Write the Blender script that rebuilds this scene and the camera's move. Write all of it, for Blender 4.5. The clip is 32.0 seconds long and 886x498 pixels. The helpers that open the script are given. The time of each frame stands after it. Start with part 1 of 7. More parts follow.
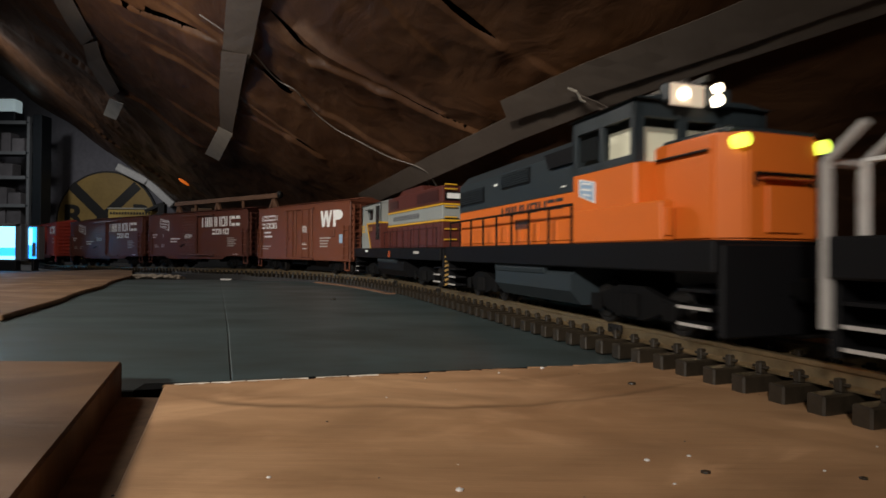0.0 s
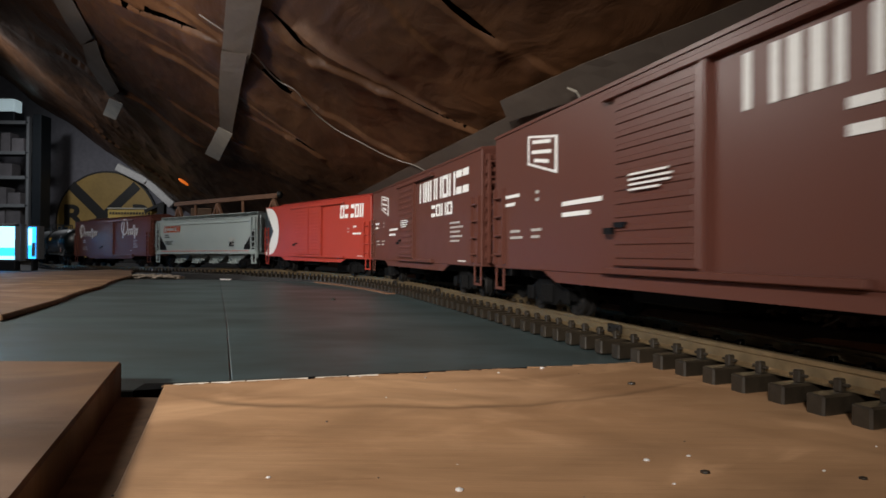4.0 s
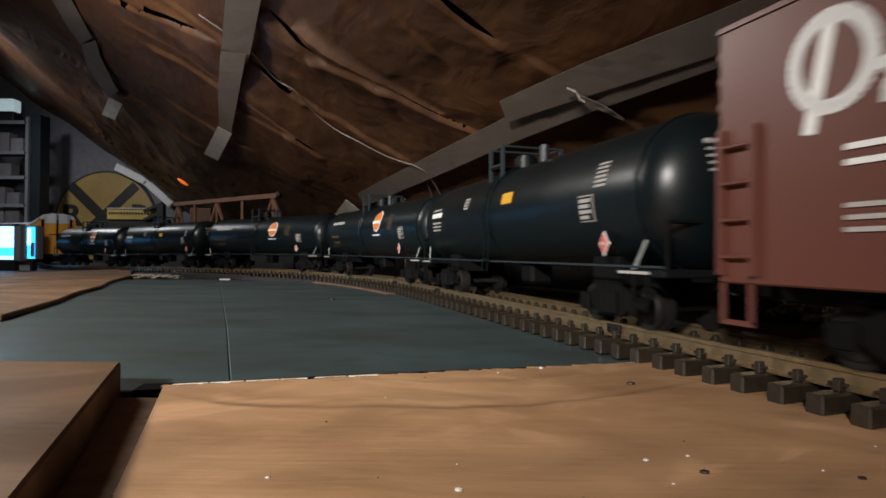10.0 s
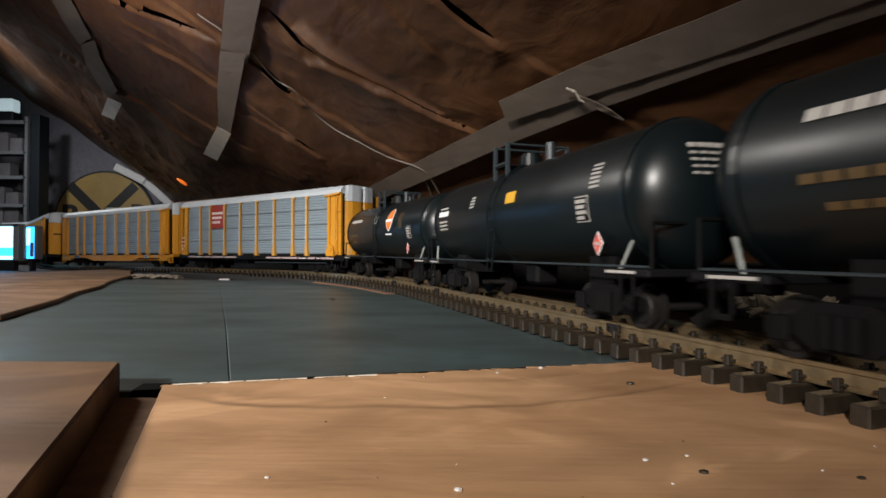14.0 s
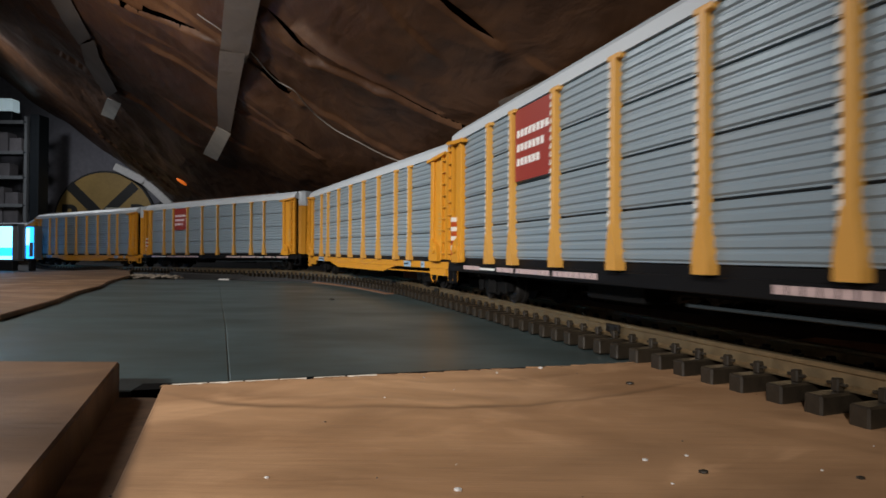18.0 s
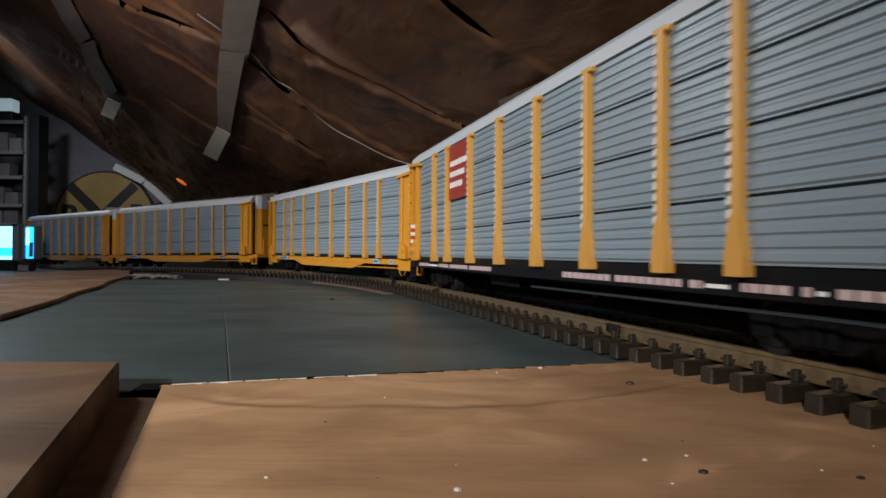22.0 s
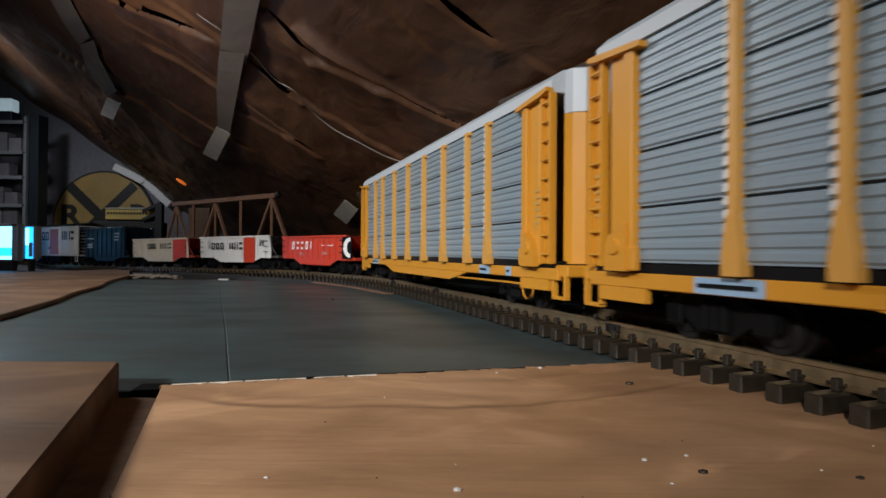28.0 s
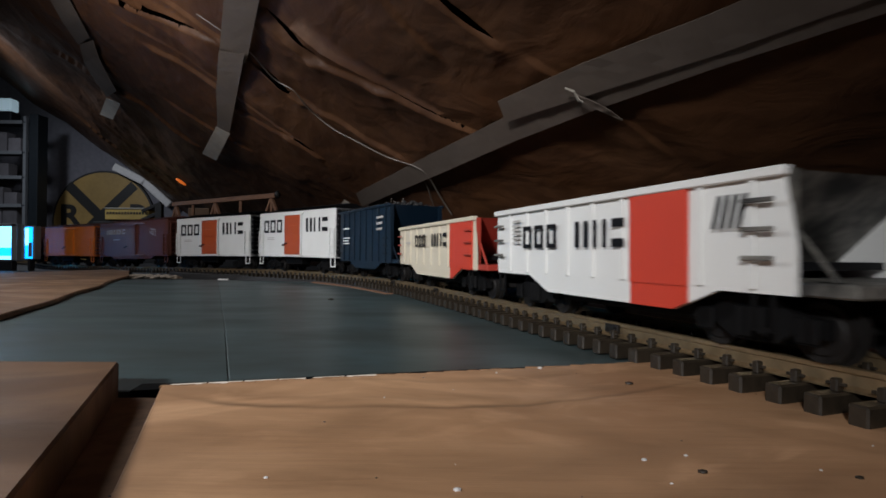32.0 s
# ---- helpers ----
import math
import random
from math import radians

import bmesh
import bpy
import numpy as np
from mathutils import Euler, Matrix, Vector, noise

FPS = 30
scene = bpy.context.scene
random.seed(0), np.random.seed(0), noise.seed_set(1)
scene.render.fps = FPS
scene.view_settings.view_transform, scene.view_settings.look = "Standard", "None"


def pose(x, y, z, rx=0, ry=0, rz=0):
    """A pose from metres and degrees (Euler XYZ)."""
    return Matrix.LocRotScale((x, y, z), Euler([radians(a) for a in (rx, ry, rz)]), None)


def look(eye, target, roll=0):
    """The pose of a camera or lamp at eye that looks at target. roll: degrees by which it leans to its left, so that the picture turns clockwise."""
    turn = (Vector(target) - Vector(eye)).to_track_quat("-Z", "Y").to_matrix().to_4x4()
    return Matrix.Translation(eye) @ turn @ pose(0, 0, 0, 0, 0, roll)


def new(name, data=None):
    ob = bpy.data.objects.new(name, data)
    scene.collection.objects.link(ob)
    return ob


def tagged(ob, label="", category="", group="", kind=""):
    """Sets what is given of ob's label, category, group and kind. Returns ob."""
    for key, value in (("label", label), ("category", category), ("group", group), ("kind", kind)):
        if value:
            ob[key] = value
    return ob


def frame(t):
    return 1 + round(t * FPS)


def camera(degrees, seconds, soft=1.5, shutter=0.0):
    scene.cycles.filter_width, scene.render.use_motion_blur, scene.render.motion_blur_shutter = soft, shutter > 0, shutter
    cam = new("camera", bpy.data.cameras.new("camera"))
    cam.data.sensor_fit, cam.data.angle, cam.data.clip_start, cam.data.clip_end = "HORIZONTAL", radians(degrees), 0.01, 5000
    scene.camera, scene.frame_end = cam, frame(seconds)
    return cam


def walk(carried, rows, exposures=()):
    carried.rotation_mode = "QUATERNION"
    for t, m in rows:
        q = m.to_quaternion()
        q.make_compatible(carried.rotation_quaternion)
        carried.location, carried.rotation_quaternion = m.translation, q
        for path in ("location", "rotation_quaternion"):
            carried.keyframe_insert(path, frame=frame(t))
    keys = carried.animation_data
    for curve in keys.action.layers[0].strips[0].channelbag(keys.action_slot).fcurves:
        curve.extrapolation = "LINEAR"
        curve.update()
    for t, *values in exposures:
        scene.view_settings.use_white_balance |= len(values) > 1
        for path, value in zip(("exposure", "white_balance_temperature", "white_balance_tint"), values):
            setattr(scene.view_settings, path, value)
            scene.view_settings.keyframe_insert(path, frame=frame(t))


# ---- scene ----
# ---------------------------------------------------------------- camera
FOV = 2 * math.degrees(math.atan(784 / 968.0))
EYE = (0.0, 0.0, 0.0652)
cam = camera(FOV, 32.0, soft=1.6, shutter=0.35)


def gaze(yaw):
    """The camera's pose for a turn to the left in degrees; it looks up a little and leans."""
    a = radians(yaw)
    return look(EYE, (-math.sin(a), math.cos(a), EYE[2] + 0.0081), 0.40)


walk(cam, [(0, gaze(0.19)), (8, gaze(0.12)), (16, gaze(0.02)), (24, gaze(-0.01)), (32, gaze(-0.06))],
     exposures=[(0, -0.30, 6800, 10), (1, 0.2, 6550, 10), (2, 0.32, 6450, 10), (3, 0.15, 6550, 10), (6, 0.05, 6450, 10), (8, 0.0, 5950, 10), (9, 0.12, 6250, 10), (11, 0.4, 6600, 10),
                (13, 0.48, 6550, 10), (14.5, 0.43, 6550, 10), (17, 0.0, 6600, 10), (18, -0.1, 6400, 10), (24, -0.12, 6250, 10), (28, -0.1, 6200, 10), (31, -0.05, 6200, 10), (32, -0.2, 5950, 10)])

# ---------------------------------------------------------------- light
world = bpy.data.worlds.new("attic_dark")
scene.world = world
world.use_nodes = True
world.node_tree.nodes["Background"].inputs[0].default_value = (0.5, 0.6, 1.0, 1)
world.node_tree.nodes["Background"].inputs[1].default_value = 0.03


def area_lamp(name, eye, target, size, watts, colour):
    data = bpy.data.lights.new(name, "AREA")
    data.shape, data.size, data.energy, data.color = "DISK", size, watts, colour
    ob = new(name, data)
    ob.matrix_world = look(eye, target)
    return ob


# main lamp behind the boards, out of view; its narrow cone dims the right
data = bpy.data.lights.new("clamp_lamp", "SPOT")
data.energy, data.color, data.spot_size, data.spot_blend, data.shadow_soft_size = 375.0, (1.0, 0.95, 0.885), radians(29), 1.0, 0.10
new("clamp_lamp", data).matrix_world = look((-0.95, -1.75, 1.02), (-0.26, 0.40, 0.03))
# weak unseen lamp to their left, for the paper and the car sides
data = bpy.data.lights.new("work_lamp", "POINT")
data.energy, data.color, data.shadow_soft_size = 15.5, (1.0, 0.955, 0.90), 0.09
new("work_lamp", data).matrix_world = pose(-0.98, 0.80, 0.62)
# unseen lamp added to lift the gable wall and streak the tanks' tops
data = bpy.data.lights.new("gable_fill", "SPOT")
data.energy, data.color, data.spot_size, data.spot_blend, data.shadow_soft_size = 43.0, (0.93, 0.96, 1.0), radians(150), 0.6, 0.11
new("gable_fill", data).matrix_world = look((-2.75, 2.7, 1.34), (-2.35, 3.2, 0.2))
# blue lamp added behind the screens for their glow on passing cars
area_lamp("screen_light", (-1.98, 2.02, 0.105), (-1.58, 2.30, 0.08), 0.14, 0.22, (0.04, 0.42, 1.0))

# ---------------------------------------------------------------- materials


def material(name, colour, rough=0.5, metal=0.0, grain=0.0, scale=60.0, spots=0.0, spot_scale=6.0, bump=0.0,
             dark=None, stretch=(1, 1, 1), spec=0.5, random=0.0, coat=0.0, relief=0.0006):
    """A surface with fine grain and broad stains, both at real size."""
    m = bpy.data.materials.new(name)
    m.use_nodes = True
    n, k = m.node_tree.nodes, m.node_tree.links
    b = n["Principled BSDF"]
    b.inputs["Roughness"].default_value = rough
    b.inputs["Metallic"].default_value = metal
    b.inputs["Specular IOR Level"].default_value = spec
    b.inputs["Coat Weight"].default_value = coat
    b.inputs["Base Color"].default_value = (*colour, 1)
    dark = dark or tuple(c * 0.45 for c in colour)
    co = n.new("ShaderNodeTexCoord")
    mp = n.new("ShaderNodeMapping")
    mp.inputs["Scale"].default_value = stretch
    k.new(co.outputs["Object"], mp.inputs["Vector"])
    fine = n.new("ShaderNodeTexNoise")
    fine.inputs["Scale"].default_value = scale
    fine.inputs["Detail"].default_value = 6
    broad = n.new("ShaderNodeTexNoise")
    broad.inputs["Scale"].default_value = spot_scale
    broad.inputs["Detail"].default_value = 4
    k.new(mp.outputs[0], fine.inputs["Vector"])
    k.new(mp.outputs[0], broad.inputs["Vector"])
    last = None
    for tex, amount in ((fine, grain), (broad, spots)):
        if amount <= 0:
            continue
        r = n.new("ShaderNodeMapRange")
        r.inputs[1].default_value, r.inputs[2].default_value = 0.38, 0.66
        r.inputs[3].default_value, r.inputs[4].default_value = 0.0, amount
        k.new(tex.outputs["Fac"], r.inputs[0])
        mix = n.new("ShaderNodeMix")
        mix.data_type = "RGBA"
        k.new(r.outputs[0], mix.inputs["Factor"])
        if last:
            k.new(last, mix.inputs["A"])
        else:
            mix.inputs["A"].default_value = (*colour, 1)
        mix.inputs["B"].default_value = (*dark, 1)
        last = mix.outputs["Result"]
    if random > 0 and last:
        info = n.new("ShaderNodeObjectInfo")
        hs = n.new("ShaderNodeHueSaturation")
        r = n.new("ShaderNodeMapRange")
        r.inputs[3].default_value, r.inputs[4].default_value = 1 - random, 1 + random
        k.new(info.outputs["Random"], r.inputs[0])
        k.new(r.outputs[0], hs.inputs["Value"])
        k.new(last, hs.inputs["Color"])
        last = hs.outputs[0]
    if last:
        k.new(last, b.inputs["Base Color"])
    if grain > 0 or spots > 0:
        rr = n.new("ShaderNodeMapRange")
        rr.inputs[3].default_value, rr.inputs[4].default_value = max(rough - 0.1, 0.05), min(rough + 0.15, 1)
        k.new(broad.outputs["Fac"], rr.inputs[0])
        k.new(rr.outputs[0], b.inputs["Roughness"])
    if bump > 0:
        bp = n.new("ShaderNodeBump")
        bp.inputs["Strength"].default_value = min(bump, 1)
        bp.inputs["Distance"].default_value = relief
        k.new(fine.outputs["Fac"], bp.inputs["Height"])
        k.new(bp.outputs[0], b.inputs["Normal"])
    return m


def glow(name, colour, power):
    m = bpy.data.materials.new(name)
    m.use_nodes = True
    b = m.node_tree.nodes["Principled BSDF"]
    b.inputs["Base Color"].default_value = (*colour, 1)
    b.inputs["Emission Color"].default_value = (*colour, 1)
    b.inputs["Emission Strength"].default_value = power
    return m


def paint(name, colour, rough=0.36, spots=0.25):
    """Moulded, painted plastic of a railway model, slightly dusty."""
    return material(name, colour, rough, 0, 0.12, 900, spots, 14, 0.05, dark=tuple(c * 0.72 + 0.01 for c in colour), random=0.0, spec=0.33)


def plywood(name, pale, deep, shift):
    """Sheet veneer: long drawn grain, a few arched growth lines, scuffs and grime."""
    m = bpy.data.materials.new(name)
    m.use_nodes = True
    n, k = m.node_tree.nodes, m.node_tree.links
    b = n["Principled BSDF"]
    b.inputs["Specular IOR Level"].default_value = 0.25
    co = n.new("ShaderNodeTexCoord")

    def mapped(scale, place=(0, 0, 0)):
        mp = n.new("ShaderNodeMapping")
        mp.inputs["Scale"].default_value, mp.inputs["Location"].default_value = scale, place
        k.new(co.outputs["Object"], mp.inputs["Vector"])
        return mp.outputs[0]

    def cloud(scale, vec, detail=5, distortion=0.0):
        t = n.new("ShaderNodeTexNoise")
        t.inputs["Scale"].default_value, t.inputs["Detail"].default_value, t.inputs["Distortion"].default_value = scale, detail, distortion
        k.new(vec, t.inputs["Vector"])
        return t.outputs["Fac"]

    def ramp(value, lo, hi, a, c):
        r = n.new("ShaderNodeMapRange")
        r.inputs[1].default_value, r.inputs[2].default_value, r.inputs[3].default_value, r.inputs[4].default_value = lo, hi, a, c
        k.new(value, r.inputs[0])
        return r.outputs[0]

    def mix(fac, a, c):
        x = n.new("ShaderNodeMix")
        x.data_type = "RGBA"
        k.new(fac, x.inputs["Factor"])
        for v, p in ((a, "A"), (c, "B")):
            if isinstance(v, tuple):
                x.inputs[p].default_value = (*v, 1)
            else:
                k.new(v, x.inputs[p])
        return x.outputs["Result"]

    drawn = cloud(6.0, mapped((1.0, 3.6, 3.0), (shift, shift, 0)), 4, 0.9)
    base = mix(ramp(drawn, 0.35, 0.68, 0.0, 1.0), pale, deep)
    scuff = cloud(11.0, mapped((1, 1.8, 1), (shift, 3, 0)), 6, 0.8)
    base = mix(ramp(scuff, 0.52, 0.70, 0.0, 0.68), base, tuple(min(c * 1.45 + 0.03, 1) for c in pale))
    grime = cloud(5.0, mapped((1, 1, 1), (7, shift, 0)), 5, 0.5)
    base = mix(ramp(grime, 0.46, 0.64, 0.0, 0.62), base, tuple(c * 0.6 for c in deep))
    blot = cloud(15.0, mapped((1, 1.7, 1), (4, shift, 2)), 6, 1.2)
    base = mix(ramp(blot, 0.50, 0.68, 0.0, 0.40), base, tuple(c * 0.62 for c in deep))
    base = mix(ramp(blot, 0.44, 0.30, 0.0, 0.45), base, tuple(min(c * 1.3 + 0.02, 1) for c in pale))
    # arched growth lines: nested bows across the board, at uneven distances
    xyz = n.new("ShaderNodeSeparateXYZ")
    k.new(mapped((1, 1, 1), (0.025 + shift * 0.1, shift * 0.13, 0)), xyz.inputs[0])

    def calc(op, p, q):
        m2 = n.new("ShaderNodeMath")
        m2.operation = op
        for i, v in enumerate((p, q)):
            if isinstance(v, float):
                m2.inputs[i].default_value = v
            else:
                k.new(v, m2.inputs[i])
        return m2.outputs[0]

    wob = calc("MULTIPLY", calc("SUBTRACT", cloud(16.0, mapped((1, 0.5, 1), (shift, 5, 0)), 2), 0.5), 0.030)
    bow = calc("SUBTRACT", calc("ADD", xyz.outputs[1], wob), calc("MULTIPLY", calc("MULTIPLY", xyz.outputs[0], xyz.outputs[0]), 2.25))
    stripe = n.new("ShaderNodeValToRGB")
    els = stripe.color_ramp.elements
    els[0].position, els[0].color = 0.0, (0, 0, 0, 1)
    els[1].position, els[1].color = 1.0, (0, 0, 0, 1)
    for at, half, v in ((0.20, 0.04, 0.30), (0.335, 0.03, 0.35), (0.47, 0.05, 0.28), (0.652, 0.0085, 0.72), (0.695, 0.02, 0.25), (0.80, 0.01, 0.35)):
        for q, w in ((at - half, 0.0), (at, v), (at + half * 1.6, 0.0)):
            e = els.new(q)
            e.color = (w, w, w, 1)
    k.new(calc("MULTIPLY", bow, 1 / 0.35), stripe.inputs["Fac"])
    patchy = ramp(cloud(14.0, mapped((1, 1, 1), (2, shift, 0)), 3), 0.34, 0.62, 0.12, 1.0)
    base = mix(calc("MULTIPLY", stripe.outputs["Color"], patchy), base, tuple(c * 0.30 for c in deep))
    k.new(base, b.inputs["Base Color"])
    k.new(ramp(scuff, 0.3, 0.7, 0.72, 0.5), b.inputs["Roughness"])
    bp = n.new("ShaderNodeBump")
    bp.inputs["Strength"].default_value, bp.inputs["Distance"].default_value = 0.35, 0.0006
    k.new(cloud(40.0, mapped((1.0, 9.0, 3.0)), 6), bp.inputs["Height"])
    k.new(bp.outputs[0], b.inputs["Normal"])
    return m


def kraft_paper():
    """Brown building paper: broad faded patches, scuffs drawn down the slope, fine grain, a slight sheen."""
    m = bpy.data.materials.new("kraft_paper")
    m.use_nodes = True
    n, k = m.node_tree.nodes, m.node_tree.links
    b = n["Principled BSDF"]
    b.inputs["Specular IOR Level"].default_value = 0.32
    co, turn = n.new("ShaderNodeTexCoord"), n.new("ShaderNodeMapping")
    turn.inputs["Rotation"].default_value = (0, 0, radians(-118))
    k.new(co.outputs["Object"], turn.inputs["Vector"])

    def cloud(scale, squeeze, detail, distortion, shift):
        mp, t = n.new("ShaderNodeMapping"), n.new("ShaderNodeTexNoise")
        mp.inputs["Scale"].default_value, mp.inputs["Location"].default_value = (squeeze, 1, 0.6), (shift, shift * 2, 0)
        t.inputs["Scale"].default_value, t.inputs["Detail"].default_value, t.inputs["Distortion"].default_value = scale, detail, distortion
        k.new(turn.outputs[0], mp.inputs["Vector"])
        k.new(mp.outputs[0], t.inputs["Vector"])
        return t.outputs["Fac"]

    def ramp(value, lo, hi, p, q):
        r = n.new("ShaderNodeMapRange")
        r.inputs[1].default_value, r.inputs[2].default_value, r.inputs[3].default_value, r.inputs[4].default_value = lo, hi, p, q
        k.new(value, r.inputs[0])
        return r.outputs[0]

    last = (0.088, 0.037, 0.0145)
    for value, lo, hi, amount, colour in ((cloud(4.2, 0.40, 4, 0.8, 1.0), 0.46, 0.66, 0.75, (0.054, 0.0215, 0.0085)), (cloud(7.5, 0.40, 7, 1.4, 5.0), 0.54, 0.72, 0.55, (0.175, 0.082, 0.036)),
                                          (cloud(16.0, 0.35, 6, 1.0, 9.0), 0.50, 0.66, 0.45, (0.042, 0.016, 0.0062)), (cloud(60.0, 0.45, 6, 0.5, 2.0), 0.52, 0.70, 0.35, (0.140, 0.063, 0.028))):
        mix = n.new("ShaderNodeMix")
        mix.data_type = "RGBA"
        k.new(ramp(value, lo, hi, 0.0, amount), mix.inputs["Factor"])
        if isinstance(last, tuple):
            mix.inputs["A"].default_value = (*last, 1)
        else:
            k.new(last, mix.inputs["A"])
        mix.inputs["B"].default_value = (*colour, 1)
        last = mix.outputs["Result"]
    k.new(last, b.inputs["Base Color"])
    k.new(ramp(cloud(9.0, 0.4, 5, 0.6, 3.0), 0.3, 0.7, 0.40, 0.66), b.inputs["Roughness"])
    bp = n.new("ShaderNodeBump")
    bp.inputs["Strength"].default_value, bp.inputs["Distance"].default_value = 0.7, 0.006
    k.new(cloud(22.0, 0.45, 7, 0.9, 7.0), bp.inputs["Height"])
    k.new(bp.outputs[0], b.inputs["Normal"])
    return m


PLY = plywood("plywood", (0.47, 0.275, 0.145), (0.36, 0.198, 0.098), 0.0)
# reddish veneer, also darkened to hold down the light on the left block
PLY_B = plywood("plywood_reddish_dimmed", (0.150, 0.076, 0.031), (0.086, 0.041, 0.016), 1.7)
PLY_C = plywood("plywood_tan", (0.200, 0.116, 0.062), (0.150, 0.083, 0.042), 2.9)
PLY_EDGE = material("plywood_edge", (0.17, 0.085, 0.045), 0.8, 0, 0.6, 60, 0.4, 9, 0.5, stretch=(1, 1, 9))
PLY_CUT = material("sawn_edge", (0.30, 0.17, 0.085), 0.85, 0, 0.6, 120, 0.4, 20, 0.6)
# near-black for the sheets and strips that stand in for deep shade
SHADE_BLACK = material("shade_black", (0.0035, 0.0030, 0.0028), 0.9, 0, 0.3, 60, spec=0.1)
SLATE = material("slate_paint", (0.052, 0.081, 0.086), 0.40, 0, 0.45, 40, 0.75, 7, 0.12, dark=(0.028, 0.036, 0.034), stretch=(1, 2.2, 1))
TIE = material("tie_plastic", (0.026, 0.0195, 0.0130), 0.36, 0, 0.5, 300, 0.3, 30, 0.3, random=0.15)
BRASS = material("brass_rail", (0.36, 0.265, 0.150), 0.33, 0.75, 0.5, 200, 0.5, 12, 0.1, dark=(0.20, 0.145, 0.085))
STEEL = material("bright_metal", (0.62, 0.60, 0.56), 0.25, 1.0, 0.2, 200)
DARK = material("black_plastic", (0.004, 0.004, 0.0045), 0.6, 0, 0.3, 200, 0.3, 20, 0.1, dark=(0.006, 0.0055, 0.005), spec=0.10)
WHEEL = material("blackened_wheel", (0.022, 0.020, 0.019), 0.5, 0.5, 0.3, 200, spec=0.3)
DECK = material("dark_deck", (0.016, 0.015, 0.015), 0.7, 0, 0.4, 60, 0.4, 6, 0.2)
KRAFT = kraft_paper()
TAPE = material("grey_tape", (0.155, 0.124, 0.102), 0.5, 0, 0.25, 90, 0.3, 8, 0.1, dark=(0.11, 0.087, 0.07), spec=0.3)
TAPE_END = material("pale_tape", (0.66, 0.60, 0.51), 0.55, 0, 0.2, 90, 0.25, 10, 0.05)
WALL = material("grey_wall", (0.15, 0.145, 0.165), 0.9, 0, 0.3, 30, 0.3, 2, 0.1)
WHITE_TRIM = material("white_trim", (0.62, 0.60, 0.58), 0.6, 0, 0.2, 60, 0.2, 6)
FLUFF = material("insulation_fluff", (0.17, 0.135, 0.095), 1.0, 0, 0.6, 140, 0.4, 20, 1.0)
FOAM = material("cream_foam", (0.36, 0.30, 0.235), 1.0, 0, 0.6, 140, 0.4, 20, 1.0)
TIMBER = material("model_timber", (0.30, 0.15, 0.085), 0.75, 0, 0.5, 90, 0.3, 12, 0.3, stretch=(1, 1, 5))
SIGN_YELLOW = material("sign_yellow", (0.36, 0.235, 0.075), 0.45, 0, 0.2, 40, 0.35, 4)
SIGN_BLACK = material("sign_black", (0.015, 0.014, 0.013), 0.5, 0, 0.2, 40)
SHELF = material("shelf_metal", (0.016, 0.022, 0.028), 0.5, 0.3, 0.3, 40, 0.2, 5)
BOOK = material("box_goods", (0.16, 0.15, 0.16), 0.8, 0, 0.3, 30, 0.5, 7, random=0.4)
SCREEN = glow("screen_white_blue", (0.20, 0.62, 1.0), 3.6)
SCREEN_BLUE = glow("screen_blue", (0.02, 0.34, 1.0), 3.0)
INK_STAND = material("stand_black", (0.014, 0.015, 0.017), 0.35, 0, 0.2, 60)
CARD = material("cardboard", (0.22, 0.125, 0.07), 0.85, 0, 0.3, 60, 0.3, 8)
COACH = material("coach_yellow", (0.52, 0.36, 0.10), 0.5, 0, 0.2, 80, 0.3, 10)
CREAM_ROOF = material("coach_roof", (0.36, 0.34, 0.28), 0.5, 0, 0.2, 80)
GREY_FRAME = material("grey_frame", (0.16, 0.17, 0.18), 0.5, 0, 0.2, 60)

# ---------------------------------------------------------------- mesh helpers


def part(name, bm, mat, parent=None, label="", smooth=False):
    """One mesh object from a bmesh, under a thing or a part."""
    me = bpy.data.meshes.new(name)
    bm.to_mesh(me)
    bm.free()
    return part_mesh(name, me, mat, parent, label, smooth)


def part_mesh(name, me, mat, parent=None, label="", smooth=False):
    if mat and not me.materials:
        me.materials.append(mat)
    if smooth:
        for f in me.polygons:
            f.use_smooth = True
    ob = new(name, me)
    if parent:
        ob.parent = parent
    if label:
        ob["label"] = label
    return ob


def box(bm, lo, hi, bevel=0.0, turn=None):
    """A box between two corners, with optional rounded edges, in bm."""
    c = [(a + b) / 2 for a, b in zip(lo, hi)]
    d = [max(abs(b - a), 1e-5) for a, b in zip(lo, hi)]
    m = Matrix.Translation(c) @ Matrix.Diagonal((*d, 1))
    if turn is not None:
        m = turn @ m
    vs = bmesh.ops.create_cube(bm, size=1.0, matrix=m)["verts"]
    if bevel > 0:
        es = list({e for v in vs for e in v.link_edges})
        bmesh.ops.bevel(bm, geom=es, offset=bevel, segments=1, profile=0.7, affect="EDGES")
    return bm


def boxes(*items, bevel=0.0):
    bm = bmesh.new()
    for lo, hi in items:
        box(bm, lo, hi, bevel)
    return bm


def rod(bm, a, b, r, n=8, r2=None):
    """A round bar from a to b in bm."""
    a, b = Vector(a), Vector(b)
    m = Matrix.Translation((a + b) / 2) @ (b - a).to_track_quat("Z", "Y").to_matrix().to_4x4()
    bmesh.ops.create_cone(bm, cap_ends=True, segments=n, radius1=r, radius2=r if r2 is None else r2, depth=(b - a).length, matrix=m)
    return bm


def rods(items, r, n=6):
    bm = bmesh.new()
    for a, b in items:
        rod(bm, a, b, r, n)
    return bm


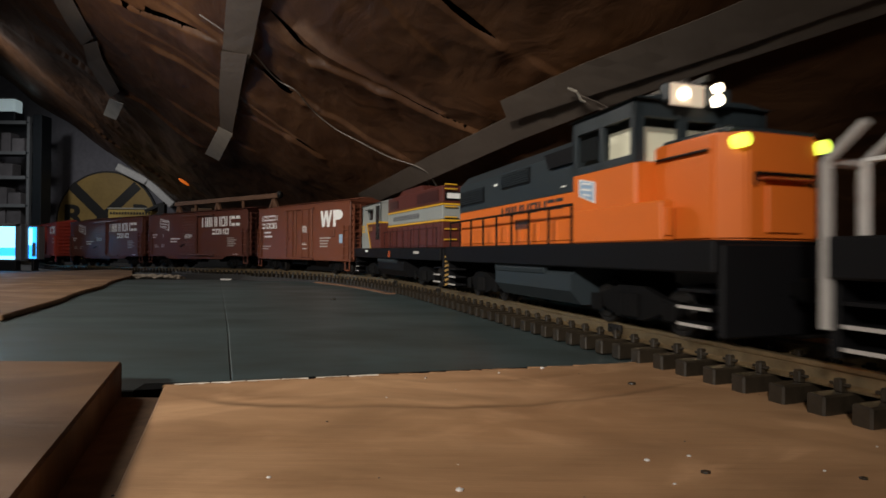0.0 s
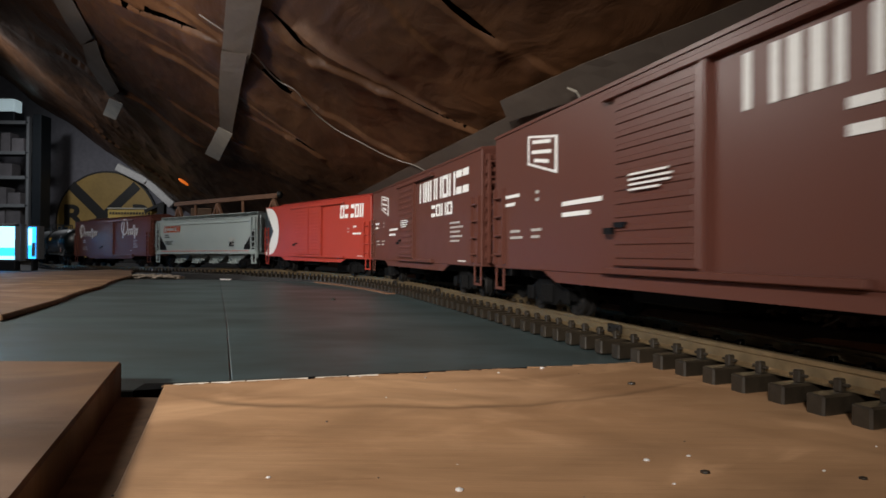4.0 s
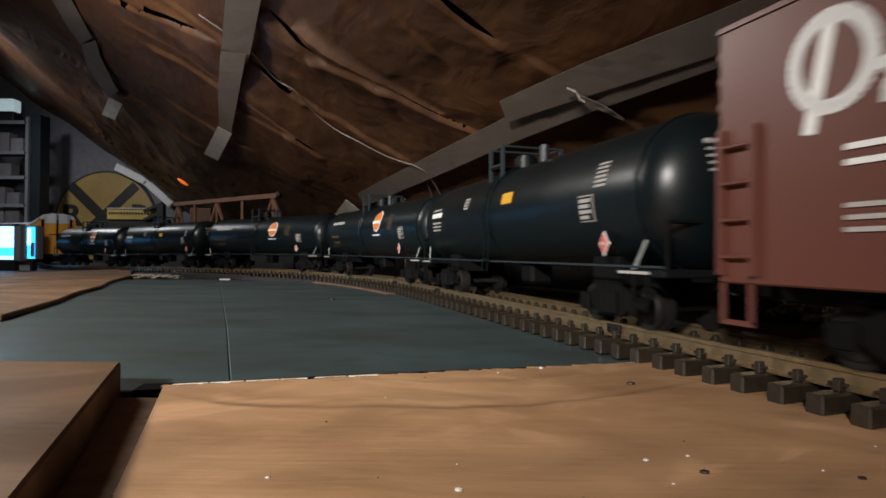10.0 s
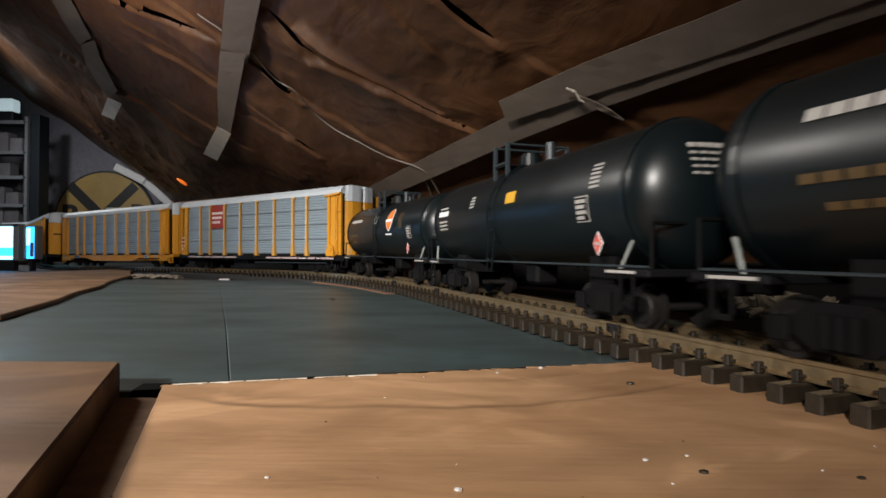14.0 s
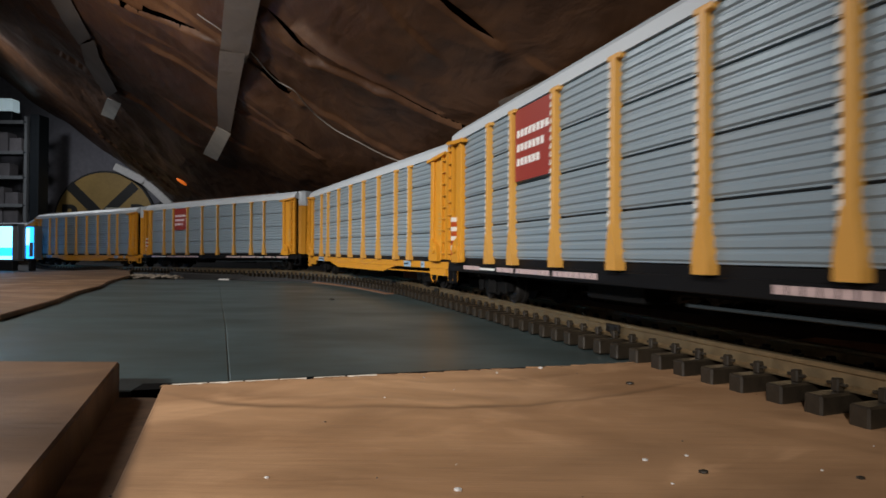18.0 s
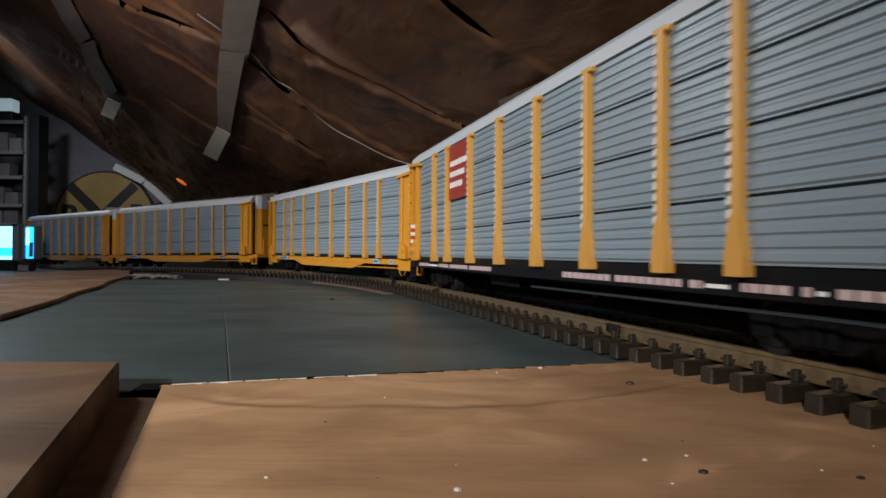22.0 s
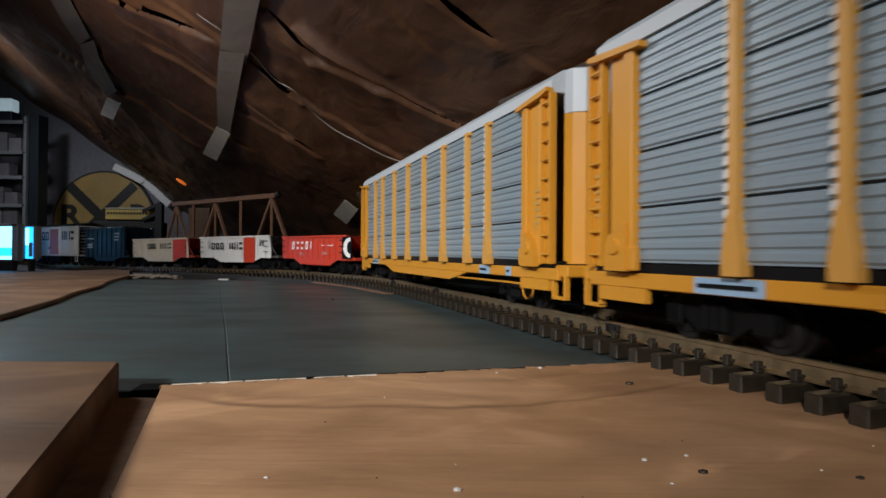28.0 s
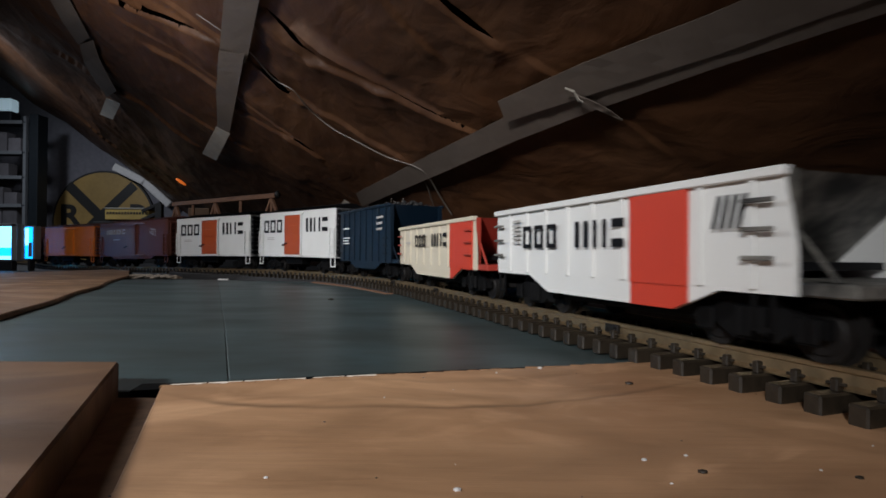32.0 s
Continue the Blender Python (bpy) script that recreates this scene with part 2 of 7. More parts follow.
def prism(bm, outline, a, b, axis="x"):
    """Extrudes an outline of (u, v) from a to b along x or y; u, v are the other two."""
    def at(u, v, w):
        return (w, u, v) if axis == "x" else ((u, w, v) if axis == "y" else (u, v, w))
    lo = [bm.verts.new(at(u, v, a)) for u, v in outline]
    hi = [bm.verts.new(at(u, v, b)) for u, v in outline]
    n = len(outline)
    fs = [bm.faces.new(lo), bm.faces.new(hi)]
    for i in range(n):
        fs.append(bm.faces.new((lo[i], lo[(i + 1) % n], hi[(i + 1) % n], hi[i])))
    bmesh.ops.recalc_face_normals(bm, faces=fs)
    return bm


def empty(name):
    ob = new(name)
    ob.empty_display_size = 0.01
    return ob


def bars(parent, mat, x0, x1, z, h, n, y, name="lettering", rise=0.0, lean=0.0, fill=0.66):
    """A row of n plain upright bars, in place of a word, on the side at y."""
    bm = bmesh.new()
    w = (x1 - x0) / n
    for i in range(n):
        a = x0 + w * i + w * (1 - fill) / 2
        lo, hi = z - h / 2, z + h / 2
        v = [bm.verts.new(p) for p in ((a, y, lo), (a + w * fill, y, lo), (a + w * fill + lean, y, hi), (a + lean, y, hi))]
        f = bm.faces.new(v)
        r = bmesh.ops.extrude_face_region(bm, geom=[f])
        bmesh.ops.translate(bm, verts=[g for g in r["geom"] if isinstance(g, bmesh.types.BMVert)], vec=(0, 0.0004, 0))
    bmesh.ops.recalc_face_normals(bm, faces=bm.faces)
    return part(name, bm, mat, parent)


# ---------------------------------------------------------------- the track's line
# headings along the track, in degrees, every 0.3 m from s = -3.0; it goes straight on outside
HEADS = (-20.0, -22.5, -25.5, -29.1, -34.5, -34.5, -31.5, -43.1, -59.7, -70.3, -72.0, -70.2, -70.2, -70.6)
RAIL_Z = 0.0180


def heading(s):
    if s < -2.2:
        # a kink away to the back, then round to the left behind the screens
        bend = ((-2.2, -27.9), (-2.4, -50.0), (-3.05, -50.0), (-3.95, 20.0), (-5.3, 80.0), (-20.0, 80.0))
        for (a, ha), (b, hb) in zip(bend, bend[1:]):
            if s >= b:
                return ha + (hb - ha) * (a - s) / (a - b)
    if s > 4.0:
        return max(-70.6 - (s - 4.0) * 41.0, -250.0)
    u = (s + 3.0) / 0.3
    i = min(max(int(math.floor(u)), 0), len(HEADS) - 2)
    w = min(u - i, 1.0)
    return HEADS[i] * (1 - w) + HEADS[i + 1] * w


STEP = 0.01
S_LO, S_HI = -13.5, 13.0


def lay_track():
    n0 = round(-S_LO / STEP)
    n = round((S_HI - S_LO) / STEP)
    pts = [None] * (n + 1)
    x, y = 0.0974, 0.5328
    pts[n0] = (x, y)
    for i in range(n0, n):
        a = radians(heading(S_LO + (i + 0.5) * STEP))
        x, y = x + math.cos(a) * STEP, y + math.sin(a) * STEP
        pts[i + 1] = (x, y)
    x, y = pts[n0]
    for i in range(n0, 0, -1):
        a = radians(heading(S_LO + (i - 0.5) * STEP))
        x, y = x - math.cos(a) * STEP, y - math.sin(a) * STEP
        pts[i - 1] = (x, y)
    return pts


LINE = lay_track()
RISE = ((-13.5, 0.0), (-2.6, -0.006), (-1.9, -0.005), (-1.5, 0.0), (-1.0, 0.003), (-0.6, 0.001), (-0.2, 0.0), (13.0, 0.0))


def rise(s):
    for (a, za), (b, zb) in zip(RISE, RISE[1:]):
        if s <= b:
            w = min(max((s - a) / (b - a), 0), 1)
            w = w * w * (3 - 2 * w)
            return za * (1 - w) + zb * w
    return 0.0


def on_track(s):
    u = (s - S_LO) / STEP
    i = min(max(int(u), 0), len(LINE) - 2)
    w = u - i
    a, b = LINE[i], LINE[i + 1]
    return Vector((a[0] * (1 - w) + b[0] * w, a[1] * (1 - w) + b[1] * w, RAIL_Z + rise(s)))


# how far the train has come: seconds, metres
RUN = ((0, -8.045), (1, -7.645), (2, -7.243), (3, -6.835), (6, -5.69), (9, -4.52), (10.5, -3.895), (12, -3.29), (13, -2.895), (14, -2.553), (16, -1.906), (18, -1.261),
       (20, -0.604), (22, 0.050), (23, 0.3695), (25, 1.006), (28, 1.986), (29, 2.302), (30.5, 2.797), (32, 3.304))


def run(t):
    i = max(j for j in range(len(RUN) - 1) if RUN[j][0] <= t or j == 0)

    def slope(j):
        if j == 0:
            return (RUN[1][1] - RUN[0][1]) / (RUN[1][0] - RUN[0][0])
        if j == len(RUN) - 1:
            return (RUN[j][1] - RUN[j - 1][1]) / (RUN[j][0] - RUN[j - 1][0])
        return (RUN[j + 1][1] - RUN[j - 1][1]) / (RUN[j + 1][0] - RUN[j - 1][0])
    (a, sa), (b, sb) = RUN[i], RUN[i + 1]
    h = b - a
    w = (t - a) / h
    return ((2 * w ** 3 - 3 * w ** 2 + 1) * sa + (w ** 3 - 2 * w ** 2 + w) * h * slope(i)
            + (-2 * w ** 3 + 3 * w ** 2) * sb + (w ** 3 - w ** 2) * h * slope(i + 1))


TRAIN = []          # thing, place behind the train's mark, half its truck spacing


def join_train(ob, front, back, spacing=0.34):
    """Puts a car into the train between two couplings, measured back from the mark."""
    TRAIN.append((ob, (front + back) / 2, (back - front) * spacing))


def car_pose(s, half):
    a, b = on_track(s - half), on_track(s + half)
    d = b - a
    m = (a + b) / 2
    return Matrix.Translation(m) @ Euler((0, -math.atan2(d.z, d.xy.length), math.atan2(d.y, d.x))).to_matrix().to_4x4()

# ---------------------------------------------------------------- the place


def slab(name, outline, z0, z1, mat, label, category, kind="", bevel=0.0006):
    """A flat board with the given outline, seen from above."""
    bm = bmesh.new()
    prism(bm, outline, z0, z1, "z")
    bmesh.ops.bevel(bm, geom=[e for e in bm.edges], offset=bevel, segments=1, affect="EDGES")
    ob = part(name, bm, mat)
    return tagged(ob, label, category, kind=kind)


def ragged(a, b, n, amount, seed):
    """Points from a to b with a sawn, splintered unevenness."""
    r = random.Random(seed)
    out = []
    for i in range(n + 1):
        w = i / n
        k = amount * (0 if i in (0, n) else r.uniform(-1, 1))
        dx, dy = b[0] - a[0], b[1] - a[1]
        ln = math.hypot(dx, dy)
        out.append((a[0] + dx * w - dy / ln * k, a[1] + dy * w + dx / ln * k))
    return out


# the wide dark deck that carries everything
slab("ground", [(-12, -8), (5, -8), (5, 4.5), (-12, 4.5)], -0.05, -0.0065, DECK, "dark wooden deck under the model railway boards", "deck", "structure")
# grey painted boards in the middle, with an open seam between them
slab("slate_board", [(-0.98, 0.262), (-0.150, 0.2650), (-0.136, 0.2690), (-0.1074, 0.2766), (-0.1984, 0.50), (-0.5369, 1.31), (-0.60, 1.305), (-0.98, 1.270)],
     -0.0060, -0.0022, SLATE, "smooth board painted slate grey, seamed against its neighbour", "board")
slab("slate_board", [(-0.1070, 0.2767), (-0.004, 0.3030), (0.057, 0.3187), (0.122, 0.3375), (0.10, 0.55), (0.02, 0.80), (-0.02, 0.98), (-0.14, 1.20), (-0.30, 1.250), (-0.5365, 1.309), (-0.198, 0.50)],
     -0.0060, -0.0022, SLATE, "smooth board painted slate grey beside the track", "board")
# black strip laid in for the shadow beyond the plywood's edge
slab("edge_shade_strip", [(-0.150, 0.2640), (-0.120, 0.2700), (0.057, 0.3155), (0.121, 0.3345), (0.122, 0.3370), (0.057, 0.3265), (-0.004, 0.3130), (-0.060, 0.2990), (-0.128, 0.2815), (-0.152, 0.2780)],
     -0.0060, -0.0018, SHADE_BLACK, "thin black strip painting the shade beyond the plywood's edge", "edge band", bevel=0.0003)
# plywood under the camera and the near track
front = ragged((-0.136, 0.266), (0.057, 0.3155), 46, 0.0007, 3) + ragged((0.057, 0.3155), (0.121, 0.334), 14, 0.0009, 4)[1:]
ply = slab("plywood_board", [(-0.04, -0.6), (0.9, -0.6), (0.9, 0.2), (0.42, 0.30), (0.30, 0.44), (0.135, 0.352)] + front[::-1] + [(-0.0895, 0.15), (-0.06, 0.02)], -0.0060, 0.0, PLY,
           "worn brown plywood board with dark grain lines", "board")
bm = bmesh.new()
r = random.Random(11)
for i in range(90):
    w = r.random() ** 1.3
    x, y = -0.134 + 0.255 * w, 0.2665 + 0.0675 * w
    box(bm, (x - r.uniform(0.0005, 0.007), y - 0.0010, -0.0012), (x + r.uniform(0.0005, 0.007), y + r.uniform(0.0, 0.0008), r.uniform(-0.0003, 0.0003)), 0.0001)
part("splinter", bm, PLY_CUT, ply, "pale splintered saw cut")["kind"] = "stuff"
bm = bmesh.new()
for i in range(6):
    w0, w1 = 0.02 + i * 0.085, 0.02 + (i + 1) * 0.085 - (0.006 if i != 3 else 0.02)
    prism(bm, [(-0.136 + 0.193 * w, 0.2664 + 0.0495 * w + o) for w, o in ((w0, 0.0003), (w1, 0.0003), (w1, 0.0017), (w0, 0.0015))], -0.0020, 0.0003, "z")
part("paint_edge", bm, TAPE_END, ply, "chipped white paint along the sawn edge")
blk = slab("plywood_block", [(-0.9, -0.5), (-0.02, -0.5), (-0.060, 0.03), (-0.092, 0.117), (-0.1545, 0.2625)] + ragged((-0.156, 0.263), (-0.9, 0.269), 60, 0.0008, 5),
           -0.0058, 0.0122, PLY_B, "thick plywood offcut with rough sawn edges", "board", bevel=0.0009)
slab("wood_strip", [(-0.16, -0.5), (0.04, -0.5), (-0.055, 0.02), (-0.088, 0.15), (-0.128, 0.2560), (-0.165, 0.2560)], -0.0064, -0.0030, PLY_CUT, "brown strip in the gap between two boards", "board")
slab("plywood_offcut", [(-0.418, 0.517), (-0.452, 0.60), (-0.487, 0.689), (-0.56, 0.84), (-0.611, 0.979), (-0.69, 1.13), (-0.80, 1.40), (-0.95, 1.66), (-1.06, 1.88), (-1.08, 1.915), (-1.16, 1.645), (-1.208, 1.49), (-1.5, 1.2), (-1.5, 0.52)],
     -0.0020, 0.0040, PLY_C, "pale plywood offcut lying on the slate board", "board", bevel=0.0012)


def ribbon(name, s0, s1, half, top, bottom, mat, label, category):
    """A strip that follows the track's line."""
    verts, faces = [], []
    n = round((s1 - s0) / 0.04)
    for i in range(n + 1):
        s = s0 + (s1 - s0) * i / n
        c = on_track(s)
        a = radians(heading(s))
        for o, z in ((half, c.z - top), (half + 0.008, bottom), (-half - 0.008, bottom), (-half, c.z - top)):
            verts.append((c.x + math.sin(a) * o, c.y - math.cos(a) * o, z))
    for i in range(n):
        for j in range(4):
            faces.append((i * 4 + j, i * 4 + (j + 1) % 4, i * 4 + 4 + (j + 1) % 4, i * 4 + 4 + j))
    faces += [(0, 3, 2, 1), tuple(n * 4 + j for j in range(4))]
    me = bpy.data.meshes.new(name)
    me.from_pydata(verts, [], faces)
    return tagged(part_mesh(name, me, mat), label, category)


ribbon("roadbed", -2.95, -0.42, 0.050, 0.0181, -0.0068, DECK, "black foam roadbed strip under the far track", "roadbed")
ribbon("roadbed_board", -0.80, -0.41, 0.058, 0.0192, -0.0066, PLY_EDGE, "thin raw plywood strip under the ties", "board")
slab("foam_strip", [(-0.80, 1.60), (-0.70, 1.475), (-0.585, 1.435), (-0.50, 1.425), (-0.46, 1.50), (-0.60, 1.56)], -0.0062, 0.0060, DECK, "black foam strip beyond the slate board", "foam")
bm = bmesh.new()
r = random.Random(5)
for i in range(110):
    q = r.uniform(0.003, 0.009)
    bmesh.ops.create_icosphere(bm, subdivisions=1, radius=q, matrix=Matrix.Translation((r.uniform(-0.83, -0.70), r.uniform(1.425, 1.46), -0.005 + r.uniform(0, 0.007))) @ Matrix.Diagonal((1.7, 1, 0.5, 1)))
tagged(part("torn_foam", bm, FOAM, smooth=True), "crumbled cream foam at the board's end", "foam", kind="stuff")
tagged(part("white_tag", boxes(((-0.543, 1.323, -0.0066), (-0.517, 1.329, 0.0002)), bevel=0.0005), WHITE_TRIM), "small white plastic tag beyond the slate board", "tag")
# crumbs and specks on the boards
bm, dark = bmesh.new(), bmesh.new()
r = random.Random(21)
spots = [(0.056, 0.3125, 0.0011), (0.0645, 0.174, 0.0008), (0.0795, 0.178, 0.0006), (0.0045, 0.151, 0.0010), (-0.0505, 0.1585, 0.0006), (0.03, 0.2995, 0.0006)]
for x, y, q in spots + [(r.uniform(-0.1, 0.35), r.uniform(0.13, 0.30), r.uniform(0.0002, 0.0005)) for i in range(16)]:
    bmesh.ops.create_icosphere(bm, subdivisions=1, radius=q, matrix=Matrix.Translation((x, y, q * 0.3)) @ Matrix.Diagonal((1.3, 1, 0.6, 1)))
for x, y, z, q in [(0.0785, 0.1645, 0.0, 0.0012), (0.0945, 0.276, 0.0, 0.0016), (-0.158, 0.779, -0.0022, 0.0032), (0.123, 0.161, 0.0, 0.001)] + [(r.uniform(-0.1, 0.35), r.uniform(0.13, 0.30), 0, r.uniform(0.0002, 0.0005)) for i in range(14)]:
    bmesh.ops.create_icosphere(dark, subdivisions=1, radius=q, matrix=Matrix.Translation((x, y, z + q * 0.3)) @ Matrix.Diagonal((1.4, 1, 0.6, 1)))
tagged(part("plaster_crumbs", bm, WHITE_TRIM), "white plaster crumbs scattered over the plywood", "crumbs", kind="stuff")
tagged(part("dirt_crumbs", dark, TIE), "dark dirt crumbs scattered over the boards", "crumbs", kind="stuff")

# roof slope lined with kraft paper: one crumpled sheet, with folds along the rafters
PITCH, EAVE_X, EAVE_RUN = 0.70, 0.8475, -0.535


def roof(x, y):
    return PITCH * (EAVE_X + EAVE_RUN * y - x)


ROOF_LEN = math.sqrt(1 + PITCH * PITCH * (1 + EAVE_RUN * EAVE_RUN))


def roof_at(px, py, hang=0.0):
    """The place on the slope, lifted by hang off its plane, for a place in the view of 1568 by 882."""
    a, b = (px - 784) / 968, (448.8 + 0.007 * (px - 784) - py) / 968
    d = (PITCH * EAVE_X + hang * ROOF_LEN - EYE[2]) / (b + PITCH * (a - EAVE_RUN))
    return Vector((a * d, d, EYE[2] + b * d))


def roof_xy(px, py):
    p = roof_at(px, py)
    return p.x, p.y


ALONG = Vector((EAVE_RUN, 1)).normalized()


def slope_uv(x, y):
    """Metres along the eave and up the slope."""
    return (x - EAVE_X) * ALONG.x + y * ALONG.y, roof(x, y) * 1.6


# folds of the paper: from, to, reach, step; the near sheet hangs over the far one
FOLDS = [(slope_uv(*roof_xy(a, b)), slope_uv(*roof_xy(c, d)), w, h) for a, b, c, d, w, h in (
    (180, -5, 350, 78, 0.10, 0.020), (262, 90, 384, 168, 0.09, 0.022), (448, 30, 548, 112, 0.05, 0.026), (548, 112, 660, 172, 0.05, 0.020), (660, 172, 822, 250, 0.05, 0.016),
    (444, 132, 520, 192, 0.04, 0.018), (520, 192, 690, 290, 0.05, 0.016), (746, -10, 872, 86, 0.04, 0.016), (500, 246, 556, 282, 0.05, 0.014), (20, 60, 190, 160, 0.14, 0.030),
    (190, 160, 330, 250, 0.14, 0.026), (660, -10, 760, 104, 0.04, 0.010), (300, 190, 420, 262, 0.08, 0.016), (410, 205, 500, 246, 0.06, 0.014), (930, 120, 1010, 165, 0.03, 0.010),
    (120, 200, 290, 330, 0.16, 0.022), (1060, 200, 1160, 290, 0.03, 0.010))]
# open slits: from, to, widest half width
SLITS = [(slope_uv(*roof_xy(a, b)), slope_uv(*roof_xy(c, d)), w) for a, b, c, d, w in (
    (455, 26, 548, 112, 0.013), (446, 136, 504, 184, 0.010), (750, -6, 864, 80, 0.0042), (512, 253, 550, 277, 0.010), (185, -3, 345, 75, 0.007), (640, 158, 815, 246, 0.0030), (180, -15, 215, 18, 0.02))]


def beside(u, v, a, b):
    """How far along a line, 0 to 1, and how far off it."""
    du, dv = b[0] - a[0], b[1] - a[1]
    ll = du * du + dv * dv
    return ((u - a[0]) * du + (v - a[1]) * dv) / ll, ((u - a[0]) * dv - (v - a[1]) * du) / math.sqrt(ll)


def crumple(x, y):
    """How far the paper hangs off its plane."""
    u, v = slope_uv(x, y)
    wu, wv = u + 0.10 * noise.noise(Vector((u * 2.0, v * 3.0, 4.0))), v + 0.05 * noise.noise(Vector((u * 2.0, v * 3.0, 9.0)))
    h = 0.030 * noise.noise(Vector((wu * 1.0, wv * 2.2, 2.0)))
    for fu, fv, amount, seed in ((2.2, 2.6, 0.026, 5.0), (5.0, 6.0, 0.0105, 8.0), (10.0, 15.0, 0.0042, 3.0), (24.0, 36.0, 0.0014, 6.0)):
        h += amount * (abs(noise.noise(Vector((wu * fu, wv * fv, seed)))) - 0.25)
    for a, b, w, d in FOLDS:
        t, q = beside(u, v, a, b)
        if t < -0.2 or t > 1.2 or q < -4 * w or q > 4 * w:
            continue
        q += 0.006 * noise.noise(Vector((u * 10, v * 10, 5)))
        end = min(1, (t + 0.2) * 5, (1.2 - t) * 5)
        near = min(max(0.5 - q / 0.009, 0), 1)
        near = near * near * (3 - 2 * near)
        h += end * d * 0.42 * (0.35 * math.exp(-max(q, 0) / w) * (1 - near) - math.exp(min(q, 0) / w) * near)
    return h


def gape(u, v):
    """Distance outside the nearest slit's edge (negative inside) and the side of it."""
    best, side = 1.0, 0
    for a, b, w in SLITS:
        t, q = beside(u, v, a, b)
        if 0 < t < 1:
            q += 0.006 * noise.noise(Vector((u * 10, v * 10, 5))) - w * 0.7
            e = abs(q) - w * 0.75 * math.sin(math.pi * t) ** 0.8
            if e < best:
                best, side = e, 1 if q > 0 else -1
    return best, side


ROOF_N = Vector((PITCH, -PITCH * EAVE_RUN, 1)).normalized()


def hang(x, y):
    return 0.02 + crumple(x, y) * min(1, 0.35 + max(roof(x, y), 0) * 2.0)


def on_paper(px, py, lift=0.003):
    """A place on the paper's face, for a direction in the view."""
    p = roof_at(px, py)
    for _ in range(3):
        p = roof_at(px, py, hang(p.x, p.y) - lift)
    return p


def paper():
    verts, faces = [], []
    ys = [-2.5 + 2.6 * i / 16 for i in range(16)]
    ys += [0.1 + 0.9 * i / 250 for i in range(250)] + [1.0 + 1.2 * i / 290 for i in range(290)] + [2.2 + 2.7 * i / 150 for i in range(151)]
    zs = [-0.03 + 0.93 * i / 300 for i in range(300)] + [0.90 + 2.50 * i / 60 for i in range(61)]
    nu = len(zs) - 1
    flat_xy = []
    for y in ys:
        for z in zs:
            x = EAVE_X + EAVE_RUN * y - z / PITCH
            if 0 < z < 1.2 and 0.2 < y < 3.5:
                e, side = gape(*slope_uv(x, y))
                if abs(e) < 0.0035:
                    x, y = x + ALONG.x * e * side, y + ALONG.y * e * side
            flat_xy.append((x, y))
            verts.append((Vector((x, y, roof(x, y))) + ROOF_N * hang(x, y))[:])
    for j in range(len(ys) - 1):
        for i in range(nu):
            a = j * (nu + 1) + i
            if 0 < zs[i] < 1.2 and 0.2 < ys[j] < 3.5:
                p, q = flat_xy[a], flat_xy[a + nu + 2]
                if gape(*slope_uv((p[0] + q[0]) / 2, (p[1] + q[1]) / 2))[0] < 0:
                    continue
            faces.append((a, a + 1, a + nu + 2, a + nu + 1))
    me = bpy.data.meshes.new("ceiling")
    me.from_pydata(verts, [], faces)
    return tagged(part_mesh("ceiling", me, KRAFT, smooth=True), "crumpled brown kraft paper facing on the roof slope", "ceiling", kind="structure")


def roof_backing():
    """An added near-black sheet behind the paper, so its slits look dark."""
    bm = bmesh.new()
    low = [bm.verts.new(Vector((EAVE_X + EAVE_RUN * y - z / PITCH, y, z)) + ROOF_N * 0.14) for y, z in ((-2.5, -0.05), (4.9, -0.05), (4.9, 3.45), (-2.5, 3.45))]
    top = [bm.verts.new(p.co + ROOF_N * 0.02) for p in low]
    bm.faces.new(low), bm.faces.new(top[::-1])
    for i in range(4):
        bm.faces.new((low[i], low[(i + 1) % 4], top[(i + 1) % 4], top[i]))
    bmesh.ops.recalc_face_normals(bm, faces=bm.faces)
    return tagged(part("ceiling_backing", bm, SHADE_BLACK), "near-black sheet added behind the paper to darken its slits", "ceiling", kind="structure")


roof_backing()
paper()
# the other slope and the ends that close the attic
bm = bmesh.new()
ridge = [(EAVE_X + EAVE_RUN * y - 3.38 / PITCH, y, 3.38) for y in (-2.5, 4.9)]
left = [(p[0] - 4.4, p[1], -0.05) for p in ridge]
vs = [bm.verts.new(p) for p in (ridge[0], ridge[1], left[1], left[0])]
up = [bm.verts.new((p.co.x, p.co.y, p.co.z + 0.1)) for p in vs]
bm.faces.new(vs), bm.faces.new(up[::-1])
for i in range(4):
    bm.faces.new((vs[i], up[i], up[(i + 1) % 4], vs[(i + 1) % 4]))
tagged(part("ceiling_left", bm, KRAFT), "far slope of the attic roof in brown paper", "ceiling", kind="structure")
tagged(part("wall_north", boxes(((-12, 4.50, -0.05), (4, 4.62, 3.6))), WALL), "dull grey gable wall", "wall", kind="structure")
tagged(part("wall_south", boxes(((-12, -8.1, -0.05), (5, -8.0, 3.6))), WALL), "dull grey gable wall", "wall", kind="structure")



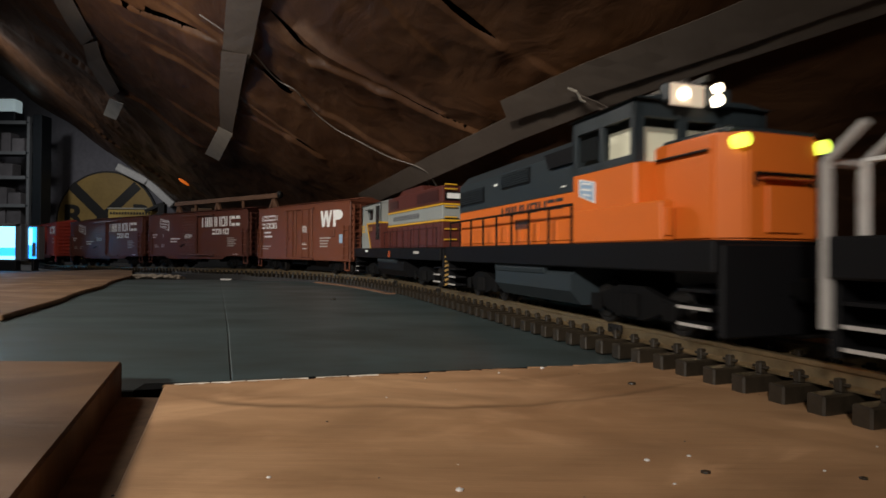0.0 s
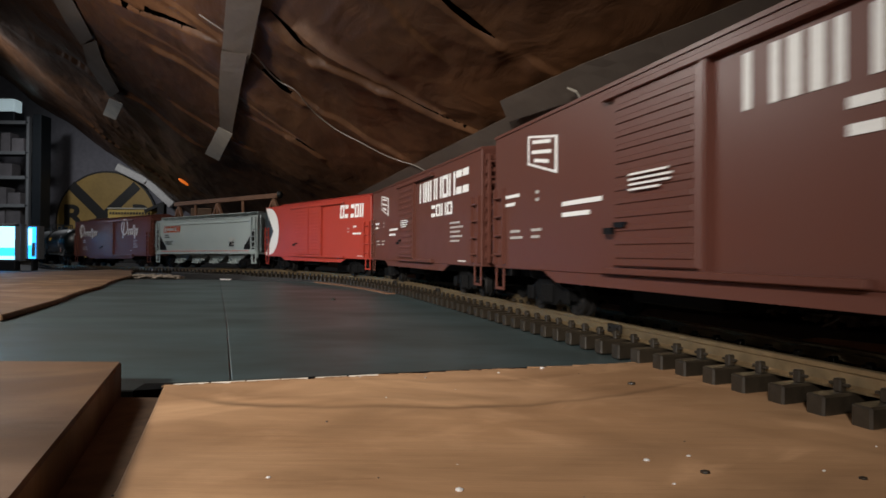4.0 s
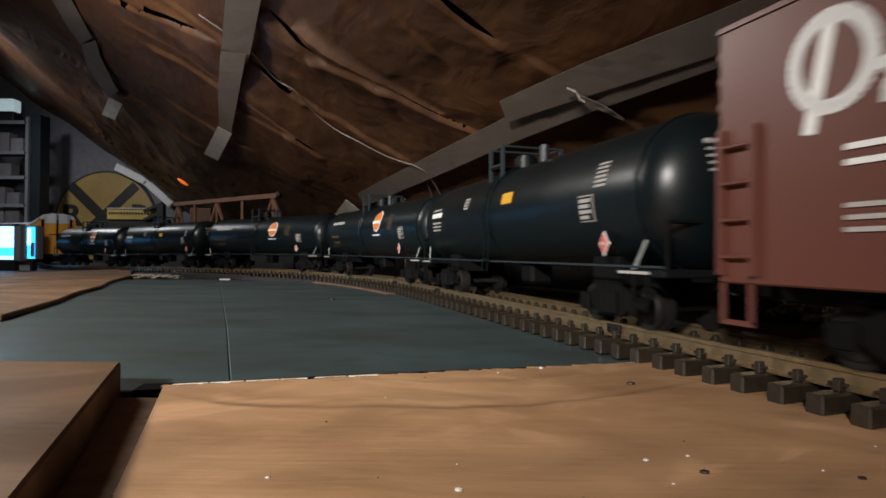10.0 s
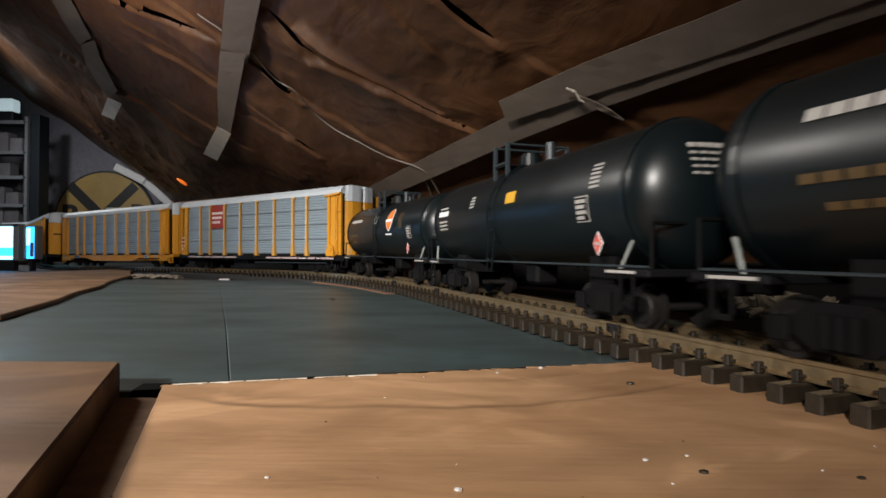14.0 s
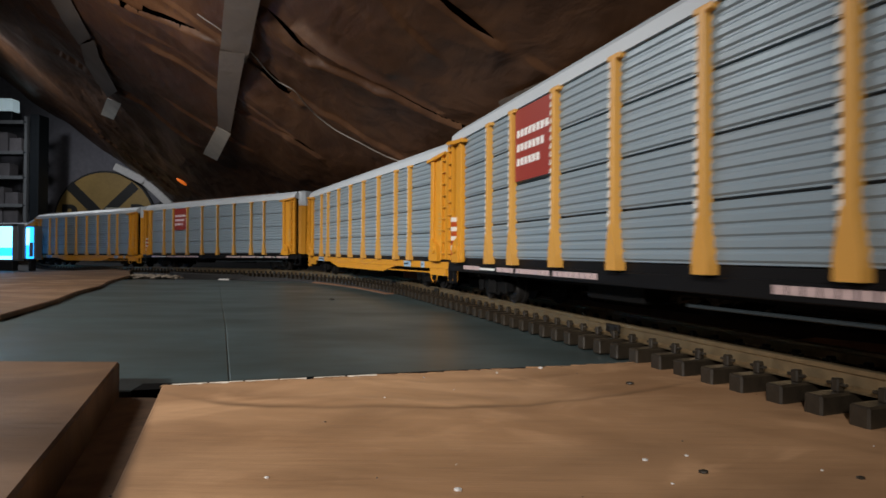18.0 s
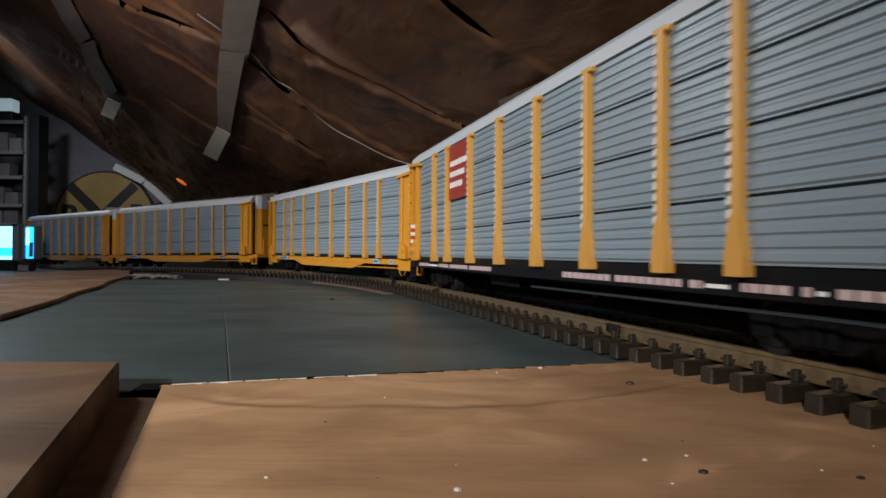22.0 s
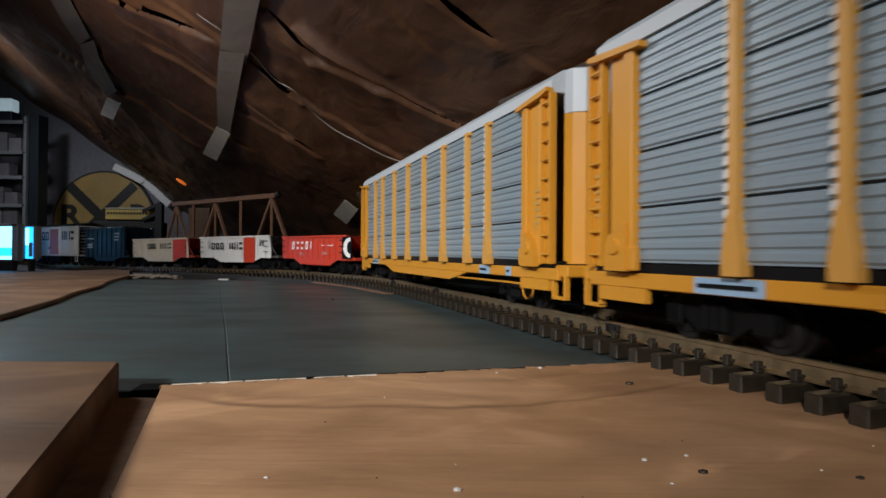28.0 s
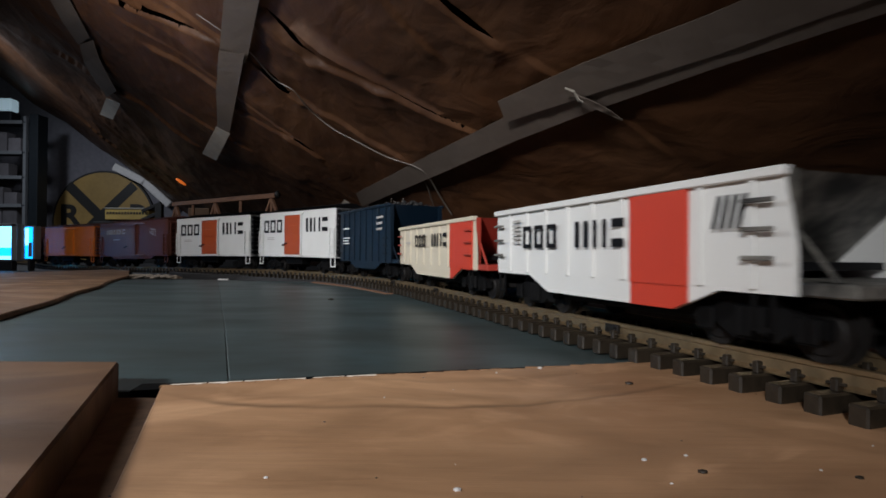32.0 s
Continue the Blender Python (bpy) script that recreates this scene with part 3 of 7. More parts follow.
def tape(name, path, mat, label, lift=0.004):
    """A tape strip stuck to the paper: centre line and width in the view."""
    bm = bmesh.new()
    spots, hangs = [], []
    n = len(path) - 1
    for k in range(n):
        (x0, y0, w0), (x1, y1, w1) = path[k], path[k + 1]
        m = 8
        for i in range(m + (k == n - 1)):
            t = i / m
            x, y, w = x0 + (x1 - x0) * t, y0 + (y1 - y0) * t, w0 + (w1 - w0) * t
            d = Vector((x1 - x0, y1 - y0)).normalized()
            spots.append((x, y, w, d))
            hangs.append(min(hang(*on_paper(x - d.y * w * f, y + d.x * w * f, 0).xy) for f in (-0.5, -0.25, 0, 0.25, 0.5)))
    # the strip bridges the hollows: running least, then smoothed
    m = len(hangs)
    low_h = [min(hangs[max(0, i - 3):i + 4]) for i in range(m)]
    even = [sum(low_h[max(0, i - 3):i + 4]) / len(low_h[max(0, i - 3):i + 4]) for i in range(m)]
    turns = [sum((s[3] for s in spots[max(0, i - 2):i + 3]), Vector((0, 0))).normalized() for i in range(m)]
    rows = []
    for (x, y, w, _), h, d in zip(spots, even, turns):
        rows.append([bm.verts.new(roof_at(x - d.y * w * f, y + d.x * w * f, h - lift + 0.0014 * noise.noise(Vector((x * 0.05, y * 0.05 + f, 0))))) for f in (-0.5, -0.17, 0.17, 0.5)])
    for a, b in zip(rows, rows[1:]):
        for i in range(3):
            bm.faces.new((a[i], a[i + 1], b[i + 1], b[i]))
    r = bmesh.ops.extrude_face_region(bm, geom=list(bm.faces))
    bmesh.ops.translate(bm, verts=[g for g in r["geom"] if isinstance(g, bmesh.types.BMVert)], vec=tuple(-ROOF_N * 0.0008))
    bmesh.ops.recalc_face_normals(bm, faces=bm.faces)
    return tagged(part(name, bm, mat, smooth=False), label, "tape", "tape strips on the ceiling")


tape("tape_strip", [(86, -30, 30), (120, 30, 30), (146, 72, 24)], TAPE, "dull grey tape strip on brown paper")
tape("tape_strip", [(150, 74, 26), (160, 108, 28), (178, 138, 24), (196, 166, 20)], TAPE, "wrinkled grey tape strip on brown paper")
tape("tape_strip", [(199, 178, 27), (187, 207, 25)], TAPE_END, "pale loose end of a tape strip", 0.010)
tape("tape_strip", [(428, -30, 66), (412, 90, 52), (408, 106, 50)], TAPE, "dull grey tape strip on brown paper")
tape("tape_strip", [(408, 92, 46), (400, 160, 38), (395, 232, 22)], TAPE, "wrinkled grey tape strip on brown paper", 0.007)
tape("tape_strip", [(394, 230, 28), (370, 278, 28)], TAPE_END, "pale loose end of a tape strip", 0.012)
tape("tape_strip", [(1640, -88, 96), (1256, 62, 72), (1040, 138, 58), (888, 197, 40)], TAPE, "broad grey tape strip along the eave", 0.0065)
tape("tape_strip", [(1590, -30, 84), (1250, 90, 66), (1040, 168, 58), (900, 229, 46), (760, 295, 38), (636, 354, 26)], TAPE, "grey tape strip narrowing along the eave", 0.005)
tape("tape_strip", [(622, 362, 30), (602, 388, 30)], TAPE_END, "pale loose end of a tape strip", 0.012)
tape("torn_tape", [(1000, 157, 3), (1014, 163, 4), (1022, 172, 9), (1050, 184, 10), (1076, 197, 9), (1102, 212, 2)], TAPE, "torn flap of grey tape", 0.016)
tape("torn_tape", [(1000, 155, 2), (1016, 161, 3), (1024, 177, 4), (1032, 180, 2)], TAPE_END, "white torn edge of a tape flap", 0.020)


def cable(name, pts, r, mat, label, lift=0.012):
    ps = [on_paper(x, y, lift) for x, y in pts]
    smooth_ps = []
    for i in range(len(ps) - 1):
        p0, p1, p2, p3 = ps[max(i - 1, 0)], ps[i], ps[i + 1], ps[min(i + 2, len(ps) - 1)]
        for k in range(5):
            t = k / 5
            smooth_ps.append(0.5 * ((2 * p1) + (p2 - p0) * t + (2 * p0 - 5 * p1 + 4 * p2 - p3) * t * t + (3 * p1 - p0 - 3 * p2 + p3) * t ** 3))
    smooth_ps.append(ps[-1])
    bm = bmesh.new()
    rings = []
    for i, p in enumerate(smooth_ps):
        d = (smooth_ps[min(i + 1, len(smooth_ps) - 1)] - smooth_ps[max(i - 1, 0)]).normalized()
        u = d.cross(ROOF_N).normalized()
        v = d.cross(u)
        rings.append([bm.verts.new(p + (u * math.cos(k * math.pi / 3) + v * math.sin(k * math.pi / 3)) * r) for k in range(6)])
    for a, b in zip(rings, rings[1:]):
        for k in range(6):
            bm.faces.new((a[k], a[(k + 1) % 6], b[(k + 1) % 6], b[k]))
    bm.faces.new(rings[0]), bm.faces.new(rings[-1])
    bmesh.ops.recalc_face_normals(bm, faces=bm.faces)
    return tagged(part(name, bm, mat), label, "cable")


CABLE = material("cable_sheath", (0.17, 0.145, 0.12), 0.45, 0, 0.2, 200)
cable("ceiling_cable", [(434, 86), (452, 104), (470, 126), (490, 144), (518, 160), (538, 184), (560, 206), (592, 230), (630, 250), (660, 266), (690, 280), (728, 292)], 0.0014, CABLE, "thin pale cable clipped along the paper")
cable("ceiling_cable", [(345, 24), (366, 38), (388, 53)], 0.0013, CABLE, "short end of a pale cable on the paper")
cable("ceiling_cable", [(728, 292), (752, 305), (766, 325), (782, 352), (800, 380)], 0.0017, CABLE, "thin pale cable hanging below the tape")
cable("ceiling_cable", [(742, 305), (756, 330), (768, 365), (775, 385)], 0.0015, CABLE, "thin dark cable hanging below the tape", 0.008)

# timber block and thin sticks at the foot of the slope
p = on_paper(742, 388, 0.0)
tagged(part("timber_block", boxes(((p.x - 0.038, p.y - 0.020, 0.0), (p.x + 0.034, p.y + 0.05, p.z + 0.028)), bevel=0.002), TIMBER), "rough brown timber block under the slope", "block")
for x0, y0, x1, y1 in ((693, 352, 689, 412), (697, 356, 716, 408), (714, 352, 698, 412)):
    a, b = on_paper(x0, y0, 0.03), on_paper(x1, y1, 0.05)
    bm = bmesh.new()
    rod(bm, a, b + (b - a) * 0.7, 0.0016, 6)
    tagged(part("thin_stick", bm, CABLE), "thin pale stick leaning against the paper", "stick", "thin sticks")
# loose insulation along the eave
bm = bmesh.new()
r = random.Random(9)
for i in range(620):
    y = r.uniform(0.42, 1.15)
    clump = noise.noise(Vector((y * 9, 0.5, 0)))
    if clump < -0.05:
        continue
    q = r.uniform(0.002, 0.0085) * (0.7 + clump)
    x = EAVE_X + EAVE_RUN * y - 0.135 + r.uniform(-0.030, 0.02)
    bmesh.ops.create_icosphere(bm, subdivisions=2, radius=q, matrix=Matrix.Translation((x, y, -0.002 + r.uniform(0, 0.013) * (0.5 + clump))) @ Euler((r.random() * 0.6, r.random() * 0.6, r.random() * 6)).to_matrix().to_4x4() @ Matrix.Diagonal((2.6, 1, 0.5, 1)))
for v in bm.verts:
    v.co += Vector((noise.noise(v.co * 260), noise.noise(v.co * 260 + Vector((5, 0, 0))), noise.noise(v.co * 260 + Vector((0, 5, 0))))) * 0.004
tagged(part("loose_insulation", bm, FLUFF), "tufts of pale loose insulation along the eave", "insulation", kind="stuff")
# near-black upstand added where the slope meets the deck, for the shade there
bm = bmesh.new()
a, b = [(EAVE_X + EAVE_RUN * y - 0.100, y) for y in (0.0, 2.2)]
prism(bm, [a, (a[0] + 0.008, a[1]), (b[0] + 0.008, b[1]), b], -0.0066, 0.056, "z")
tagged(part("eave_shade_board", bm, SHADE_BLACK), "near-black board added to keep the slope's foot in shade", "board", kind="structure")
for y0, y1 in ((0.62, 0.80), (0.86, 1.02)):
    c = [(EAVE_X + EAVE_RUN * y - 0.18, y) for y in (y0, y1)]
    bm = bmesh.new()
    prism(bm, [(c[0][0], c[0][1]), (c[0][0] + 0.05, c[0][1] + 0.02), (c[1][0] + 0.05, c[1][1] + 0.02), (c[1][0], c[1][1])], -0.0066, 0.004, "z")
    tagged(part("scrap_board", bm, DECK), "dark scrap board lying behind the track", "board")

# ---------------------------------------------------------------- gable end
WY = 4.5


def at_wall(px, py, y=WY):
    """The place at distance y for a direction in the view."""
    return Vector(((px - 784) / 968 * y, y, EYE[2] + (448.8 + 0.007 * (px - 784) - py) / 968 * y))


sign = empty("crossing_sign")
tagged(sign, "round yellow railway crossing sign with a black cross", "sign")
c = at_wall(184, 393, WY - 0.03)
R_SIGN = 90 / 968 * WY


def disc(bm, c, r, y0, y1, n=64):
    prism(bm, [(c.x + r * math.cos(2 * math.pi * i / n), c.z + r * math.sin(2 * math.pi * i / n)) for i in range(n)], y0, y1, "y")
    return bm


part("plate", disc(bmesh.new(), c, R_SIGN, c.y, c.y + 0.02), SIGN_BLACK, sign)
part("face", disc(bmesh.new(), c, R_SIGN * 0.965, c.y - 0.002, c.y), SIGN_YELLOW, sign)
for k in (-1, 1):
    bm = bmesh.new()
    m = Matrix.Translation((c.x - 0.02, 0, c.z + 0.040)) @ Matrix.Rotation(radians(44 * k), 4, "Y")
    box(bm, (-R_SIGN * 0.90, c.y - 0.004 - 0.001 * k, -0.040), (R_SIGN * 0.90, c.y - 0.0025, 0.040), 0, m)
    part("cross_bar", bm, SIGN_BLACK, sign)


def letter(text, size, m, mat, parent):
    cu = bpy.data.curves.new("letter", "FONT")
    cu.offset, cu.body, cu.size, cu.extrude, cu.align_x, cu.align_y = 0.008, text, size, 0.001, "CENTER", "CENTER"
    tmp = bpy.data.objects.new("letter", cu)
    scene.collection.objects.link(tmp)
    bpy.context.view_layer.update()
    me = bpy.data.meshes.new_from_object(tmp.evaluated_get(bpy.context.evaluated_depsgraph_get()))
    bpy.data.objects.remove(tmp)
    me.materials.clear()
    ob = part_mesh("letter", me, mat, parent, "black capital letter")
    ob.matrix_basis = m
    return ob


for px in (124, 246):
    q = at_wall(px, 383, c.y - 0.004)
    letter("R", 0.235, Matrix.Translation(q) @ Matrix.Rotation(math.pi / 2, 4, "X") @ Matrix.Diagonal((1.15, 1, 1, 1)), SIGN_BLACK, sign)

# pale trim where the slope meets the wall
a, b, d = at_wall(204, 296, 4.40), at_wall(256, 322, 4.40), at_wall(300, 362, 4.40)
bm = bmesh.new()
for p, q in ((a, b), (b, d)):
    m = Matrix.Translation((p + q) / 2) @ (q - p).to_track_quat("X", "Z").to_matrix().to_4x4()
    box(bm, (-(q - p).length / 2 - 0.01, -0.02, -0.030), ((q - p).length / 2 + 0.01, 0.02, 0.030), 0.006, m)
tagged(part("trim", bm, WHITE_TRIM), "pale trim board along the gable", "trim", kind="structure")

# metal shelving with boxes
SY = 4.05
rack = empty("shelving_unit")
tagged(rack, "dark metal shelving filled with boxes", "shelf")
x1 = at_wall(62, 0, SY).x
x2 = at_wall(44, 0, SY).x
part("side_panel", boxes(((x2 + 0.01, SY + 0.02, -0.0065), (x1, SY + 0.13, at_wall(0, 200, SY).z)), bevel=0.004), SHELF, rack)
for x in (x2 - 0.02, x2 - 0.62):
    part("upright", boxes(((x, SY, -0.0065), (x + 0.022, SY + 0.03, at_wall(0, 205, SY).z)), bevel=0.003), GREY_FRAME, rack)
levels = [at_wall(40, y, SY).z for y in (214, 268, 312, 362, 398)]
for z in levels:
    part("shelf_board", boxes(((x2 - 0.62, SY, z - 0.016), (x2, SY + 0.13, z)), bevel=0.003), SHELF, rack)
    part("shelf_lip", boxes(((x2 - 0.60, SY - 0.006, z - 0.022), (x2 - 0.022, SY, z + 0.004)), bevel=0.002), GREY_FRAME, rack)
r = random.Random(3)
for i, z in enumerate(levels[1:]):
    x = x2 - 0.58
    while x < x2 - 0.05:
        w, hh = r.uniform(0.07, 0.15), r.uniform(0.09, 0.16)
        if x + w > x2 - 0.025:
            break
        bm = boxes(((x, SY + 0.03, z), (x + w, SY + 0.12, z + hh)), bevel=0.004)
        tagged(part("storage_box", bm, BOOK), "dull grey storage box on a shelf", "box", "boxes on the shelving")
        x += w + 0.012
a, b = at_wall(-70, 196, SY + 0.03), at_wall(17, 173, SY + 0.03)
bm = boxes(((a.x, SY + 0.03, a.z), (b.x, SY + 0.12, b.z)), bevel=0.012)
WINDOW_GLOW = glow("pale_lamp", (0.62, 0.80, 0.86), 0.32)
bm2 = boxes(((a.x, SY + 0.02, levels[0]), (b.x + 0.01, SY + 0.12, a.z)), bevel=0.006)
lamp = tagged(part("shelf_lamp", bm2, SHELF), "dark lamp with a pale glowing top on shelving", "lamp")
part("shade", bm, WINDOW_GLOW, lamp, "pale glowing shade")

# screens on the desk
for name, px0, px1, py0, py1, y, m in (("desk_monitor", -60, 31, 396, 462, 1.93, SCREEN), ("desk_monitor", -172, -64, 390, 462, 1.93, SCREEN_BLUE), ("desk_monitor", -290, -176, 390, 462, 1.93, SCREEN), ("desk_monitor", 39, 63, 400, 459, 1.94, SCREEN_BLUE)):
    mon = tagged(empty(name), "desk screen glowing pale blue in a grey frame" if m is SCREEN else "far desk screen glowing deep blue", "monitor")
    a, b = at_wall(px0, py1, y), at_wall(px1, py0, y)
    t = (10 if px1 != 63 else 4) / 968 * y
    part("frame", boxes(((a.x, y, a.z), (a.x + t, y + 0.02, b.z)), ((b.x - t, y, a.z), (b.x, y + 0.02, b.z)), ((a.x, y, b.z - t * 0.5), (b.x, y + 0.02, b.z)), ((a.x, y, a.z), (b.x, y + 0.02, a.z + t * 0.3)), bevel=0.0015), GREY_FRAME, mon)
    part("back", boxes(((a.x, y + 0.02, a.z), (b.x, y + 0.03, b.z))), GREY_FRAME, mon)
    part("screen", boxes(((a.x + t, y + 0.008, a.z + t * 0.3), (b.x - t, y + 0.019, b.z - t * 0.5))), m, mon, "glowing blue screen")
    if m is SCREEN:
        part("taskbar", boxes(((a.x + t, y + 0.006, a.z + (b.z - a.z) * 0.14), (b.x - t, y + 0.0079, a.z + (b.z - a.z) * 0.36))), SCREEN_BLUE, mon)
    else:
        part("window", boxes(((a.x + t * 1.2, y + 0.005, a.z + (b.z - a.z) * 0.42), (a.x + t * 2.6, y + 0.0079, b.z - t))), SCREEN, mon)
        part("picture", boxes(((a.x + t * 2.8, y + 0.004, a.z + (b.z - a.z) * 0.08), (a.x + t * 4.2, y + 0.0079, a.z + (b.z - a.z) * 0.50))), GREY_FRAME, mon)
    part("stand", boxes(((a.x + 0.02, y + 0.004, -0.0065), (b.x - 0.02, y + 0.03, a.z)), bevel=0.001), INK_STAND, mon)

# orange light on the paper at the slope's foot, as a glowing lump
bm = bmesh.new()
p = on_paper(320, 322, 0.02)
m = Matrix.Translation(p) @ Euler((0, radians(34), 0)).to_matrix().to_4x4() @ Matrix.Diagonal((0.036, 0.010, 0.009, 1))
bmesh.ops.create_icosphere(bm, subdivisions=3, radius=1.0, matrix=m)
tagged(part("orange_light_patch", bm, glow("orange_glow", (1.0, 0.20, 0.02), 0.45), smooth=True), "small glowing lump for an orange light on the paper", "lamp")

# truss bridge of model timber, on a dark pier
bridge = tagged(empty("truss_bridge"), "brown wooden model truss bridge on a dark pier", "bridge")
A, B = at_wall(310, 358, 2.30), at_wall(489, 346, 1.80)
run_v = B - A
side_v = Vector((-run_v.y, run_v.x, 0)).normalized() * 0.022
low, top = 0.095, 0.252


def beam(name, p, q, t=0.012, deep=0.0):
    bm = bmesh.new()
    m = Matrix.Translation((p + q) / 2) @ (q - p).to_track_quat("X", "Z").to_matrix().to_4x4()
    box(bm, (-(q - p).length / 2, -(deep or t) / 2, -t / 2), ((q - p).length / 2, (deep or t) / 2, t / 2), 0.0012, m)
    return part(name, bm, TIMBER, bridge)


def on_bridge(f, z, k):
    """A place on the bridge: f along it, k from the near truss to the far one."""
    p = A + run_v * f + side_v * k
    return Vector((p.x, p.y, z + 0.012 * (1 - f)))


for k in (0,):
    beam("top_chord", on_bridge(-0.02, top, k), on_bridge(1.0, top, k), 0.016)
    beam("bottom_chord", on_bridge(-0.12, low, k), on_bridge(1.10, low, k), 0.016)
    for f in (0.02, 0.46, 0.965):
        beam("diagonal", on_bridge(f, top - 0.006, k), on_bridge(f - 0.125, low, k), 0.010)
        beam("diagonal", on_bridge(f, top - 0.006, k), on_bridge(f + 0.125, low, k), 0.010)
        beam("post", on_bridge(f, top - 0.006, k), on_bridge(f, low, k), 0.009)
    for f in (0.22, 0.705):
        beam("post", on_bridge(f, top - 0.006, k), on_bridge(f, low, k), 0.010)
for f in (0.02, 0.22, 0.46, 0.705, 0.965):
    beam("cross_tie", on_bridge(f, top + 0.004, 0), on_bridge(f, top + 0.004, 1), 0.008)
    beam("cross_tie", on_bridge(f, low - 0.012, -0.1), on_bridge(f, low - 0.012, 1.1), 0.012)
bm = bmesh.new()
p = on_bridge(1.0, top, 0.0)
bmesh.ops.create_icosphere(bm, subdivisions=2, radius=0.010, matrix=Matrix.Translation(p + Vector((0.004, 0, 0.003))) @ Matrix.Diagonal((1, 1, 1.3, 1)))
part("end_knob", bm, SIGN_BLACK, bridge, "dark round knob at the chord's end", smooth=True)
bm = bmesh.new()
q = [on_bridge(f, 0, k) for f, k in ((-0.10, 0.05), (1.12, 0.05), (1.12, 0.95), (-0.10, 0.95))]
prism(bm, [(v.x, v.y) for v in q], -0.0065, low - 0.012, "z")
part("pier", bm, DECK, bridge, "dark pier block")
p = at_wall(352, 420, 3.1)
tagged(part("cardboard_box", boxes(((p.x - 0.06, 3.1, -0.0065), (p.x + 0.06, 3.25, at_wall(0, 366, 3.1).z)), bevel=0.003), CARD), "plain brown cardboard box behind the bridge", "box")

# yellow coach on a dark stand
CY = 3.45
coach = tagged(empty("model_coach"), "yellow model railway coach with small dark windows", "model coach")
a, b = at_wall(186, 389, CY), at_wall(264, 371, CY)
part("body", boxes(((a.x, CY, a.z), (b.x, CY + 0.09, b.z)), bevel=0.004), COACH, coach)
part("roof", boxes(((a.x - 0.004, CY - 0.004, b.z), (b.x + 0.004, CY + 0.094, b.z + 0.010)), bevel=0.004), CREAM_ROOF, coach)
for i in range(14):
    x = a.x + 0.018 + (b.x - a.x - 0.036) * i / 13
    part("window", boxes(((x - 0.006, CY - 0.0015, a.z + 0.034), (x + 0.006, CY + 0.001, a.z + 0.049))), SIGN_BLACK, coach)
part("skirt", boxes(((a.x + 0.01, CY + 0.01, a.z - 0.012), (b.x - 0.01, CY + 0.08, a.z)), bevel=0.002), SIGN_BLACK, coach)
tagged(part("display_stand", boxes(((a.x - 0.06, CY - 0.02, -0.0065), (b.x + 0.05, CY + 0.13, a.z - 0.012)), bevel=0.003), DECK), "dark stand below the yellow coach", "stand")
p, q = at_wall(255, 373, CY - 0.02), at_wall(283, 361, CY - 0.02)
bm = bmesh.new()
for dz in (0.0, -0.055):
    m = Matrix.Translation((p + q) / 2 + Vector((0.0, 0, dz))) @ (q - p).to_track_quat("X", "Z").to_matrix().to_4x4()
    box(bm, (-0.065, -0.01, -0.010), (0.065, 0.01, 0.010), 0.002, m)
box(bm, (q.x - 0.02, CY - 0.04, -0.0065), (q.x + 0.02, CY - 0.005, q.z))
tagged(part("black_bracket", bm, SIGN_BLACK), "black forked bracket beside the coach", "bracket")

# ---------------------------------------------------------------- track


def rail_mesh(side, s0, s1):
    """One brass rail with foot, web and head, on a side of the track's line."""
    prof = ((-0.0042, -0.0097), (0.0042, -0.0097), (0.0042, -0.0088), (0.0012, -0.0076), (0.0010, -0.0030), (0.0019, -0.0022), (0.0019, -0.0004), (0.0014, 0.0),
            (-0.0014, 0.0), (-0.0019, -0.0004), (-0.0019, -0.0022), (-0.0010, -0.0030), (-0.0012, -0.0076), (-0.0042, -0.0088))
    verts, faces = [], []
    n = max(2, round((s1 - s0) / 0.03))
    k = len(prof)
    for i in range(n + 1):
        s = s0 + (s1 - s0) * i / n
        c = on_track(s)
        a = radians(heading(s))
        nx, ny = math.sin(a), -math.cos(a)
        for u, v in prof:
            o = side + u
            verts.append((c.x + nx * o, c.y + ny * o, c.z + v))
    for i in range(n):
        for j in range(k):
            a, b = i * k + j, i * k + (j + 1) % k
            faces.append((a, b, b + k, a + k))
    faces.append(tuple(range(k))), faces.append(tuple(range(n * k, n * k + k))[::-1])
    me = bpy.data.meshes.new("rail")
    me.from_pydata(verts, [], faces)
    return me


track = tagged(empty("railway_track"), "brass model railway track on brown plastic ties", "track", kind="structure")
for side in (0.0245, -0.0245):
    part_mesh("rail", rail_mesh(side, -13.4, 12.9), BRASS, track, "tarnished brass rail")
for s in (-0.46, -0.25, 0.150):
    c, a = on_track(s), radians(heading(s))
    bm = bmesh.new()
    m = Matrix.Translation(c) @ Matrix.Rotation(a, 4, "Z")
    for o in (-0.0275, -0.0215):
        box(bm, (-0.007, o - 0.0012, -0.0070), (0.007, o + 0.0012, -0.0012), 0.0004, m)
    for x in (-0.004, 0.004):
        rod(bm, m @ Vector((x, -0.0298, -0.004)), m @ Vector((x, -0.0190, -0.004)), 0.0011, 8)
    part("rail_joiner", bm, WHEEL, track, "dull screwed rail clamp")


def tie_mesh():
    bm = bmesh.new()
    box(bm, (-0.0040, -0.0465, -0.0195), (0.0040, 0.0465, -0.0098), 0.0009)
    for y in (-0.0245, 0.0245):
        for o in (-0.0072, 0.0072):
            box(bm, (-0.0017, y + o - 0.0020, -0.0100), (0.0017, y + o + 0.0020, -0.0042), 0.0006)
            box(bm, (-0.0042, y + o - 0.0011, -0.0074), (0.0042, y + o + 0.0011, -0.0060), 0.0004)
    me = bpy.data.meshes.new("tie")
    bm.to_mesh(me)
    bm.free()
    return me


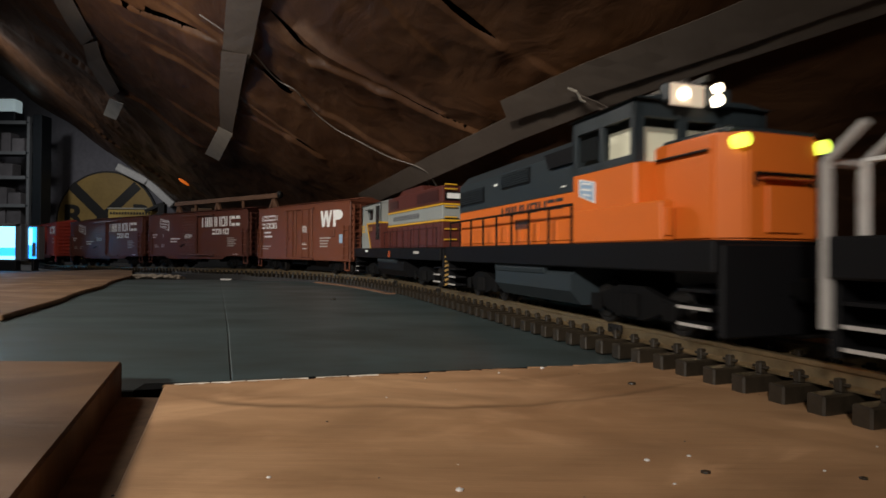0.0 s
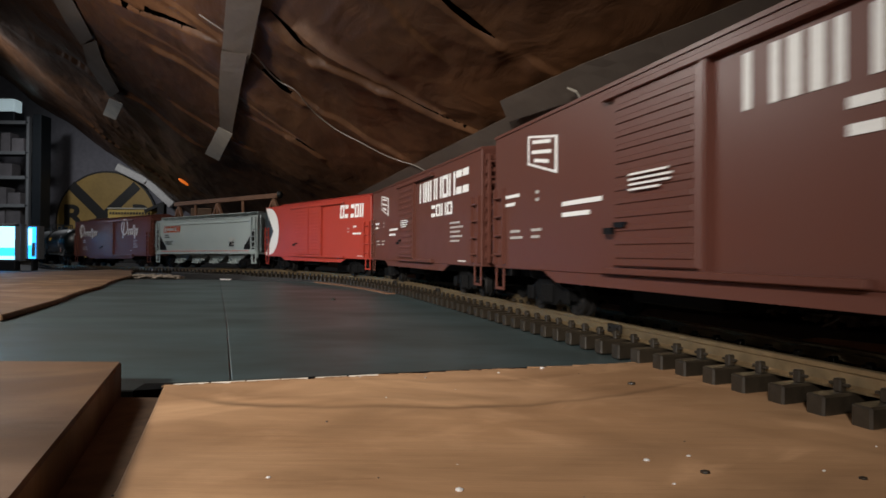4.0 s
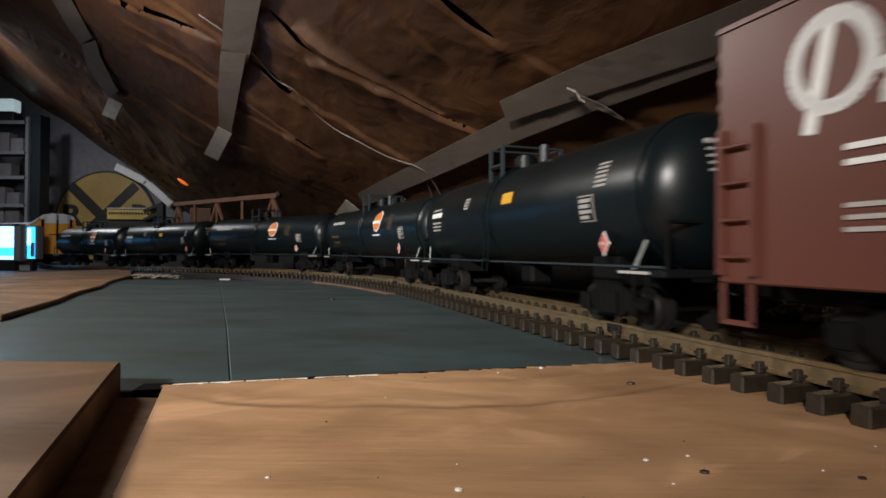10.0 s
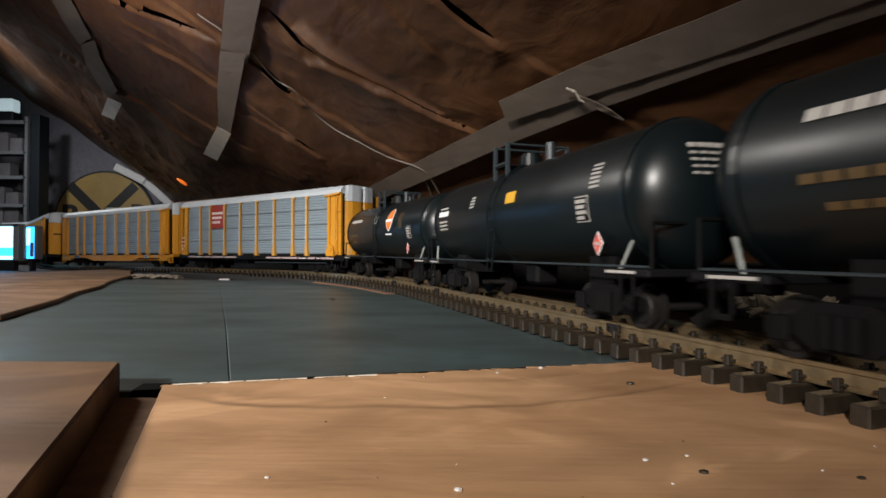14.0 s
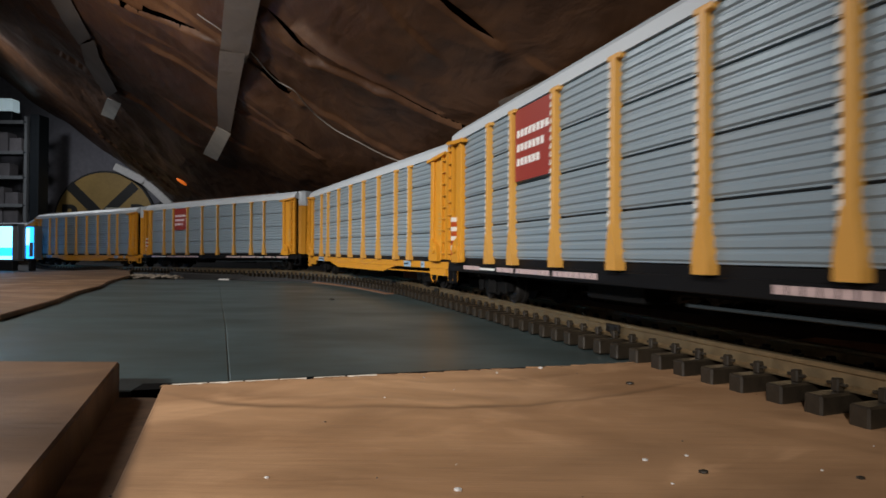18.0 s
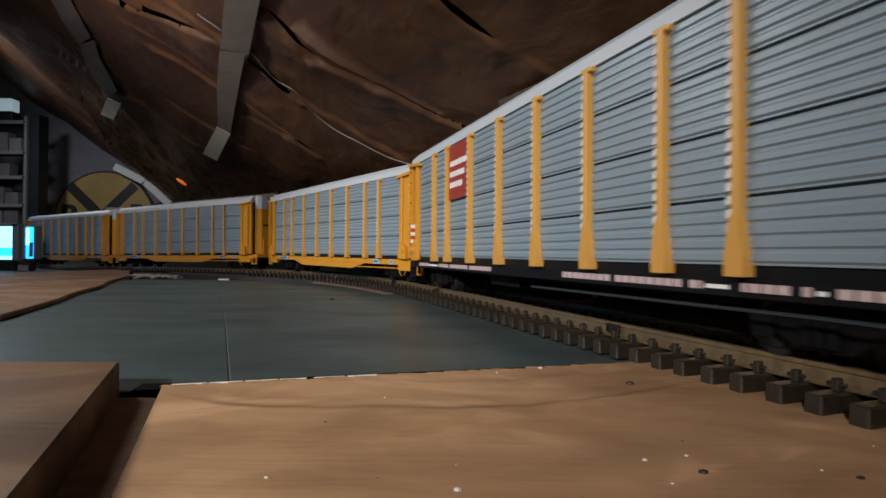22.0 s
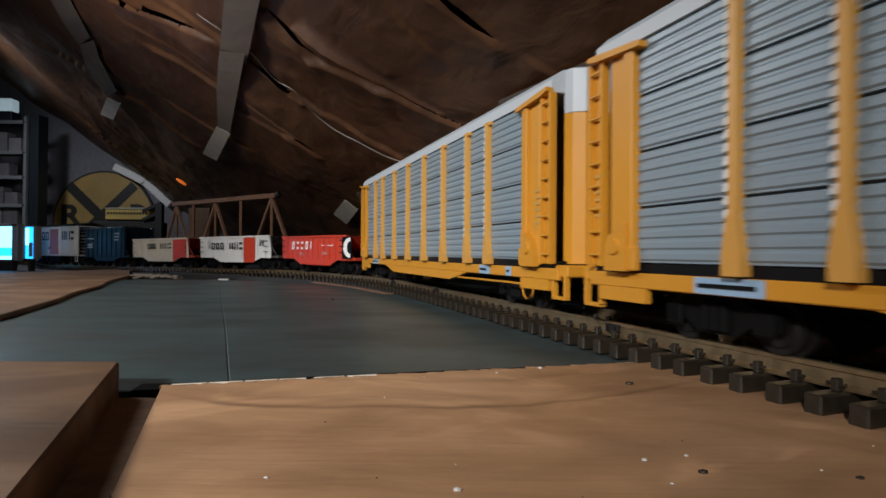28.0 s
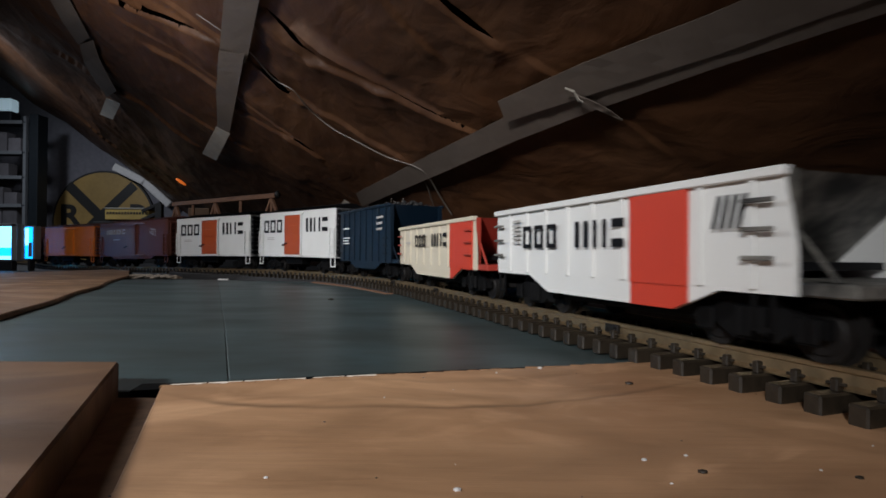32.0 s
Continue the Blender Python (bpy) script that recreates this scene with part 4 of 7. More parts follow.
# ---------------------------------------------------------------- paints of the train
BROWN = paint("boxcar_brown", (0.106, 0.037, 0.026))
BROWN2 = paint("oxide_brown", (0.155, 0.051, 0.028))
MAROON_BROWN = paint("dark_oxide_brown", (0.124, 0.043, 0.031))
RED = paint("signal_red", (0.36, 0.043, 0.027))
ORANGE_RED = paint("bright_red_orange", (0.55, 0.052, 0.025))
WHITE = paint("white_paint", (0.72, 0.72, 0.70), 0.35)
CREAM = paint("cream_paint", (0.62, 0.56, 0.44), 0.45)
INK = material("black_paint", (0.0065, 0.0065, 0.0075), 0.42, 0, 0.12, 900, 0.25, 14, 0.05, dark=(0.010, 0.010, 0.011), spec=0.12)
TANK = material("tank_black", (0.0030, 0.0062, 0.0075), 0.32, 0, 0.12, 900, 0.2, 14, 0.05, dark=(0.004, 0.006, 0.007), spec=0.38)
HOPPER = paint("pale_grey_paint", (0.325, 0.385, 0.385), 0.46)
YELLOW = paint("rack_yellow", (0.60, 0.27, 0.022), 0.42)
PANEL = material("zinc_panel", (0.225, 0.295, 0.350), 0.40, 0.15, 0.25, 500, 0.25, 25, 0.05, dark=(0.25, 0.28, 0.31))
RACK_ROOF = paint("rack_roof", (0.50, 0.55, 0.60), 0.35)
ORANGE = paint("loco_orange", (0.72, 0.16, 0.022), 0.38)
LOCO_GREY = paint("loco_dark_grey", (0.024, 0.033, 0.039), 0.4)
MAROON = paint("loco_maroon", (0.095, 0.026, 0.020), 0.35)
LOCO_PALE = paint("loco_pale_grey", (0.27, 0.29, 0.28), 0.4)
STRIPE = paint("stripe_yellow", (0.65, 0.36, 0.03), 0.4)
BLUE = paint("hopper_blue", (0.0045, 0.013, 0.025), 0.4)
DOOR_RED = paint("door_red", (0.40, 0.075, 0.022))
LETTER = material("white_lettering", (0.82, 0.83, 0.82), 0.5, 0, 0.15, 400)
LETTER_DIM = material("faded_lettering", (0.42, 0.40, 0.38), 0.5, 0, 0.15, 400)
GOLD_FLAT = material("dull_gold_plate", (0.26, 0.115, 0.030), 0.5, 0, 0.5, 500)
GOLD = material("gold_lettering", (0.50, 0.30, 0.09), 0.5, 0, 0.15, 400)
STICKER = material("blue_sticker", (0.30, 0.45, 0.62), 0.4, 0, 0.2, 300)
PINK = material("reflector_strip", (0.55, 0.42, 0.42), 0.35, 0, 0.25, 300)
GLASS = material("cab_window", (0.015, 0.017, 0.018), 0.08, 0, 0.1, 50)
CAB_LIT = glow("lit_cab", (0.60, 0.58, 0.44), 0.26)
HEADLIGHT = glow("headlight", (1.0, 0.86, 0.66), 9.0)
MARKER = glow("marker_green", (0.75, 1.0, 0.10), 2.4)

# ---------------------------------------------------------------- running gear
WHEELSETS = []
R_WHEEL = 0.0135


def wheelset_mesh(r=R_WHEEL):
    bm = bmesh.new()
    rod(bm, (0, -0.030, 0), (0, 0.030, 0), 0.0028, 8)
    for y in (-1, 1):
        rod(bm, (0, y * 0.0205, 0), (0, y * 0.0240, 0), r + 0.0022, 20)
        rod(bm, (0, y * 0.0240, 0), (0, y * 0.0290, 0), r, 20)
        bmesh.ops.create_cone(bm, cap_ends=True, segments=18, radius1=r * 0.80, radius2=r * 0.72, depth=0.0012,
                              matrix=Matrix.Translation((0, y * 0.0294, 0)) @ Euler((-y * math.pi / 2, 0, 0)).to_matrix().to_4x4())
        for k in range(4):
            a = k * math.pi / 2 + 0.4
            rod(bm, (math.cos(a) * r * 0.45, y * 0.0292, math.sin(a) * r * 0.45), (math.cos(a) * r * 0.45, y * 0.0306, math.sin(a) * r * 0.45), r * 0.13, 6)
    me = bpy.data.meshes.new("wheelset")
    bm.to_mesh(me)
    bm.free()
    me.materials.append(WHEEL)
    return me


def truck_mesh(base):
    """Two cast side frames with springs and journal boxes, and the bolster between them."""
    bm = bmesh.new()
    for y in (-1, 1):
        a, b = y * 0.0325, y * 0.0375
        lo, hi = min(a, b), max(a, b)
        prism(bm, [(-base / 2 - 0.008, 0.0115), (-base / 2 - 0.008, 0.0195), (-base / 2 + 0.006, 0.0215), (-0.012, 0.0275), (0.012, 0.0275),
                   (base / 2 - 0.006, 0.0215), (base / 2 + 0.008, 0.0195), (base / 2 + 0.008, 0.0115), (base / 2 - 0.007, 0.0125), (0.012, 0.0065), (-0.012, 0.0065), (-base / 2 + 0.007, 0.0125)],
              lo, hi, "y")
        for x in (-base / 2, base / 2):
            box(bm, (x - 0.0055, y * 0.0365 - 0.003, 0.0085), (x + 0.0055, y * 0.0365 + 0.0045 * y + 0.003, 0.0205), 0.001)
        for x in (-0.006, 0.0, 0.006):
            rod(bm, (x, y * 0.0385, 0.0085), (x, y * 0.0385, 0.0225), 0.0026, 8)
    box(bm, (-0.008, -0.034, 0.015), (0.008, 0.034, 0.026), 0.001)
    me = bpy.data.meshes.new("truck")
    bm.to_mesh(me)
    bm.free()
    me.materials.append(DARK)
    return me


TRUCKS = {b: truck_mesh(b) for b in (0.056, 0.072)}
WHEELS = wheelset_mesh()


def trucks(car, xs, base=0.056):
    for x in xs:
        t = part_mesh("truck", TRUCKS[base], None, car)
        t.location = (x, 0, 0)
        for k in (-1, 1):
            w = part_mesh("wheelset", WHEELS, None, t, "dark metal wheels on one axle")
            w.location = (k * base / 2, 0, R_WHEEL)
            WHEELSETS.append((w, k * base / 2))


def couplers(car, half, z=0.030, out=0.017):
    for k in (-1, 1):
        bm = bmesh.new()
        box(bm, (k * (half - 0.012), -0.0045, z - 0.004), (k * (half + out - 0.006), 0.0045, z + 0.004), 0.001)
        box(bm, (k * (half + out - 0.010), -0.0075, z - 0.006), (k * (half + out), 0.0055, z + 0.006), 0.0015)
        part("coupler", bm, DARK, car)


def ladder(car, x, y, z0, z1, mat, width=0.016, rungs=5, name="ladder", axis="x", r=0.0011):
    """Two flat stiles with round rungs, standing off the body."""
    bm = bmesh.new()
    o = -0.0035 if y < 0 else 0.0035
    for k in (-0.5, 0.5):
        c = x + k * width
        if axis == "x":
            box(bm, (c - 0.0013, min(y, y + o), z0), (c + 0.0013, max(y, y + o), z1))
        else:
            box(bm, (y if y > 0 else y - 0.0035, c - 0.0013, z0), (y + 0.0035 if y > 0 else y, c + 0.0013, z1))
    for i in range(rungs):
        z = z0 + (z1 - z0) * (i + 0.5) / rungs
        if axis == "x":
            rod(bm, (x - width / 2, y + o * 0.8, z), (x + width / 2, y + o * 0.8, z), r, 6)
        else:
            d = 0.0028 if y > 0 else -0.0028
            rod(bm, (y + d, x - width / 2, z), (y + d, x + width / 2, z), r, 6)
    return part(name, bm, mat, car)


def word(car, L, f0, f1, z, h, n, y, mat=None, lean=0.0, fill=0.66, name="lettering"):
    if fill >= 0.55:
        n, fill = n * 2, 0.5
    return bars(car, mat or LETTER, -L / 2 + L * f0, -L / 2 + L * f1, z, h, n, y - 0.0006, name, 0, lean, fill)


def shapes(car, L, f0, f1, z, h, pattern, y, mat=None, lean=0.0, gap=0.22, stroke=0.24):
    """A company's name as a row of plain shapes: o hollow block, n two bars, i one bar, b two stacked blocks, space."""
    wide = {"o": 1.0, "n": 1.0, "i": 0.34, "b": 0.85, " ": 0.7}
    total = sum(wide[c] for c in pattern) + gap * (len(pattern) - 1)
    unit = L * (f1 - f0) / total
    bm = bmesh.new()
    x = -L / 2 + L * f0
    t, q = stroke * unit, min(stroke * unit, h * 0.2)

    def block(x0, x1, z0, z1):
        v = [bm.verts.new((a + lean * (b - z) / h, y - 0.0006, b)) for a, b in ((x0, z0), (x1, z0), (x1, z1), (x0, z1))]
        e = bmesh.ops.extrude_face_region(bm, geom=[bm.faces.new(v)])
        bmesh.ops.translate(bm, verts=[g for g in e["geom"] if isinstance(g, bmesh.types.BMVert)], vec=(0, 0.0004, 0))

    for c in pattern:
        w = wide[c] * unit
        if c in "on":
            block(x, x + t, z - h / 2, z + h / 2), block(x + w - t, x + w, z - h / 2, z + h / 2)
        if c == "o":
            block(x + t, x + w - t, z + h / 2 - q, z + h / 2), block(x + t, x + w - t, z - h / 2, z - h / 2 + q)
        if c == "i":
            block(x, x + w, z - h / 2, z + h / 2)
        if c == "b":
            block(x, x + w, z + h * 0.20, z + h / 2), block(x, x + w, z - h / 2, z - h * 0.20)
        x += w + gap * unit
    bmesh.ops.recalc_face_normals(bm, faces=bm.faces)
    return part("lettering", bm, mat or LETTER, car)


def lines(car, L, f0, f1, z, h, n, y, mat=None, name="small_print"):
    """A block of n fine lines of print, as plain bars."""
    bm = bmesh.new()
    r = random.Random(int(f0 * 1000) + n)
    for i in range(n):
        zz = z + h / 2 - h * (i + 0.5) / n
        a, b = -L / 2 + L * f0, -L / 2 + L * (f0 + (f1 - f0) * r.uniform(0.65, 1.0))
        box(bm, (a, y - 0.0008, zz - h / n * 0.2), (b, y - 0.0002, zz + h / n * 0.2))
    return part(name, bm, mat or LETTER, car)


def sign_plate(car, x0, x1, z0, z1, y, mat, name="placard", label=""):
    return part(name, boxes(((x0, y - 0.0009, z0), (x1, y - 0.0001, z1))), mat, car, label)


def box_roof(car, L, W, z, mat):
    bm = bmesh.new()
    prism(bm, [(-W / 2 - 0.001, z - 0.001), (W / 2 + 0.001, z - 0.001), (W / 2 + 0.001, z + 0.0015), (0, z + 0.0085), (-W / 2 - 0.001, z + 0.0015)], -L / 2, L / 2)
    top_sheet = part("roof", bm, mat, car)
    n = 12
    bm = bmesh.new()
    prism(bm, [(-W / 2 - 0.0012, z + 0.001), (W / 2 + 0.0012, z + 0.001), (0, z + 0.0105)], -L / 2 + 0.0018, -L / 2 + 0.0042)
    rib = part("roof_rib", bm, mat, top_sheet)
    for i in range(1, n + 1):
        part_mesh("roof_rib", rib.data, None, top_sheet).location = ((L - 0.006) * i / n, 0, 0)
    for y in (-0.0085, 0, 0.0085):
        part("roof_walk", boxes(((-L / 2 + 0.004, y - 0.0035, z + 0.0100), (L / 2 - 0.004, y + 0.0035, z + 0.0113))), mat, car)


def box_ends(car, L, W, z0, z1, mat, ribs=9):
    for k in (-1, 1):
        bm = bmesh.new()
        x = k * L / 2
        box(bm, (min(x, x - k * 0.002), -W / 2 + 0.001, z0), (max(x, x - k * 0.002), W / 2 - 0.001, z1))
        panel = part("end_panel", bm, mat, car, "ribbed steel end")
        h = (z1 - z0) / (ribs + 0.6)
        z = z0 + h * 0.8
        bm = bmesh.new()
        prism(bm, [(x, z - h * 0.36), (x + k * 0.0042, z - h * 0.10), (x + k * 0.0042, z + h * 0.10), (x, z + h * 0.36)], -W / 2 + 0.004, W / 2 - 0.004, "y")
        rib = part("end_rib", bm, mat, panel)
        for i in range(1, ribs):
            part_mesh("end_rib", rib.data, None, panel).location = (0, 0, h * i)


def boxcar(name, label, front, back, body, z0=0.034, z1=0.155, W=0.104, door=(0.382, 0.528), door_mat=None, slats=12, track=(0.36, 0.70), plug=False, skirt=True, end_mat=None, group="freight cars of the train"):
    car = empty(name)
    tagged(car, label, "boxcar", group)
    L = back - front - 0.045
    half = L / 2
    em = end_mat or body
    bm = bmesh.new()
    box(bm, (-half, -W / 2, z0), (half, W / 2, z1), 0.0008)
    part("body", bm, body, car)
    if skirt:
        for y in (-W / 2, W / 2 - 0.002):
            bm = bmesh.new()
            prism(bm, [(-half * 0.62, z0), (half * 0.62, z0), (half * 0.54, z0 - 0.008), (-half * 0.54, z0 - 0.008)], y, y + 0.002, "y")
            part("side_sill", bm, body, car)
    box_ends(car, L, W, z0 + 0.002, z1, em)
    box_roof(car, L, W, z1, em)
    for s in (-1, 1):
        y = s * W / 2
        d0, d1 = (-half + L * f for f in door)
        bm = bmesh.new()
        ya, yb = sorted((y, y + s * 0.0028))
        box(bm, (d0, ya, z0 + 0.006), (d1, yb, z1 - 0.009), 0.0008)
        dr = part("door", bm, door_mat or body, car)
        zs = (z1 - z0 - 0.022) / slats
        if not plug:
            a, b = sorted((y + s * 0.0026, y + s * 0.0037))
            bm = bmesh.new()
            box(bm, (d0 + 0.003, a, z0 + 0.011), (d1 - 0.003, b, z0 + 0.011 + zs * 0.45), 0.0004)
            slat = part("slat", bm, door_mat or body, dr)
            for i in range(1, slats):
                part_mesh("slat", slat.data, None, dr).location = (0, 0, zs * i)
        if plug:
            for f in (0.22, 0.78):
                x = d0 + (d1 - d0) * f
                part("lock_rod", rods([((x, y + s * 0.0045, z0 + 0.006), (x, y + s * 0.0045, z1 - 0.010))], 0.0013), door_mat or body, dr)
            a, b = sorted((y + s * 0.002, y + s * 0.0052))
            part("lock_gear", boxes(((d0 + 0.006, a, z0 + 0.028), (d1 - 0.006, b, z0 + 0.033)), ((d0 + 0.010, a, z0 + 0.044), (d0 + 0.020, b, z0 + 0.052))), door_mat or body, dr)
        else:
            a, b = sorted((y + s * 0.003, y + s * 0.0058))
            part("latch", boxes(((d0 + 0.004, a, z0 + 0.030), (d0 + 0.014, b, z0 + 0.033)), ((d0 - 0.006, a, z0 + 0.026), (d0 + 0.002, b, z0 + 0.030))), INK, dr)
        t0, t1 = (-half + L * f for f in track)
        a, b = sorted((y, y + s * 0.0048))
        for z in (z0 + 0.003, z1 - 0.008):
            part("door_track", boxes(((t0, a, z - 0.002), (t1, b, z + 0.002)), bevel=0.0005), body, car)
        a, b = sorted((y, y + s * 0.0042))
        if not plug:
            part("door_stop", boxes(((d1 + 0.002, a, z0 + 0.004), (d1 + 0.0055, b, z1 - 0.008))), body, car)
        for k in (-1, 1):
            ladder(car, k * (half - 0.012), y, z0 + 0.004, z0 + (z1 - z0) * 0.60, body, 0.018, 4)
            x = k * (half - 0.010)
            ya, yb = sorted((y, y - s * 0.0012))
            part("step", boxes(((x - 0.009, ya, z0 - 0.018), (x - 0.0065, yb, z0)), ((x + 0.0065, ya, z0 - 0.018), (x + 0.009, yb, z0)), ((x - 0.009, ya, z0 - 0.0195), (x + 0.009, yb, z0 - 0.017))), body, car)
        ladder(car, s * (W / 2 - 0.014), half + 0.0035, z0 + 0.004, z1 - 0.006, em, 0.016, 7, axis="y")
    bm = bmesh.new()
    bmesh.ops.create_cone(bm, cap_ends=False, segments=16, radius1=0.010, radius2=0.010, depth=0.0016, matrix=Matrix.Translation((half + 0.008, 0.022, z0 + 0.075)) @ Euler((0, math.pi / 2, 0)).to_matrix().to_4x4())
    rod(bm, (half, 0.022, z0 + 0.075), (half + 0.008, 0.022, z0 + 0.075), 0.0012)
    for a in range(3):
        rod(bm, (half + 0.008, 0.022 - 0.01 * math.cos(a * 1.05), z0 + 0.075 - 0.01 * math.sin(a * 1.05)), (half + 0.008, 0.022 + 0.01 * math.cos(a * 1.05), z0 + 0.075 + 0.01 * math.sin(a * 1.05)), 0.0008)
    part("brake_wheel", bm, em, car)
    part("underframe", boxes(((-half + 0.004, -0.016, 0.024), (half - 0.004, 0.016, z0)), ((-0.06, -0.036, 0.017), (0.01, -0.012, z0)), ((0.03, 0.008, 0.018), (0.09, 0.034, z0)), bevel=0.001), DARK, car)
    couplers(car, half)
    trucks(car, (-L * 0.345, L * 0.345))
    join_train(car, front, back)
    return car, L




def emblem(car, x, z, w, h, y, mats, name="emblem"):
    """A slanted plate with inner bars, in place of a company's mark."""
    bm = bmesh.new()
    v = [(-0.5, 0.42), (0.5, 0.22), (0.5, -0.5), (-0.5, -0.18)]
    prism(bm, [(x + a * w, z + b * h) for a, b in v], y - 0.0006, y - 0.0001, "y")
    e = part(name, bm, mats[0], car, "slanted plate-shaped mark")
    bm = bmesh.new()
    prism(bm, [(x + a * w * 0.86, z + b * h * 0.86) for a, b in v], y - 0.0008, y - 0.0005, "y")
    part("emblem_field", bm, mats[1], e)
    for k, (f, ww) in enumerate(((0.20, 0.62), (0.0, 0.66), (-0.18, 0.50))):
        bm = bmesh.new()
        prism(bm, [(x - ww * w / 2, z + h * (f - 0.035) + 0.05 * h), (x + ww * w / 2, z + h * (f - 0.035) - 0.05 * h), (x + ww * w / 2, z + h * (f + 0.035) - 0.05 * h), (x - ww * w / 2, z + h * (f + 0.035) + 0.05 * h)], y - 0.0011, y - 0.0007, "y")
        part("emblem_bar", bm, mats[0], e)


# ---------------------------------------------------------------- locomotives


def loco_base(name, label, front, back, deck_mat, W=0.104, deck=0.055, tank_mat=None):
    tank_mat = tank_mat or LOCO_GREY
    car = empty(name)
    tagged(car, label, "locomotive", "locomotives of the train")
    L = back - front - 0.030
    half = L / 2
    part("frame", boxes(((-half, -W / 2, deck - 0.017), (half, W / 2, deck)), bevel=0.001), deck_mat, car)
    bm = bmesh.new()
    prism(bm, [(-0.038, 0.010), (0.038, 0.010), (0.047, 0.020), (0.047, 0.032), (0.040, deck - 0.017), (-0.040, deck - 0.017), (-0.047, 0.032), (-0.047, 0.020)], -0.068, 0.068)
    part("fuel_tank", bm, tank_mat, car)
    for y in (-0.047, 0.047):
        part("air_tank", rods([((-0.066, y * 0.92, deck - 0.020), (0.030, y * 0.92, deck - 0.020))], 0.0055, 12), LOCO_GREY, car)
    for k in (-1, 1):
        part("pilot", boxes(((k * half - 0.002, -W / 2 + 0.004, 0.006), (k * half + 0.002, W / 2 - 0.004, deck - 0.002)), bevel=0.001), INK, car)
        for y in (-W / 2 + 0.010, W / 2 - 0.010):
            part("step", boxes(*[((k * (half - 0.016) - 0.011, y - 0.007, z), (k * (half - 0.016) + 0.011, y + 0.007, z + 0.0016)) for z in (0.010, 0.019, 0.028)]), INK, car)
            part("step_edge", boxes(*[((k * (half - 0.016) - 0.011, y + (-0.0078 if y < 0 else 0.0070), z), (k * (half - 0.016) + 0.011, y + (-0.0070 if y < 0 else 0.0078), z + 0.0016)) for z in (0.010, 0.019)]), LETTER_DIM, car)
    couplers(car, half)
    base = 0.072
    trucks(car, (-L * 0.30, L * 0.30), base)
    join_train(car, front, back, 0.30)
    return car, L


def handrail(car, x0, x1, y, z, h, n, mat, r=0.0011):
    items = [((x0, y, z + h), (x1, y, z + h))]
    for i in range(n):
        x = x0 + (x1 - x0) * i / (n - 1)
        items.append(((x, y, z), (x, y, z + h)))
    return part("handrail", rods(items, r), mat, car)


